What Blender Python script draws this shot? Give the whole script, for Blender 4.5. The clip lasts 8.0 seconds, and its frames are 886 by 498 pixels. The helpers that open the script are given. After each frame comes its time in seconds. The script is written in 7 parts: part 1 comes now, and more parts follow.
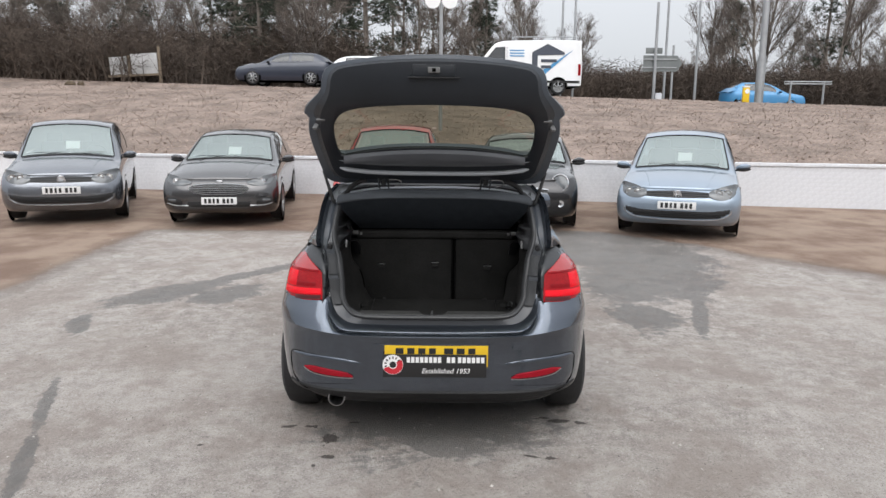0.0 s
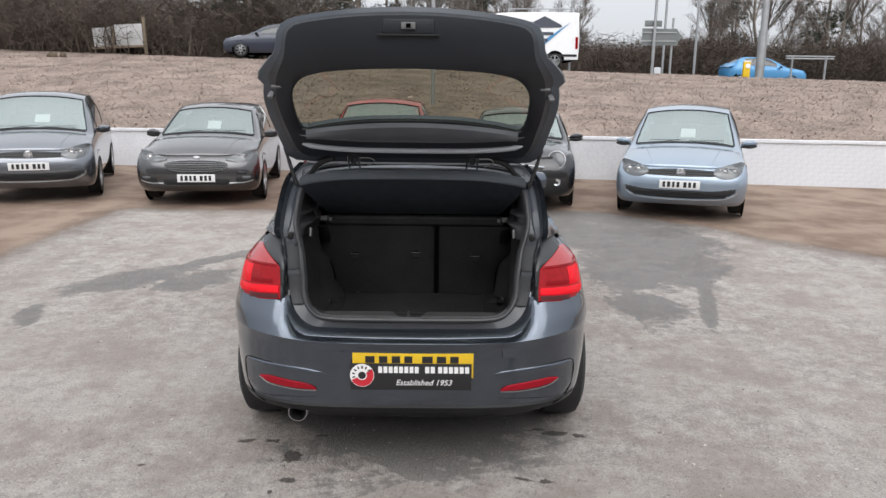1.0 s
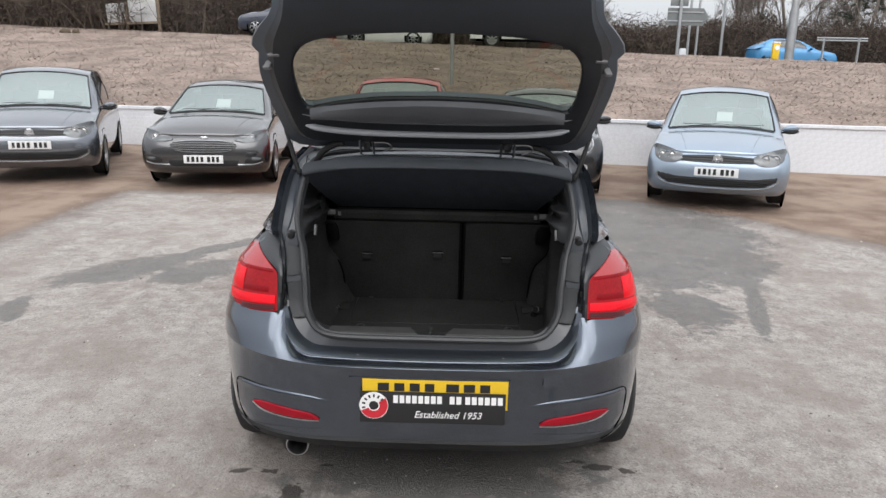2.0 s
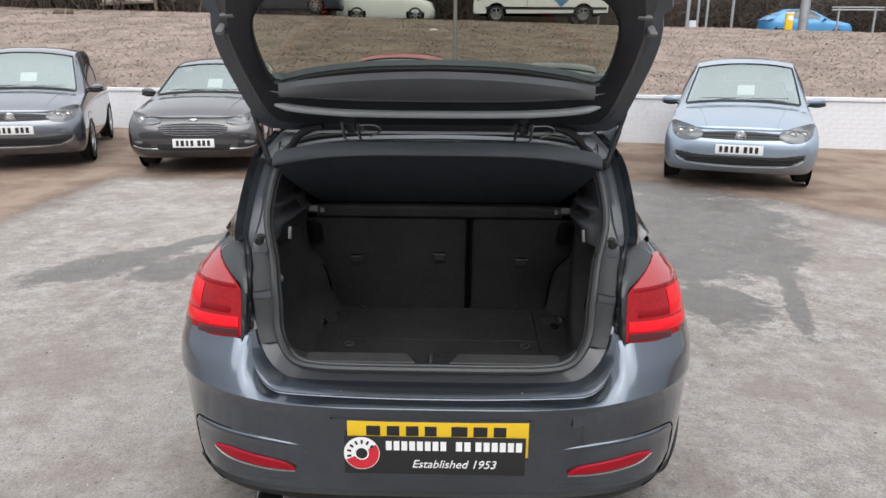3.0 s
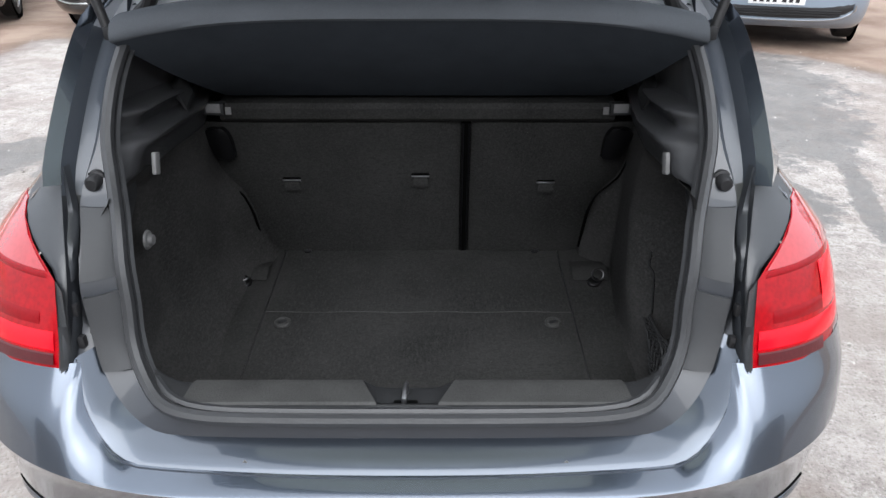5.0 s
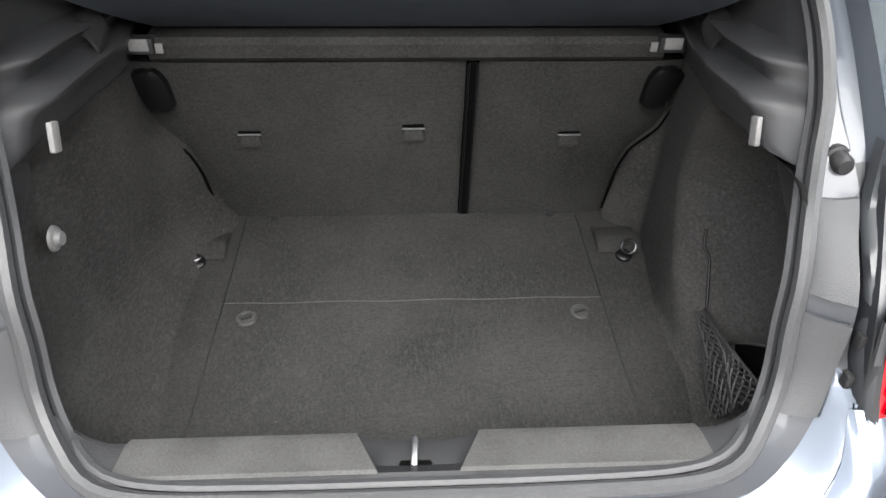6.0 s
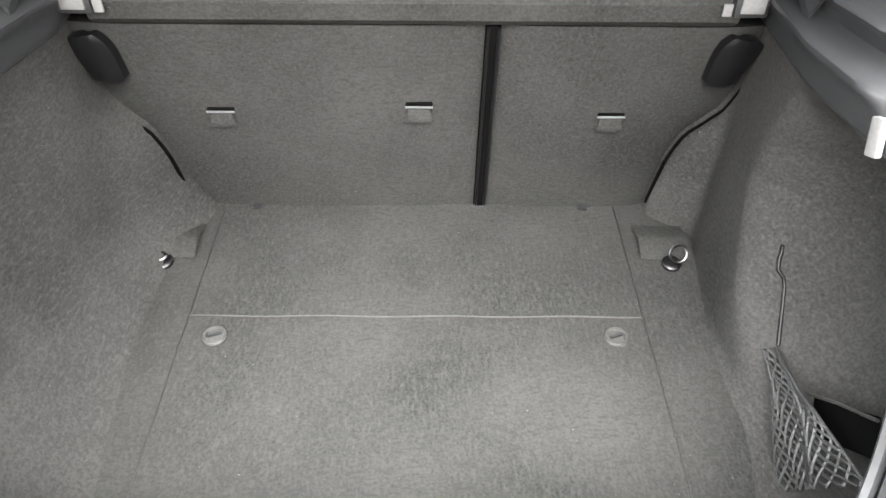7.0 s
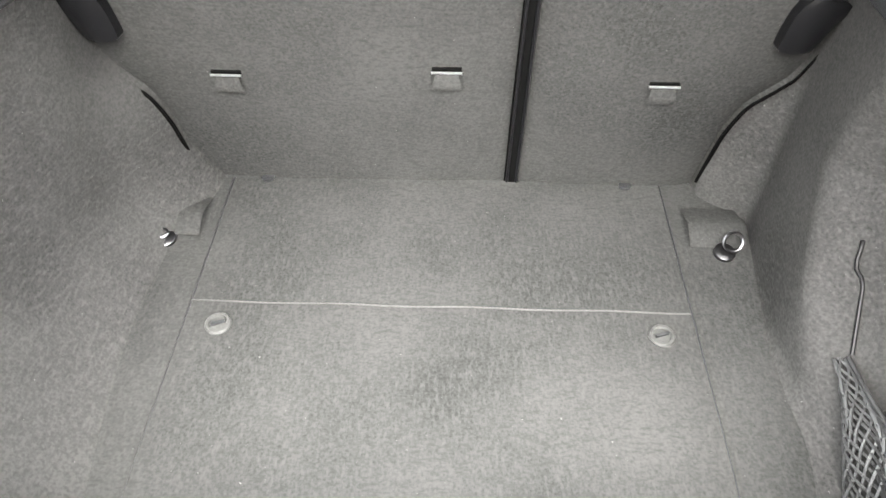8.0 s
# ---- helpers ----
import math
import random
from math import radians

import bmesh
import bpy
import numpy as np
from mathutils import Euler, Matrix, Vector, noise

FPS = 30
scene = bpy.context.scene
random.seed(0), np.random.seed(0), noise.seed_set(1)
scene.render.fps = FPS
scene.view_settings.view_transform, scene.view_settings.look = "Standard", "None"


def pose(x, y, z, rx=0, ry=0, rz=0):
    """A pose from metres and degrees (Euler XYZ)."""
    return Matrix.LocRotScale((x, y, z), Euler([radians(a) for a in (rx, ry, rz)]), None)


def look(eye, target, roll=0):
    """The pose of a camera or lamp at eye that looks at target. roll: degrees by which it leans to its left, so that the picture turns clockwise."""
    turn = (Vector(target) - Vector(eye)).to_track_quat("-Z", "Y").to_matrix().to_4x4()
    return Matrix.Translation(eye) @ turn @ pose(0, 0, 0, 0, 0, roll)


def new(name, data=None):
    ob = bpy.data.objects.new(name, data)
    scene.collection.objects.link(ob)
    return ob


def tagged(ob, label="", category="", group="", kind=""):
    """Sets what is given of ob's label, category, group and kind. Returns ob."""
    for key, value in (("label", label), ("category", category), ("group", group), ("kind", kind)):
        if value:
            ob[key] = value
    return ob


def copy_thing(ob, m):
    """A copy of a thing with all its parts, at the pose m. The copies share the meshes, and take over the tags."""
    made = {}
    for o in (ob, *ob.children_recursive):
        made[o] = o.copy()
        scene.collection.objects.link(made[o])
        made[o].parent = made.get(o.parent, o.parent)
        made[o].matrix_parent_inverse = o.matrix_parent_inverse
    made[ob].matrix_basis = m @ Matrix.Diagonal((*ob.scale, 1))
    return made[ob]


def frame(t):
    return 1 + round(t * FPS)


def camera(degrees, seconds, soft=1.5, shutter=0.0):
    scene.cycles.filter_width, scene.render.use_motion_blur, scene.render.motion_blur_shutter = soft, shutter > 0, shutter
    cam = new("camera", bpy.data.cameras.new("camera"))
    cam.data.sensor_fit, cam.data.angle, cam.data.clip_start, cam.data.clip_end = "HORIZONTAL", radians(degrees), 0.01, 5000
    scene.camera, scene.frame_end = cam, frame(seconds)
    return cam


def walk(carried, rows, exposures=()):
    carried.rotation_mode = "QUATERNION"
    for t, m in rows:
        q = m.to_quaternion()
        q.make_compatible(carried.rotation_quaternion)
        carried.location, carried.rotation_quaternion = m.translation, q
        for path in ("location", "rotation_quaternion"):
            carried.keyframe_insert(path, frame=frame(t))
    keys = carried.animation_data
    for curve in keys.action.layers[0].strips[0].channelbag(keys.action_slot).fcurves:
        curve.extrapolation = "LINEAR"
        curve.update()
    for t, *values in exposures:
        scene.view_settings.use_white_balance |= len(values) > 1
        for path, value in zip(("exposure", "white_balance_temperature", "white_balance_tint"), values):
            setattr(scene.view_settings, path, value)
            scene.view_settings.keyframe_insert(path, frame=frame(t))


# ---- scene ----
cam = camera(65.7, 8.0)
PATH = [
    (0, (0.031, -3.305, 1.662), (0.035, -1.334, 1.321), 0.5),
    (0.5, (0.064, -3.042, 1.64), (0.121, -1.083, 1.243), 0.3),
    (1, (0.105, -2.785, 1.638), (0.124, -0.827, 1.229), 0.7),
    (1.5, (0.082, -2.531, 1.61), (0.067, -0.578, 1.181), 1.6),
    (1.7, (0.06, -2.424, 1.615), (0.038, -0.473, 1.174), 1.5),
    (2.8, (0.047, -1.853, 1.597), (0.034, 0.08, 1.087), 0.3),
    (3, (0.055, -1.757, 1.583), (0.017, 0.174, 1.063), 0.4),
    (3.5, (0.032, -1.487, 1.556), (0.014, 0.421, 0.957), 0.0),
    (4, (0.025, -1.251, 1.537), (0.055, 0.618, 0.826), -0.1),
    (4.5, (0.058, -1.001, 1.508), (0.082, 0.843, 0.732), -0.3),
    (4.7, (0.064, -0.917, 1.495), (0.063, 0.91, 0.68), -0.0),
    (5.8, (-0.018, -0.488, 1.459), (0.039, 1.169, 0.341), 0.5),
    (6, (-0.017, -0.428, 1.449), (0.076, 1.214, 0.312), 0.9),
    (6.5, (0.006, -0.29, 1.419), (0.068, 1.3, 0.207), 0.5),
    (7, (0.023, -0.174, 1.389), (0.039, 1.382, 0.132), 0.6),
    (7.5, (0.023, -0.11, 1.364), (0.002, 1.406, 0.061), 0.8),
    (8, (0.016, -0.062, 1.343), (-0.031, 1.418, -0.001), 0.2),
]
EXPOSURES = [(0, 0.86, 6450, 10), (3.0, 1.0, 6420, 10), (4.5, 1.26, 6150, 10), (4.7, 1.38, 6150, 10), (5.8, 2.8, 6500, 10), (6.0, 3.1, 6600, 10), (6.5, 3.9, 6600, 8), (7.0, 4.7, 6650, 8), (7.5, 5.02, 6700, 8), (8.0, 5.18, 6700, 8)]
walk(cam, [(t, look(eye, target, roll)) for t, eye, target, roll in PATH], EXPOSURES)

# ---- light ----
world = bpy.data.worlds.new("overcast")
scene.world = world
world.use_nodes = True
wn, wl = world.node_tree.nodes, world.node_tree.links
sky = wn.new("ShaderNodeTexSky")
sky.sky_type, sky.sun_disc = "NISHITA", False
sky.sun_elevation, sky.sun_rotation = radians(51), radians(176)
sky.dust_density, sky.air_density = 4.0, 1.0
grey = wn.new("ShaderNodeHueSaturation")
grey.inputs["Saturation"].default_value = 0.30
wl.new(sky.outputs[0], grey.inputs["Color"])
# cloud layer: three times as bright overhead as at the horizon
geo_w, sep_w, grad, cloud, cover = (wn.new("ShaderNode" + k) for k in ("TexCoord", "SeparateXYZ", "MapRange", "MixRGB", "MixRGB"))
wl.new(geo_w.outputs["Generated"], sep_w.inputs[0]), wl.new(sep_w.outputs[2], grad.inputs["Value"])
grad.inputs["From Min"].default_value, grad.inputs["From Max"].default_value = 0.0, 1.0
wl.new(grad.outputs[0], cloud.inputs[0])
cloud.inputs[1].default_value, cloud.inputs[2].default_value = (2.75, 2.85, 3.0, 1), (7.4, 7.6, 7.9, 1)
cover.inputs[0].default_value = 0.8
wl.new(grey.outputs[0], cover.inputs[1]), wl.new(cloud.outputs[0], cover.inputs[2])
wl.new(cover.outputs[0], wn["Background"].inputs["Color"])
wn["Background"].inputs["Strength"].default_value = 0.122
sun = new("sun", bpy.data.lights.new("sun", "SUN"))
sun.data.energy, sun.data.angle, sun.data.color = 1.05, radians(70), (1.0, 0.98, 0.95)
sun.matrix_world = look((1.5, -20, 25), (0, 0, 0))


# ---- materials ----
def mat(name, base, rough=0.5, metal=0.0, var=0.12, scale=6.0, fine=60.0, bump=0.05, coat=0.0, spec=0.5, tint=None, detail=4.0):
    """A surface of one base colour that varies at two scales, with a fine relief."""
    m = bpy.data.materials.new(name)
    m.use_nodes = True
    n, l = m.node_tree.nodes, m.node_tree.links
    b = n["Principled BSDF"]
    b.inputs["Roughness"].default_value, b.inputs["Metallic"].default_value = rough, metal
    b.inputs["Coat Weight"].default_value, b.inputs["Coat Roughness"].default_value = coat, 0.04
    b.inputs["Specular IOR Level"].default_value = spec
    tc = n.new("ShaderNodeTexCoord")
    big, small = n.new("ShaderNodeTexNoise"), n.new("ShaderNodeTexNoise")
    for t, s in ((big, scale), (small, fine)):
        t.inputs["Scale"].default_value, t.inputs["Detail"].default_value = s, detail
        l.new(tc.outputs["Object"], t.inputs["Vector"])
    add = n.new("ShaderNodeMath")
    add.operation = "ADD"
    l.new(big.outputs[0], add.inputs[0]), l.new(small.outputs[0], add.inputs[1])
    ramp = n.new("ShaderNodeValToRGB")
    lo, hi = [min(1, c * (1 - var)) for c in base], [min(1, c * (1 + var)) for c in (tint or base)]
    ramp.color_ramp.elements[0].position, ramp.color_ramp.elements[1].position = 0.35, 0.65
    ramp.color_ramp.elements[0].color, ramp.color_ramp.elements[1].color = (*lo, 1), (*hi, 1)
    half = n.new("ShaderNodeMath")
    half.operation = "MULTIPLY"
    half.inputs[1].default_value = 0.5
    l.new(add.outputs[0], half.inputs[0]), l.new(half.outputs[0], ramp.inputs[0])
    l.new(ramp.outputs[0], b.inputs["Base Color"])
    if bump:
        bp = n.new("ShaderNodeBump")
        bp.inputs["Strength"].default_value, bp.inputs["Distance"].default_value = bump, 0.01
        l.new(small.outputs[0], bp.inputs["Height"]), l.new(bp.outputs[0], b.inputs["Normal"])
    return m


def glass(name, colour, rough=0.0, alpha=1.0):
    """Thin car glass: a clear tinted pane with a mirror coat."""
    m = bpy.data.materials.new(name)
    m.use_nodes = True
    n, l = m.node_tree.nodes, m.node_tree.links
    n.remove(n["Principled BSDF"])
    clear, shine, mix, fres = (n.new("ShaderNode" + k) for k in ("BsdfTransparent", "BsdfGlossy", "MixShader", "Fresnel"))
    clear.inputs["Color"].default_value = (*colour, 1)
    shine.inputs["Roughness"].default_value = 0.02
    fres.inputs["IOR"].default_value = 1.5
    l.new(fres.outputs[0], mix.inputs[0]), l.new(clear.outputs[0], mix.inputs[1]), l.new(shine.outputs[0], mix.inputs[2])
    l.new(mix.outputs[0], n["Material Output"].inputs["Surface"])
    return m


def paint(name, base, metal=0.55, rough=0.32, coat=1.0):
    return mat(name, base, rough, metal, 0.05, 2.0, 900.0, 0.012, coat)


GREY_PAINT = paint("mineral grey metallic paint", (0.086, 0.103, 0.130), 0.90, 0.21)
SILL_PAINT = paint("mineral grey paint of the sill", (0.076, 0.089, 0.110), 0.9, 0.31)
CORNER_BLACK = mat("glossy dark grey moulding", (0.022, 0.024, 0.027), 0.34, 0, 0.1, 6, 500, 0.02, 0.2, 0.45)
BLACK_PLASTIC = mat("black grained plastic", (0.015, 0.0155, 0.0165), 0.55, 0, 0.2, 8, 700, 0.2, 0, 0.3)
GREY_PLASTIC = mat("dark grey grained plastic", (0.034, 0.0353, 0.0375), 0.5, 0, 0.15, 8, 700, 0.2, 0, 0.35)
SILL_PLASTIC = mat("scuffed grey sill plastic", (0.034, 0.034, 0.033), 0.6, 0, 0.3, 14, 300, 0.15, 0, 0.3)
PALE_PLASTIC = mat("pale grey plastic", (0.13, 0.13, 0.13), 0.5, 0, 0.15, 14, 200, 0.05)
SHOULDER = mat("dark satin shoulder plastic", (0.028, 0.0287, 0.0306), 0.36, 0, 0.15, 8, 700, 0.12, 0, 0.42)
RUBBER = mat("black rubber", (0.016, 0.016, 0.017), 0.5, 0, 0.2, 10, 200, 0.1, 0, 0.3)
SEAL_RUBBER = mat("grey weather seal rubber", (0.029, 0.030, 0.032), 0.42, 0, 0.15, 10, 200, 0.08)
TYRE = mat("tyre rubber", (0.02, 0.02, 0.021), 0.8, 0, 0.3, 9, 90, 0.3)
CHROME = mat("chrome", (0.75, 0.76, 0.78), 0.12, 1.0, 0.03, 5, 50, 0.0)
ALLOY = mat("silver alloy", (0.5, 0.51, 0.52), 0.3, 0.9, 0.1, 6, 80, 0.03)
HIGHLIGHT_GREY = mat("pale satin highlight grey", (0.115, 0.122, 0.134), 0.45, 0, 0.1, 8, 500, 0.1, 0, 0.5)
SHELF_TOP = mat("dull grey shelf cloth", (0.068, 0.076, 0.087), 0.7, 0, 0.12, 8, 500, 0.1, 0, 0.3)
# darker copies of the body paint; shade in the opening put into the colour
GUTTER_PAINT = mat("body paint darkened for gutter shade", (0.018, 0.0195, 0.023), 0.3, 0.3, 0.08, 3, 500, 0.02, 0.5)
PILLAR_PAINT = mat("body paint darkened for pillar shade", (0.042, 0.049, 0.060), 0.40, 0.1, 0.08, 3, 500, 0.02, 0.3)
FRAME_PAINT = mat("body paint darkened for flange shade", (0.024, 0.027, 0.033), 0.42, 0.1, 0.06, 3, 500, 0.02, 0.5)
# pale copy of the body paint: light on the roof flange put into colour
LIT_PAINT = mat("body paint lightened as if lit", (0.38, 0.40, 0.43), 0.42, 0.1, 0.08, 4, 400, 0.03, 0.3)
DULL_STEEL = mat("dark dull steel", (0.075, 0.075, 0.078), 0.38, 1.0, 0.15, 10, 120, 0.05)
STEEL = mat("dull steel", (0.42, 0.42, 0.43), 0.35, 1.0, 0.15, 10, 120, 0.05)
# near-black, no gloss: shade of gaps, slots and housings put into the colour
DARK = mat("near-black gap shade", (0.003, 0.003, 0.003), 0.9, 0, 0.1, 5, 50, 0.0, 0, 0.0)
BLACK_SATIN = mat("black satin plastic", (0.0045, 0.0045, 0.005), 0.4, 0, 0.1, 9, 300, 0.05, 0, 0.15)
HEAD_LINER = mat("dark headliner cloth", (0.034, 0.040, 0.048), 0.95, 0, 0.15, 20, 600, 0.15, 0, 0.1)
TINTED = glass("tinted rear glass", (0.42, 0.43, 0.36))
CLEAR = glass("clear car glass", (0.62, 0.70, 0.68))
WHITE_PAINT = mat("white masonry paint", (0.64, 0.65, 0.68), 0.75, 0, 0.06, 1.5, 25, 0.1, tint=(0.70, 0.71, 0.74))
WHITE_CARD = mat("white card", (0.8, 0.8, 0.8), 0.7, 0, 0.03, 5, 50, 0)
BLACK_PRINT = mat("black print", (0.015, 0.015, 0.016), 0.5, 0, 0.1, 5, 80, 0)
WHITE_PRINT = mat("white print", (0.82, 0.82, 0.82), 0.5, 0, 0.02, 5, 80, 0)
RED_PRINT = mat("red print", (0.55, 0.02, 0.035), 0.5, 0, 0.08, 5, 80, 0)
YELLOW_PLATE = mat("yellow reflective plate", (0.72, 0.47, 0.02), 0.4, 0, 0.06, 6, 300, 0.03)
WHITE_PLATE = mat("white reflective plate", (0.72, 0.72, 0.72), 0.4, 0, 0.05, 6, 300, 0.03)
RED_LENS = mat("red lamp lens", (0.27, 0.0006, 0.004), 0.12, 0, 0.25, 7, 120, 0.03, 0.25, 0.15)
# paler red than the lens below: sky reflection put into the colour
UPPER_LENS = mat("glossy red lens paled for sky sheen", (0.34, 0.012, 0.016), 0.10, 0, 0.15, 7, 120, 0.02, 1.0, 0.5)
BRIGHT_RED = mat("bright red light guide", (0.70, 0.0010, 0.010), 0.16, 0, 0.1, 9, 120, 0.03, 0.2, 0.15)
DEEP_RED = mat("deep red lens", (0.20, 0.002, 0.005), 0.2, 0, 0.15, 7, 120, 0.03, 0.0, 0.15)
SMOKED = mat("smoked clear lens", (0.060, 0.006, 0.008), 0.3, 0, 0.15, 8, 150, 0.03, 0.0, 0.3)
LAMP_GLASS = mat("headlamp glass", (0.105, 0.112, 0.118), 0.10, 0.2, 0.3, 9, 40, 0.03, 0.8)
GALV = mat("galvanised steel", (0.36, 0.37, 0.38), 0.5, 0.6, 0.15, 2, 30, 0.05)


def carpet(name, dark, light):
    """Needle-felt boot lining: two tones of short fibre."""
    m = mat(name, dark, 0.97, 0, 0.3, 5.0, 240.0, 0.0, 0, 0.05, tint=light)
    n, l = m.node_tree.nodes, m.node_tree.links
    tc = next(x for x in n if x.bl_idname == "ShaderNodeTexCoord")
    b = n["Principled BSDF"]
    old = b.inputs["Base Color"].links[0].from_socket
    heights = []
    # fibres lying two ways, and pale lint
    for stretch, turn, gain, a, c in (((1.0, 0.4, 1.0), 0.8, 1.28, 0.48, 0.74), ((0.4, 1.0, 1.0), -0.7, 0.80, 0.5, 0.74), ((1, 1, 1), 0.2, 2.6, 0.735, 0.77)):
        mp, fleck, ramp, mix = n.new("ShaderNodeMapping"), n.new("ShaderNodeTexNoise"), n.new("ShaderNodeValToRGB"), n.new("ShaderNodeMix")
        mp.inputs["Scale"].default_value, mp.inputs["Rotation"].default_value = stretch, (0.3, 0.2, turn)
        fleck.inputs["Scale"].default_value, fleck.inputs["Detail"].default_value = (190.0, 3.0) if gain < 3 else (150.0, 1.0)
        l.new(tc.outputs["Object"], mp.inputs["Vector"]), l.new(mp.outputs[0], fleck.inputs["Vector"]), l.new(fleck.outputs[0], ramp.inputs[0])
        ramp.color_ramp.elements[0].position, ramp.color_ramp.elements[1].position = a, c
        mix.data_type = "RGBA"
        l.new(ramp.outputs[0], mix.inputs["Factor"]), l.new(old, mix.inputs[6])
        mix.inputs[7].default_value = (*[q * gain for q in light], 1)
        old = mix.outputs[2]
        heights.append(fleck.outputs[0])
    l.new(old, b.inputs["Base Color"])
    bp = n.new("ShaderNodeBump")
    bp.inputs["Strength"].default_value, bp.inputs["Distance"].default_value = 0.5, 0.0015
    l.new(heights[0], bp.inputs["Height"]), l.new(bp.outputs[0], b.inputs["Normal"])
    return m


FELT = carpet("grey needle-felt carpet", (0.0212, 0.0211, 0.0207), (0.0270, 0.0268, 0.0261))
SIDE_FELT = carpet("moulded side lining felt", (0.0268, 0.0261, 0.0256), (0.0342, 0.0334, 0.0327))


# ---- mesh helpers ----
def mesh_ob(name, verts, faces, material, parent=None, label="", smooth=True, angle=35):
    me = bpy.data.meshes.new(name)
    me.from_pydata([tuple(float(c) for c in v) for v in verts], [], faces)
    me.update()
    if smooth:
        me.polygons.foreach_set("use_smooth", [True] * len(me.polygons))
        me.set_sharp_from_angle(angle=radians(angle))
    me.materials.append(material)
    ob = new(name, me)
    ob.parent = parent
    if label:
        ob["label"] = label
    return ob


def part(name, bm, material, parent=None, label="", smooth=True):
    me = bpy.data.meshes.new(name)
    bmesh.ops.recalc_face_normals(bm, faces=bm.faces)
    bm.to_mesh(me)
    bm.free()
    if smooth:
        me.polygons.foreach_set("use_smooth", [True] * len(me.polygons))
        me.set_sharp_from_angle(angle=radians(35))
    me.materials.append(material)
    ob = new(name, me)
    ob.parent = parent
    if label:
        ob["label"] = label
    return ob


def curve_points(points, count):
    """count points evenly along a smooth line through the given ones."""
    p = np.array(points, float)
    if len(p) == 2:
        return p[0] + np.linspace(0, 1, count)[:, None] * (p[1] - p[0])
    ext = np.vstack([2 * p[0] - p[1], p, 2 * p[-1] - p[-2]])
    out = []
    for i in range(1, len(ext) - 2):
        a, b, c, d = ext[i - 1:i + 3]
        for t in np.linspace(0, 1, 12, endpoint=False):
            out.append(0.5 * (2 * b + (c - a) * t + (2 * a - 5 * b + 4 * c - d) * t * t + (3 * b - a - 3 * c + d) * t ** 3))
    out = np.array(out + [p[-1]])
    s = np.concatenate([[0], np.cumsum(np.linalg.norm(np.diff(out, axis=0), axis=1))])
    want = np.linspace(0, s[-1], count)
    return np.stack([np.interp(want, s, out[:, k]) for k in range(p.shape[1])], 1)


def both(half):
    """A line from the middle outwards, mirrored: from the left end to the right."""
    h = np.array(half, float)
    return np.vstack([h[:0:-1] * (-1, 1, 1), h])


def sheet(rows, close=False):
    """Verts and faces of a grid of points, rows x columns."""
    g = np.array(rows, float)
    r, c = g.shape[:2]
    faces = [(i * c + j, i * c + (j + 1) % c, (i + 1) * c + (j + 1) % c, (i + 1) * c + j)
             for i in range(r - 1) for j in range(c if close else c - 1)]
    return g.reshape(-1, 3), faces


def lofted(name, rows, material, parent=None, label="", close=False, angle=35):
    v, f = sheet(rows, close)
    return mesh_ob(name, v, f, material, parent, label, True, angle)


def slab(name, rows, offset, material, parent=None, label="", angle=35):
    """A grid of points with thickness: its back lies by offset (a vector) behind it."""
    g = np.array(rows, float)
    r, c = g.shape[:2]
    v, f = sheet(g)
    n = len(v)
    back = [tuple(n + k for k in q[::-1]) for q in f]
    rim = [i * c for i in range(r)], [i * c + c - 1 for i in range(r)], list(range(c)), list(range((r - 1) * c, r * c))
    side = []
    for k, line in enumerate(rim):
        for a, b in zip(line, line[1:]):
            q = (a, b, n + b, n + a)
            side.append(q if k in (1, 2) else q[::-1])
    return mesh_ob(name, np.vstack([v, v + np.array(offset)]), f + back + side, material, parent, label, True, angle)


def tube_data(path, radius, sides=8, caps=True):
    p = np.array(path, float)
    rad = np.full(len(p), radius) if np.isscalar(radius) else np.array(radius, float)
    verts, faces = [], []
    up = None
    for i in range(len(p)):
        t = p[min(i + 1, len(p) - 1)] - p[max(i - 1, 0)]
        t /= np.linalg.norm(t) + 1e-12
        if up is None:
            up = np.array((0, 0, 1.0)) if abs(t[2]) < 0.9 else np.array((1.0, 0, 0))
        up = up - t * (up @ t)
        up /= np.linalg.norm(up) + 1e-12
        sd = np.cross(t, up)
        for k in range(sides):
            a = 2 * math.pi * k / sides
            verts.append(p[i] + rad[i] * (math.cos(a) * up + math.sin(a) * sd))
    for i in range(len(p) - 1):
        for k in range(sides):
            faces.append((i * sides + k, i * sides + (k + 1) % sides, (i + 1) * sides + (k + 1) % sides, (i + 1) * sides + k))
    if caps:
        faces += [tuple(range(sides))[::-1], tuple((len(p) - 1) * sides + k for k in range(sides))]
    return verts, faces


def tube(name, path, radius, material, parent=None, label="", sides=8):
    v, f = tube_data(path, radius, sides)
    return mesh_ob(name, v, f, material, parent, label)


def block(name, size, at, material, parent=None, label="", bevel=0.004, turn=None):
    """A box with rounded edges."""
    bm = bmesh.new()
    bmesh.ops.create_cube(bm, size=1)
    bmesh.ops.scale(bm, vec=size, verts=bm.verts)
    if bevel:
        bmesh.ops.bevel(bm, geom=bm.edges[:], offset=min(bevel, min(size) * 0.45), segments=2, affect="EDGES", profile=0.6)
    m = Matrix.Translation(at)
    if turn is not None:
        m = m @ Euler([radians(a) for a in turn]).to_matrix().to_4x4()
    bmesh.ops.transform(bm, matrix=m, verts=bm.verts)
    return part(name, bm, material, parent, label)


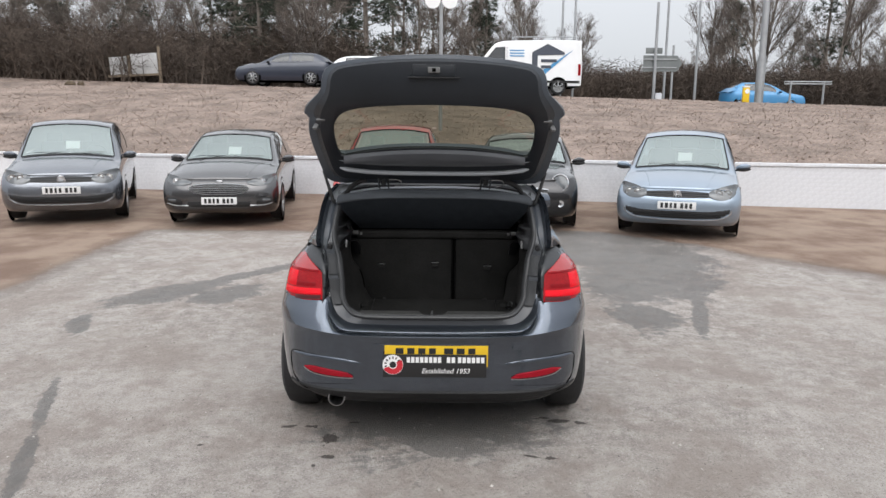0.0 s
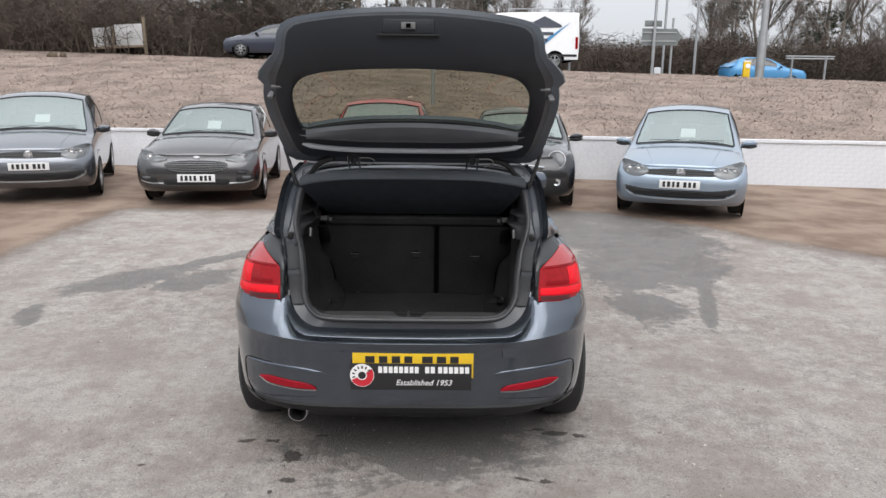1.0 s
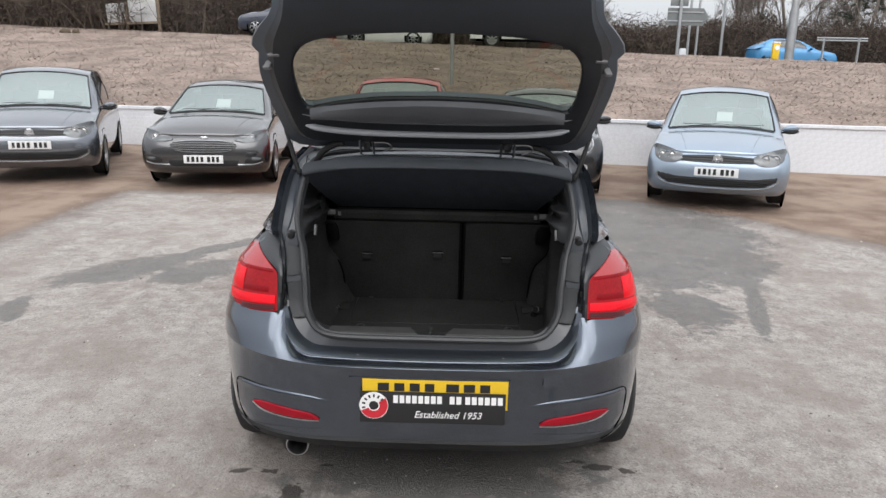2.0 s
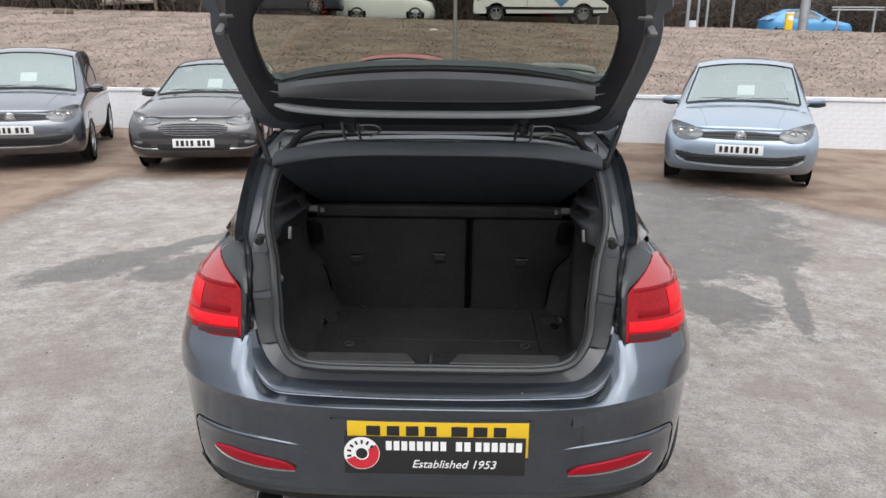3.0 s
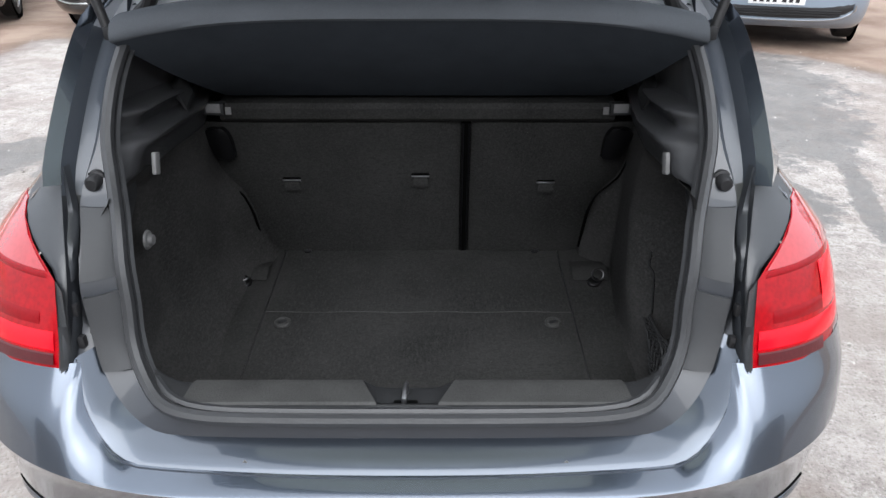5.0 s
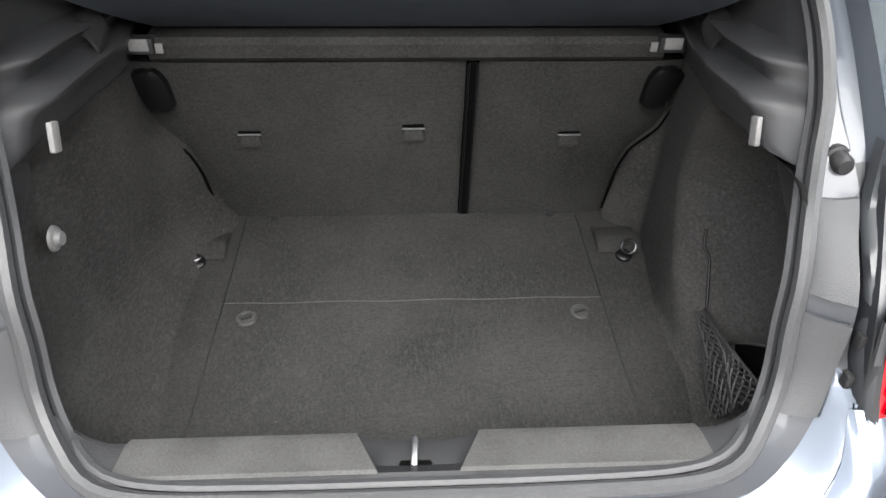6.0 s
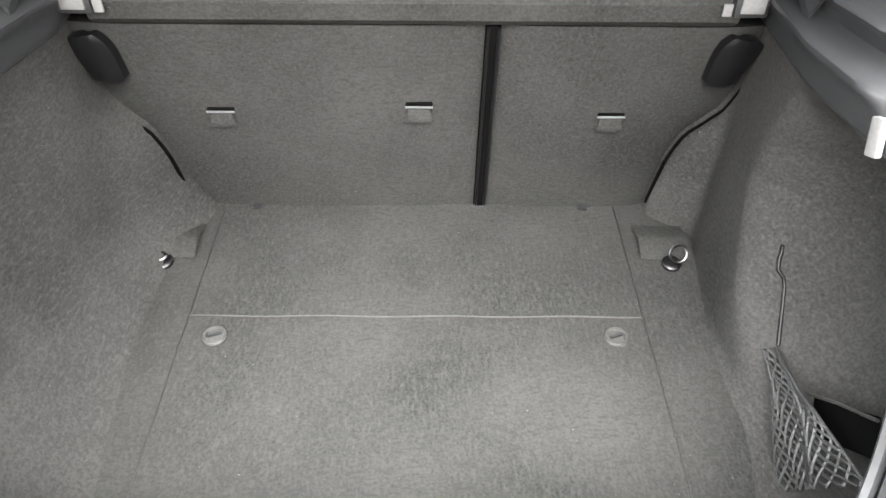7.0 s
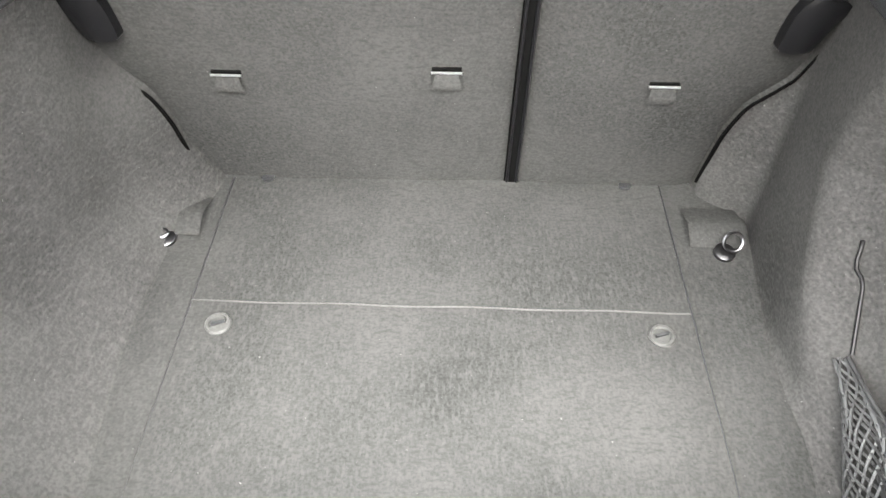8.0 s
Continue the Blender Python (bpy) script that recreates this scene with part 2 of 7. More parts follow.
def lathe(name, profile, axis_m, material, parent=None, label="", sides=32):
    """Turns a profile of (radius, along) round the z axis of axis_m."""
    rows = [[axis_m @ Vector((r * math.cos(2 * math.pi * k / sides), r * math.sin(2 * math.pi * k / sides), h)) for k in range(sides)] for r, h in profile]
    return lofted(name, rows, material, parent, label, close=True)


def thing(name, m, label, category, group="", kind=""):
    ob = new(name)
    ob.empty_display_size = 0.1
    ob.matrix_world = m
    return tagged(ob, label, category, group, kind)


def writing(name, text, size, m, material, parent, extrude=0.0006):
    cu = bpy.data.curves.new(name, "FONT")
    cu.body, cu.size, cu.extrude, cu.align_x, cu.align_y = text, size, extrude, "CENTER", "CENTER"
    tmp = new("temporary", cu)
    me = bpy.data.meshes.new_from_object(tmp.evaluated_get(bpy.context.evaluated_depsgraph_get()))
    bpy.data.objects.remove(tmp)
    me.transform(m)
    me.materials.clear()
    me.materials.append(material)
    ob = new(name, me)
    ob.parent = parent
    return ob


# ---- ground, wall, bank, road ----
def ground_material():
    """Worn tarmac with loose grit, brown gravelly verges with a ragged edge, damp stains, oil drips, and shade painted
    under the hatchback.
    """
    m = bpy.data.materials.new("worn gritty tarmac")
    m.use_nodes = True
    n, l = m.node_tree.nodes, m.node_tree.links
    b = n["Principled BSDF"]

    def math_node(op, a, c=None, clamp=False):
        k = n.new("ShaderNodeMath")
        k.operation, k.use_clamp = op, clamp
        for i, v in enumerate((a, c)):
            if v is None:
                continue
            if isinstance(v, (int, float)):
                k.inputs[i].default_value = v
            else:
                l.new(v, k.inputs[i])
        return k.outputs[0]

    def noise_node(scale, detail=4.0, rough=0.55, vec=None):
        k = n.new("ShaderNodeTexNoise")
        k.inputs["Scale"].default_value, k.inputs["Detail"].default_value, k.inputs["Roughness"].default_value = scale, detail, rough
        l.new(vec or pos, k.inputs["Vector"])
        return k.outputs[0]

    def ramp(v, a, c, lo=0.0, hi=1.0):
        k = n.new("ShaderNodeMapRange")
        k.interpolation_type = "SMOOTHSTEP"
        for i, q in zip(("From Min", "From Max", "To Min", "To Max"), (a, c, lo, hi)):
            k.inputs[i].default_value = q
        l.new(v, k.inputs["Value"])
        return k.outputs[0]

    def mix(f, a, c):
        k = n.new("ShaderNodeMix")
        k.data_type = "RGBA"
        l.new(f, k.inputs["Factor"])
        for i, v in ((6, a), (7, c)):
            if isinstance(v, tuple):
                k.inputs[i].default_value = (*v, 1)
            else:
                l.new(v, k.inputs[i])
        return k.outputs[2]

    geo = n.new("ShaderNodeNewGeometry")
    pos = geo.outputs["Position"]
    sep = n.new("ShaderNodeSeparateXYZ")
    l.new(pos, sep.inputs[0])
    x, y = sep.outputs[0], sep.outputs[1]
    wob = math_node("SUBTRACT", noise_node(0.9, 6, 0.6), 0.5)
    wob2 = math_node("SUBTRACT", noise_node(4.0, 5, 0.65), 0.5)
    # tarmac
    grit, mid, wide = noise_node(70, 4, 0.8), noise_node(7, 9, 0.82), noise_node(0.55, 5, 0.6)
    col = mix(ramp(mid, 0.36, 0.64), (0.245, 0.217, 0.198), (0.46, 0.424, 0.396))
    col = mix(ramp(wide, 0.35, 0.65, 0, 0.65), col, (0.455, 0.42, 0.39))
    col = mix(ramp(grit, 0.54, 0.66, 0, 0.75), col, (0.56, 0.53, 0.50))
    col = mix(ramp(grit, 0.46, 0.36, 0, 0.65), col, (0.11, 0.10, 0.09))
    stone = n.new("ShaderNodeTexVoronoi")
    stone.inputs["Scale"].default_value = 42
    l.new(pos, stone.inputs["Vector"])
    lone = math_node("MULTIPLY", ramp(stone.outputs["Distance"], 0.24, 0.12), ramp(noise_node(2.2, 5, 0.7), 0.36, 0.56))
    chip = n.new("ShaderNodeTexVoronoi")
    chip.inputs["Scale"].default_value = 78
    l.new(pos, chip.inputs["Vector"])
    chips = math_node("MULTIPLY", ramp(chip.outputs["Distance"], 0.26, 0.14), ramp(noise_node(3.1, 5, 0.7), 0.44, 0.60))
    col = mix(math_node("MULTIPLY", chips, 0.8), col, (0.10, 0.088, 0.078))
    col = mix(math_node("MULTIPLY", lone, 0.85), col, (0.52, 0.49, 0.45))
    dirt = ramp(noise_node(1.1, 9, 0.78), 0.44, 0.60)
    col = mix(math_node("MULTIPLY", dirt, 0.6), col, (0.215, 0.172, 0.148))
    peb = noise_node(26, 5, 0.75)
    col = mix(ramp(peb, 0.56, 0.68, 0, 0.5), col, (0.44, 0.41, 0.375))
    col = mix(ramp(peb, 0.44, 0.34, 0, 0.5), col, (0.13, 0.115, 0.10))
    pale = ramp(noise_node(1.6, 7, 0.75), 0.52, 0.72)
    col = mix(math_node("MULTIPLY", pale, 0.4), col, (0.42, 0.39, 0.35))
    # brown verge beyond the ragged edge of the tarmac
    d1 = math_node("SUBTRACT", y, 7.0)
    d2 = math_node("SUBTRACT", -4.38, x)
    d2 = math_node("MINIMUM", d2, math_node("SUBTRACT", y, 3.2))
    d3 = math_node("MULTIPLY", math_node("SUBTRACT", math_node("ADD", y, math_node("MULTIPLY", x, 1.12)), 10.0), 0.67)
    d = math_node("MAXIMUM", math_node("MAXIMUM", d1, d2), d3)
    d = math_node("ADD", d, math_node("MULTIPLY", wob, 0.6))
    verge = ramp(math_node("ADD", d, math_node("MULTIPLY", wob2, 0.35)), -0.06, 0.12)
    brown = mix(ramp(noise_node(1.3, 6, 0.6), 0.35, 0.65), (0.185, 0.120, 0.088), (0.315, 0.235, 0.180))
    brown = mix(ramp(grit, 0.55, 0.7, 0, 0.4), brown, (0.36, 0.30, 0.25))
    col = mix(verge, col, brown)
    rim = math_node("MULTIPLY", ramp(d, -0.35, -0.05), ramp(d, 0.3, 0.02))
    col = mix(math_node("MULTIPLY", rim, 0.45), col, (0.12, 0.095, 0.08))

    # damp and oily marks, one shade patch: centre, half axes, turn, strength, ragged edge
    def blot(cx, cy, rx, ry, turn, rag, source, fine=1.3):
        c, s = math.cos(radians(turn)), math.sin(radians(turn))
        u, v = math_node("SUBTRACT", x, cx), math_node("SUBTRACT", y, cy)
        p = math_node("DIVIDE", math_node("ADD", math_node("MULTIPLY", u, c), math_node("MULTIPLY", v, s)), rx)
        q = math_node("DIVIDE", math_node("SUBTRACT", math_node("MULTIPLY", v, c), math_node("MULTIPLY", u, s)), ry)
        r = math_node("SQRT", math_node("ADD", math_node("MULTIPLY", p, p), math_node("MULTIPLY", q, q)))
        r = math_node("ADD", r, math_node("MULTIPLY", source, rag))
        r = math_node("ADD", r, math_node("MULTIPLY", wob3, fine))
        return ramp(math_node("ADD", r, math_node("MULTIPLY", wob2, 1.6)), 1.08, 0.84)

    wob3 = math_node("SUBTRACT", noise_node(15, 6, 0.75), 0.5)
    damp = None
    for cx, cy, rx, ry, turn, rag in DAMP_SHADE:
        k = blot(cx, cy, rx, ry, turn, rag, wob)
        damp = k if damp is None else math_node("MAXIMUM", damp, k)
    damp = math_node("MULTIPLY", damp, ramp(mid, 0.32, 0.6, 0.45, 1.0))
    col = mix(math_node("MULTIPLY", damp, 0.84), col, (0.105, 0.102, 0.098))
    oil = None
    for cx, cy, rx, ry, turn in DRIPS:
        k = blot(cx, cy, rx, ry, turn, 1.6, wob2, 4.0)
        oil = k if oil is None else math_node("MAXIMUM", oil, k)
    col = mix(math_node("MULTIPLY", oil, 0.85), col, (0.035, 0.028, 0.025))
    # dark specks strewn about
    spk = noise_node(13, 2, 0.5)
    col = mix(ramp(spk, 0.72, 0.78, 0, 0.6), col, (0.07, 0.06, 0.05))
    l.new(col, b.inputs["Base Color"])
    l.new(ramp(damp, 0, 1, 0.88, 0.5), b.inputs["Roughness"])
    bp = n.new("ShaderNodeBump")
    bp.inputs["Strength"].default_value, bp.inputs["Distance"].default_value = 0.85, 0.016
    l.new(math_node("ADD", math_node("ADD", grit, peb), math_node("MULTIPLY", mid, 0.8)), bp.inputs["Height"])
    l.new(bp.outputs[0], b.inputs["Normal"])
    return m


# the last entry paints the shade under the hatchback, not damp
DAMP_SHADE = [(-2.66, 3.42, 0.30, 0.68, -40, 0.6), (-2.15, 4.15, 0.13, 0.70, -40, 1.0), (-1.85, 4.5, 0.16, 0.5, -40, 1.4), (-2.05, 3.45, 0.30, 0.45, -30, 2.0), (2.68, 5.35, 0.85, 1.1, 0, 0.6), (2.48, 4.1, 0.55, 0.95, -22, 1.2),
        (2.42, 2.85, 0.07, 0.85, -18, 1.2), (2.05, 5.5, 0.75, 1.2, 20, 1.5), (1.95, 3.9, 0.5, 1.1, -10, 1.7), (1.85, 2.7, 0.3, 0.5, -10, 2.0), (-3.03, 2.3, 0.10, 0.32, 22, 1.0), (-2.36, 0.62, 0.045, 0.42, 22, 1.7), (-2.08, -0.05, 0.045, 0.42, 22, 1.7),
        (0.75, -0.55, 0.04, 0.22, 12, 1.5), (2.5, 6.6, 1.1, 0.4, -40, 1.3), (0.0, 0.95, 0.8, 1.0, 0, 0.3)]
DRIPS = [(-0.57, 0.2, 0.035, 0.075, -12), (-0.56, 0.0, 0.05, 0.022, 10), (-0.70, 0.36, 0.05, 0.02, 5), (-0.82, 0.36, 0.05, 0.02, 25), (0.73, 0.46, 0.07, 0.022, -5), (0.62, 0.5, 0.04, 0.018, 0),
         (-0.60, -0.1, 0.02, 0.02, 0), (0.50, 0.02, 0.05, 0.012, -20), (0.6, 0.0, 0.03, 0.015, 0), (-1.25, 0.12, 0.02, 0.02, 0), (0.84, 0.44, 0.035, 0.02, 0), (-0.47, 0.42, 0.035, 0.015, 0)]
GROUND = ground_material()

# wall: from its far end to its near end in plan; the bank behind it climbs to the road
WALL_A, WALL_B = np.array((-24.0, 15.04)), np.array((26.0, 7.26))
wall_dir = (WALL_B - WALL_A) / np.linalg.norm(WALL_B - WALL_A)
wall_out = np.array((-wall_dir[1], wall_dir[0]))
WALL_TOP, WALL_T = 1.08, 0.22


def wall_line(x):
    return WALL_A[1] + (x - WALL_A[0]) * wall_dir[1] / wall_dir[0]


def crest_line(x):
    return 30.0 - 0.1337 * (x + 22)


def yard_z(y):
    return 0.027 * min(max(0.0, y - 2.0), 12.0)


def land(x, y):
    """Height of the land: the yard, the bank behind the wall, the level strip along its top."""
    w, c = wall_line(x), crest_line(x)
    top = 3.3 - 0.031 * max(-40, min(40, x))
    if y < w + 0.1:
        return yard_z(y)
    if y < c:
        s = (y - w - 0.1) / (c - w - 0.1)
        s = s * (1.25 - 0.25 * s)
        return 0.96 + (top - 0.96) * min(1, s) + 0.05 * noise.noise((x * 0.6, y * 0.6, 0))
    return top - 0.03


gx = [-3000, -400, -100] + list(np.arange(-40, 40.1, 4)) + [100, 400, 3000]
gy = [-3000, -300, -60, -20, -8, -2, 0, 2, 3, 5, 7, 9, 11, 13, 16, 24, 60, 300, 3000]
lofted("ground", [[(x, y, yard_z(y)) for x in gx] for y in gy], GROUND)
tagged(bpy.data.objects["ground"], "worn grey tarmac yard with brown gritty verge, damp stains and painted under-car shade", "ground", kind="structure")

GRASS_SOIL = mat("matted dry grass", (0.150, 0.112, 0.092), 0.95, 0, 0.35, 1.1, 16, 0.9, tint=(0.245, 0.192, 0.162), detail=8)
bank_rows = []
for k in list(np.linspace(0, 1, 48)) + [1.05, 1.12]:
    bank_rows.append([(x, wall_line(x) + 0.12 + (crest_line(x) - wall_line(x) - 0.12) * k, land(x, wall_line(x) + 0.12 + (crest_line(x) - wall_line(x) - 0.12) * k) - (0.03 if k > 1.1 else 0)) for x in np.linspace(-60, 60, 150)])
tagged(lofted("grass_bank", bank_rows, GRASS_SOIL), "sloping bank of short dry brown winter grass", "grass bank", kind="structure")

ROAD_MAT = mat("road asphalt", (0.06, 0.06, 0.06), 0.9, 0, 0.2, 2, 60, 0.3)


def top_z(x):
    return 3.3 - 0.031 * max(-40, min(40, x))


road_rows = [[(x, crest_line(x) + d, top_z(x) - 0.02 + dz) for x in np.linspace(-90, 90, 60)] for d, dz in ((0.7, -0.08), (0.9, 0.0), (5, 0.03), (9, 0.0), (9.2, -0.08))]
tagged(lofted("road", road_rows, ROAD_MAT), "grey asphalt road along the top of the bank", "road", kind="structure")

FIELD = mat("rough woodland floor", (0.09, 0.07, 0.045), 0.95, 0, 0.4, 0.3, 3, 0.6, tint=(0.13, 0.10, 0.07))


def base_z(x, y):
    return top_z(x) - 0.06 + 0.012 * max(0.0, y - crest_line(x) - 9)


f_rows = [[(x, crest_line(x) + d, base_z(x, crest_line(x) + d)) for x in np.linspace(-200, 200, 41)] for d in (9, 18, 30, 50, 90, 200)]
tagged(lofted("woodland_floor", f_rows, FIELD), "brown leaf-strewn woodland floor beyond the road", "ground", kind="structure")

# plain unseen wall added behind the camera to block low light from the sky
block("wall_south", (60, 0.3, 7.4), (0, -14.5, 3.68), mat("pale rendered wall", (0.42, 0.41, 0.40), 0.9, 0, 0.15, 0.6, 12, 0.3), None, "", 0.02)
tagged(bpy.data.objects["wall_south"], "unseen plain pale wall, added to hold off the low sky", "wall", kind="structure")

# loose grit and small stones on the tarmac
rs = np.random.RandomState(12)
n_st = 9000
gx0 = rs.uniform(-4.6, 4.8, n_st)
gy0 = -1.6 + 9.0 * rs.rand(n_st) ** 1.3
patchy = np.array([noise.noise((a * 1.3, b * 1.3, 4.0)) + 0.5 * noise.noise((a * 4, b * 4, 9.0)) for a, b in zip(gx0, gy0)])
keep = patchy > rs.uniform(-0.5, 0.45, n_st)
stone_v, stone_f = [], []
for px, py in zip(gx0[keep], gy0[keep]):
    r = 0.0035 + 0.0075 * rs.rand() ** 3
    turn = rs.uniform(0, 6.28)
    zs = yard_z(py)
    k = len(stone_v)
    for q in range(4):
        a = turn + q * 1.571 + rs.uniform(-0.4, 0.4)
        stone_v.append((px + r * math.cos(a) * rs.uniform(0.7, 1.3), py + r * math.sin(a) * rs.uniform(0.7, 1.3), zs - 0.001))
    stone_v.append((px + rs.uniform(-0.3, 0.3) * r, py + rs.uniform(-0.3, 0.3) * r, zs + r * rs.uniform(0.5, 0.9)))
    stone_f += [(k + q, k + (q + 1) % 4, k + 4) for q in range(4)]
STONE = mat("loose grit", (0.30, 0.275, 0.25), 0.9, 0, 0.5, 3, 30, 0.0, tint=(0.50, 0.47, 0.44))
isl, vary = STONE.node_tree.nodes.new("ShaderNodeNewGeometry"), STONE.node_tree.nodes.new("ShaderNodeValToRGB")
vary.color_ramp.elements[0].color, vary.color_ramp.elements[1].color = (0.09, 0.08, 0.07, 1), (0.58, 0.55, 0.51, 1)
STONE.node_tree.links.new(isl.outputs["Random Per Island"], vary.inputs[0])
STONE.node_tree.links.new(vary.outputs[0], STONE.node_tree.nodes["Principled BSDF"].inputs["Base Color"])
tagged(mesh_ob("loose_grit", stone_v, stone_f, STONE, smooth=False), "loose grit and small stones strewn on the tarmac", "grit", kind="stuff")


# ---- the grey hatchback with its open tailgate ----
hatch = thing("hatchback_car", pose(-0.0115, 0, 0), "dark grey metallic hatchback standing with its tailgate wide open", "car")

BODY_Z = [0.20, 0.27, 0.31, 0.36, 0.46, 0.56, 0.654, 0.72, 0.80, 0.88, 0.94, 0.99, 1.03]
BODY_XM = [0.765, 0.805, 0.818, 0.827, 0.836, 0.839, 0.839, 0.832, 0.815, 0.803, 0.785, 0.745, 0.712]
CORNER_Z, CORNER_DEEP = [0.645, 0.72, 0.80, 1.03], [0.44, 0.36, 0.285, 0.28]


TAIL_LOW = curve_points([(0.20, 0.21), (0.27, 0.12), (0.31, 0.045), (0.36, 0.034), (0.46, 0.026), (0.56, 0.014), (0.61, 0.002), (0.635, -0.008), (0.645, -0.011)], 60)
TAIL_UP = curve_points([(0.645, -0.012), (0.72, 0.035), (0.80, 0.098), (0.88, 0.140), (0.94, 0.170), (0.99, 0.200), (1.03, 0.235)], 60)


def smooth_step(v):
    v = min(1.0, max(0.0, v))
    return v * v * (3 - 2 * v)


def tail_y(x, z):
    """How far forward the rear skin lies at a height and distance from the middle."""
    line = TAIL_LOW if z < 0.645 else TAIL_UP
    y0, xm = np.interp(z, line[:, 0], line[:, 1]), np.interp(z, BODY_Z, BODY_XM)
    s = min(abs(x) / xm, 1.0)
    return y0 + np.interp(z, CORNER_Z, CORNER_DEEP) * (1 - math.sqrt(max(0.0, 1 - s ** 4.2)))


def crease_z(x):
    """Height of the bumper's upper crease, which climbs towards the corners."""
    return float(np.interp(abs(x), [0, 0.25, 0.40, 0.48, 0.56, 0.68, 0.76, 0.84], [0.642, 0.643, 0.647, 0.651, 0.658, 0.668, 0.675, 0.68]))


# edge of the opening, from the middle of the bumper up to the roof
EDGE = [(0, 0.024, 0.656), (0.2, 0.027, 0.657), (0.40, 0.040, 0.659), (0.462, 0.051, 0.665), (0.505, 0.076, 0.689), (0.538, 0.105, 0.735),
        (0.559, 0.150, 0.795), (0.556, 0.166, 0.87), (0.556, 0.19, 0.935), (0.585, 0.27, 1.0), (0.612, 0.36, 1.08), (0.612, 0.47, 1.19),
        (0.595, 0.56, 1.285), (0.54, 0.63, 1.355), (0.40, 0.655, 1.385), (0.2, 0.665, 1.398), (0, 0.668, 1.402)]
STEP = [(0, 0.091, 0.680), (0.2, 0.092, 0.680), (0.38, 0.096, 0.682), (0.44, 0.109, 0.689), (0.49, 0.138, 0.717), (0.523, 0.166, 0.767),
        (0.540, 0.19, 0.83), (0.548, 0.205, 0.909), (0.557, 0.26, 0.97), (0.580, 0.335, 1.02), (0.566, 0.400, 1.09), (0.559, 0.468, 1.18),
        (0.546, 0.545, 1.26), (0.516, 0.608, 1.316), (0.40, 0.645, 1.350), (0.2, 0.655, 1.362), (0, 0.658, 1.366)]
SEAL = [(0, 0.098, 0.712), (0.2, 0.099, 0.712), (0.34, 0.104, 0.714), (0.41, 0.122, 0.724), (0.454, 0.165, 0.755), (0.477, 0.20, 0.80),
        (0.483, 0.225, 0.86), (0.492, 0.25, 0.92), (0.506, 0.30, 0.985), (0.530, 0.36, 1.035), (0.547, 0.41, 1.10), (0.542, 0.46, 1.18),
        (0.530, 0.53, 1.25), (0.505, 0.60, 1.305), (0.40, 0.635, 1.33), (0.2, 0.65, 1.342), (0, 0.655, 1.345)]


def between(a, b, t, drop=0.0):
    g = (1 - t) * np.array(a) + t * np.array(b)
    return g + (0, drop, 0)


def dense(half, n=120):
    return curve_points(both(half), n)


# lower rear skin and sides: columns from the middle outwards and along the flank
cols = []
heads = list(curve_points(np.array(EDGE[:7]), 56)) + [np.array((x, 0, 0.797)) for x in list(np.linspace(0.564, 0.825, 28)) + [0.832, 0.838, 0.842]]
HEIGHTS = list(np.linspace(0.22, 0.60, 13)) + [0.615, 0.628, 0.638, 0.645]
for xe, ye, top in heads:
    rows = []
    for z in HEIGHTS + list(np.linspace(0.645, top, 10)[1:]):
        squeeze = 1 + (np.interp(z, BODY_Z, BODY_XM) / 0.845 - 1) * smooth_step((xe - 0.3) / 0.4)
        y = tail_y(xe * squeeze, z)
        lift = crease_z(xe) - 0.645
        at_z = z + lift * (smooth_step((z - 0.52) / 0.125) if z <= 0.645 else (top - z) / (top - 0.645))
        if z > 0.645:
            # the skin meets the edge of the opening, which lies a little deeper
            gap = ye - tail_y(xe, top) if xe < 0.5595 else 0.018 * (1 - smooth_step((xe - 0.559) / 0.05))
            y += gap * ((z - 0.645) / (top - 0.645)) ** 1.5
        rows.append((xe * squeeze, y, at_z))
    cols.append(rows)
FULL = HEIGHTS + list(np.linspace(0.645, 0.797, 10)[1:])
for y, wide in ((0.50, 1.0), (0.62, 1.008), (0.7, 1.02), (0.9, 1.03), (1.2, 1.02), (1.8, 1.02), (2.6, 1.02), (3.3, 1.02), (3.6, 1.0)):
    cols.append([(np.interp(z, BODY_Z, BODY_XM) * wide, y, z) for z in FULL])
for k in range(1, 7):
    a = k / 6 * math.pi / 2
    cols.append([(np.interp(z, BODY_Z, BODY_XM) * math.cos(a) ** 0.5 if k < 6 else 0, 3.6 + 0.7 * math.sin(a), z) for z in FULL])
right = np.array(cols).transpose(1, 0, 2)
full = np.concatenate([right[:, :0:-1] * (-1, 1, 1), right], 1)
lofted("bumper_skin", full, GREY_PAINT, hatch, "dark grey painted bumper and lower body", angle=32)

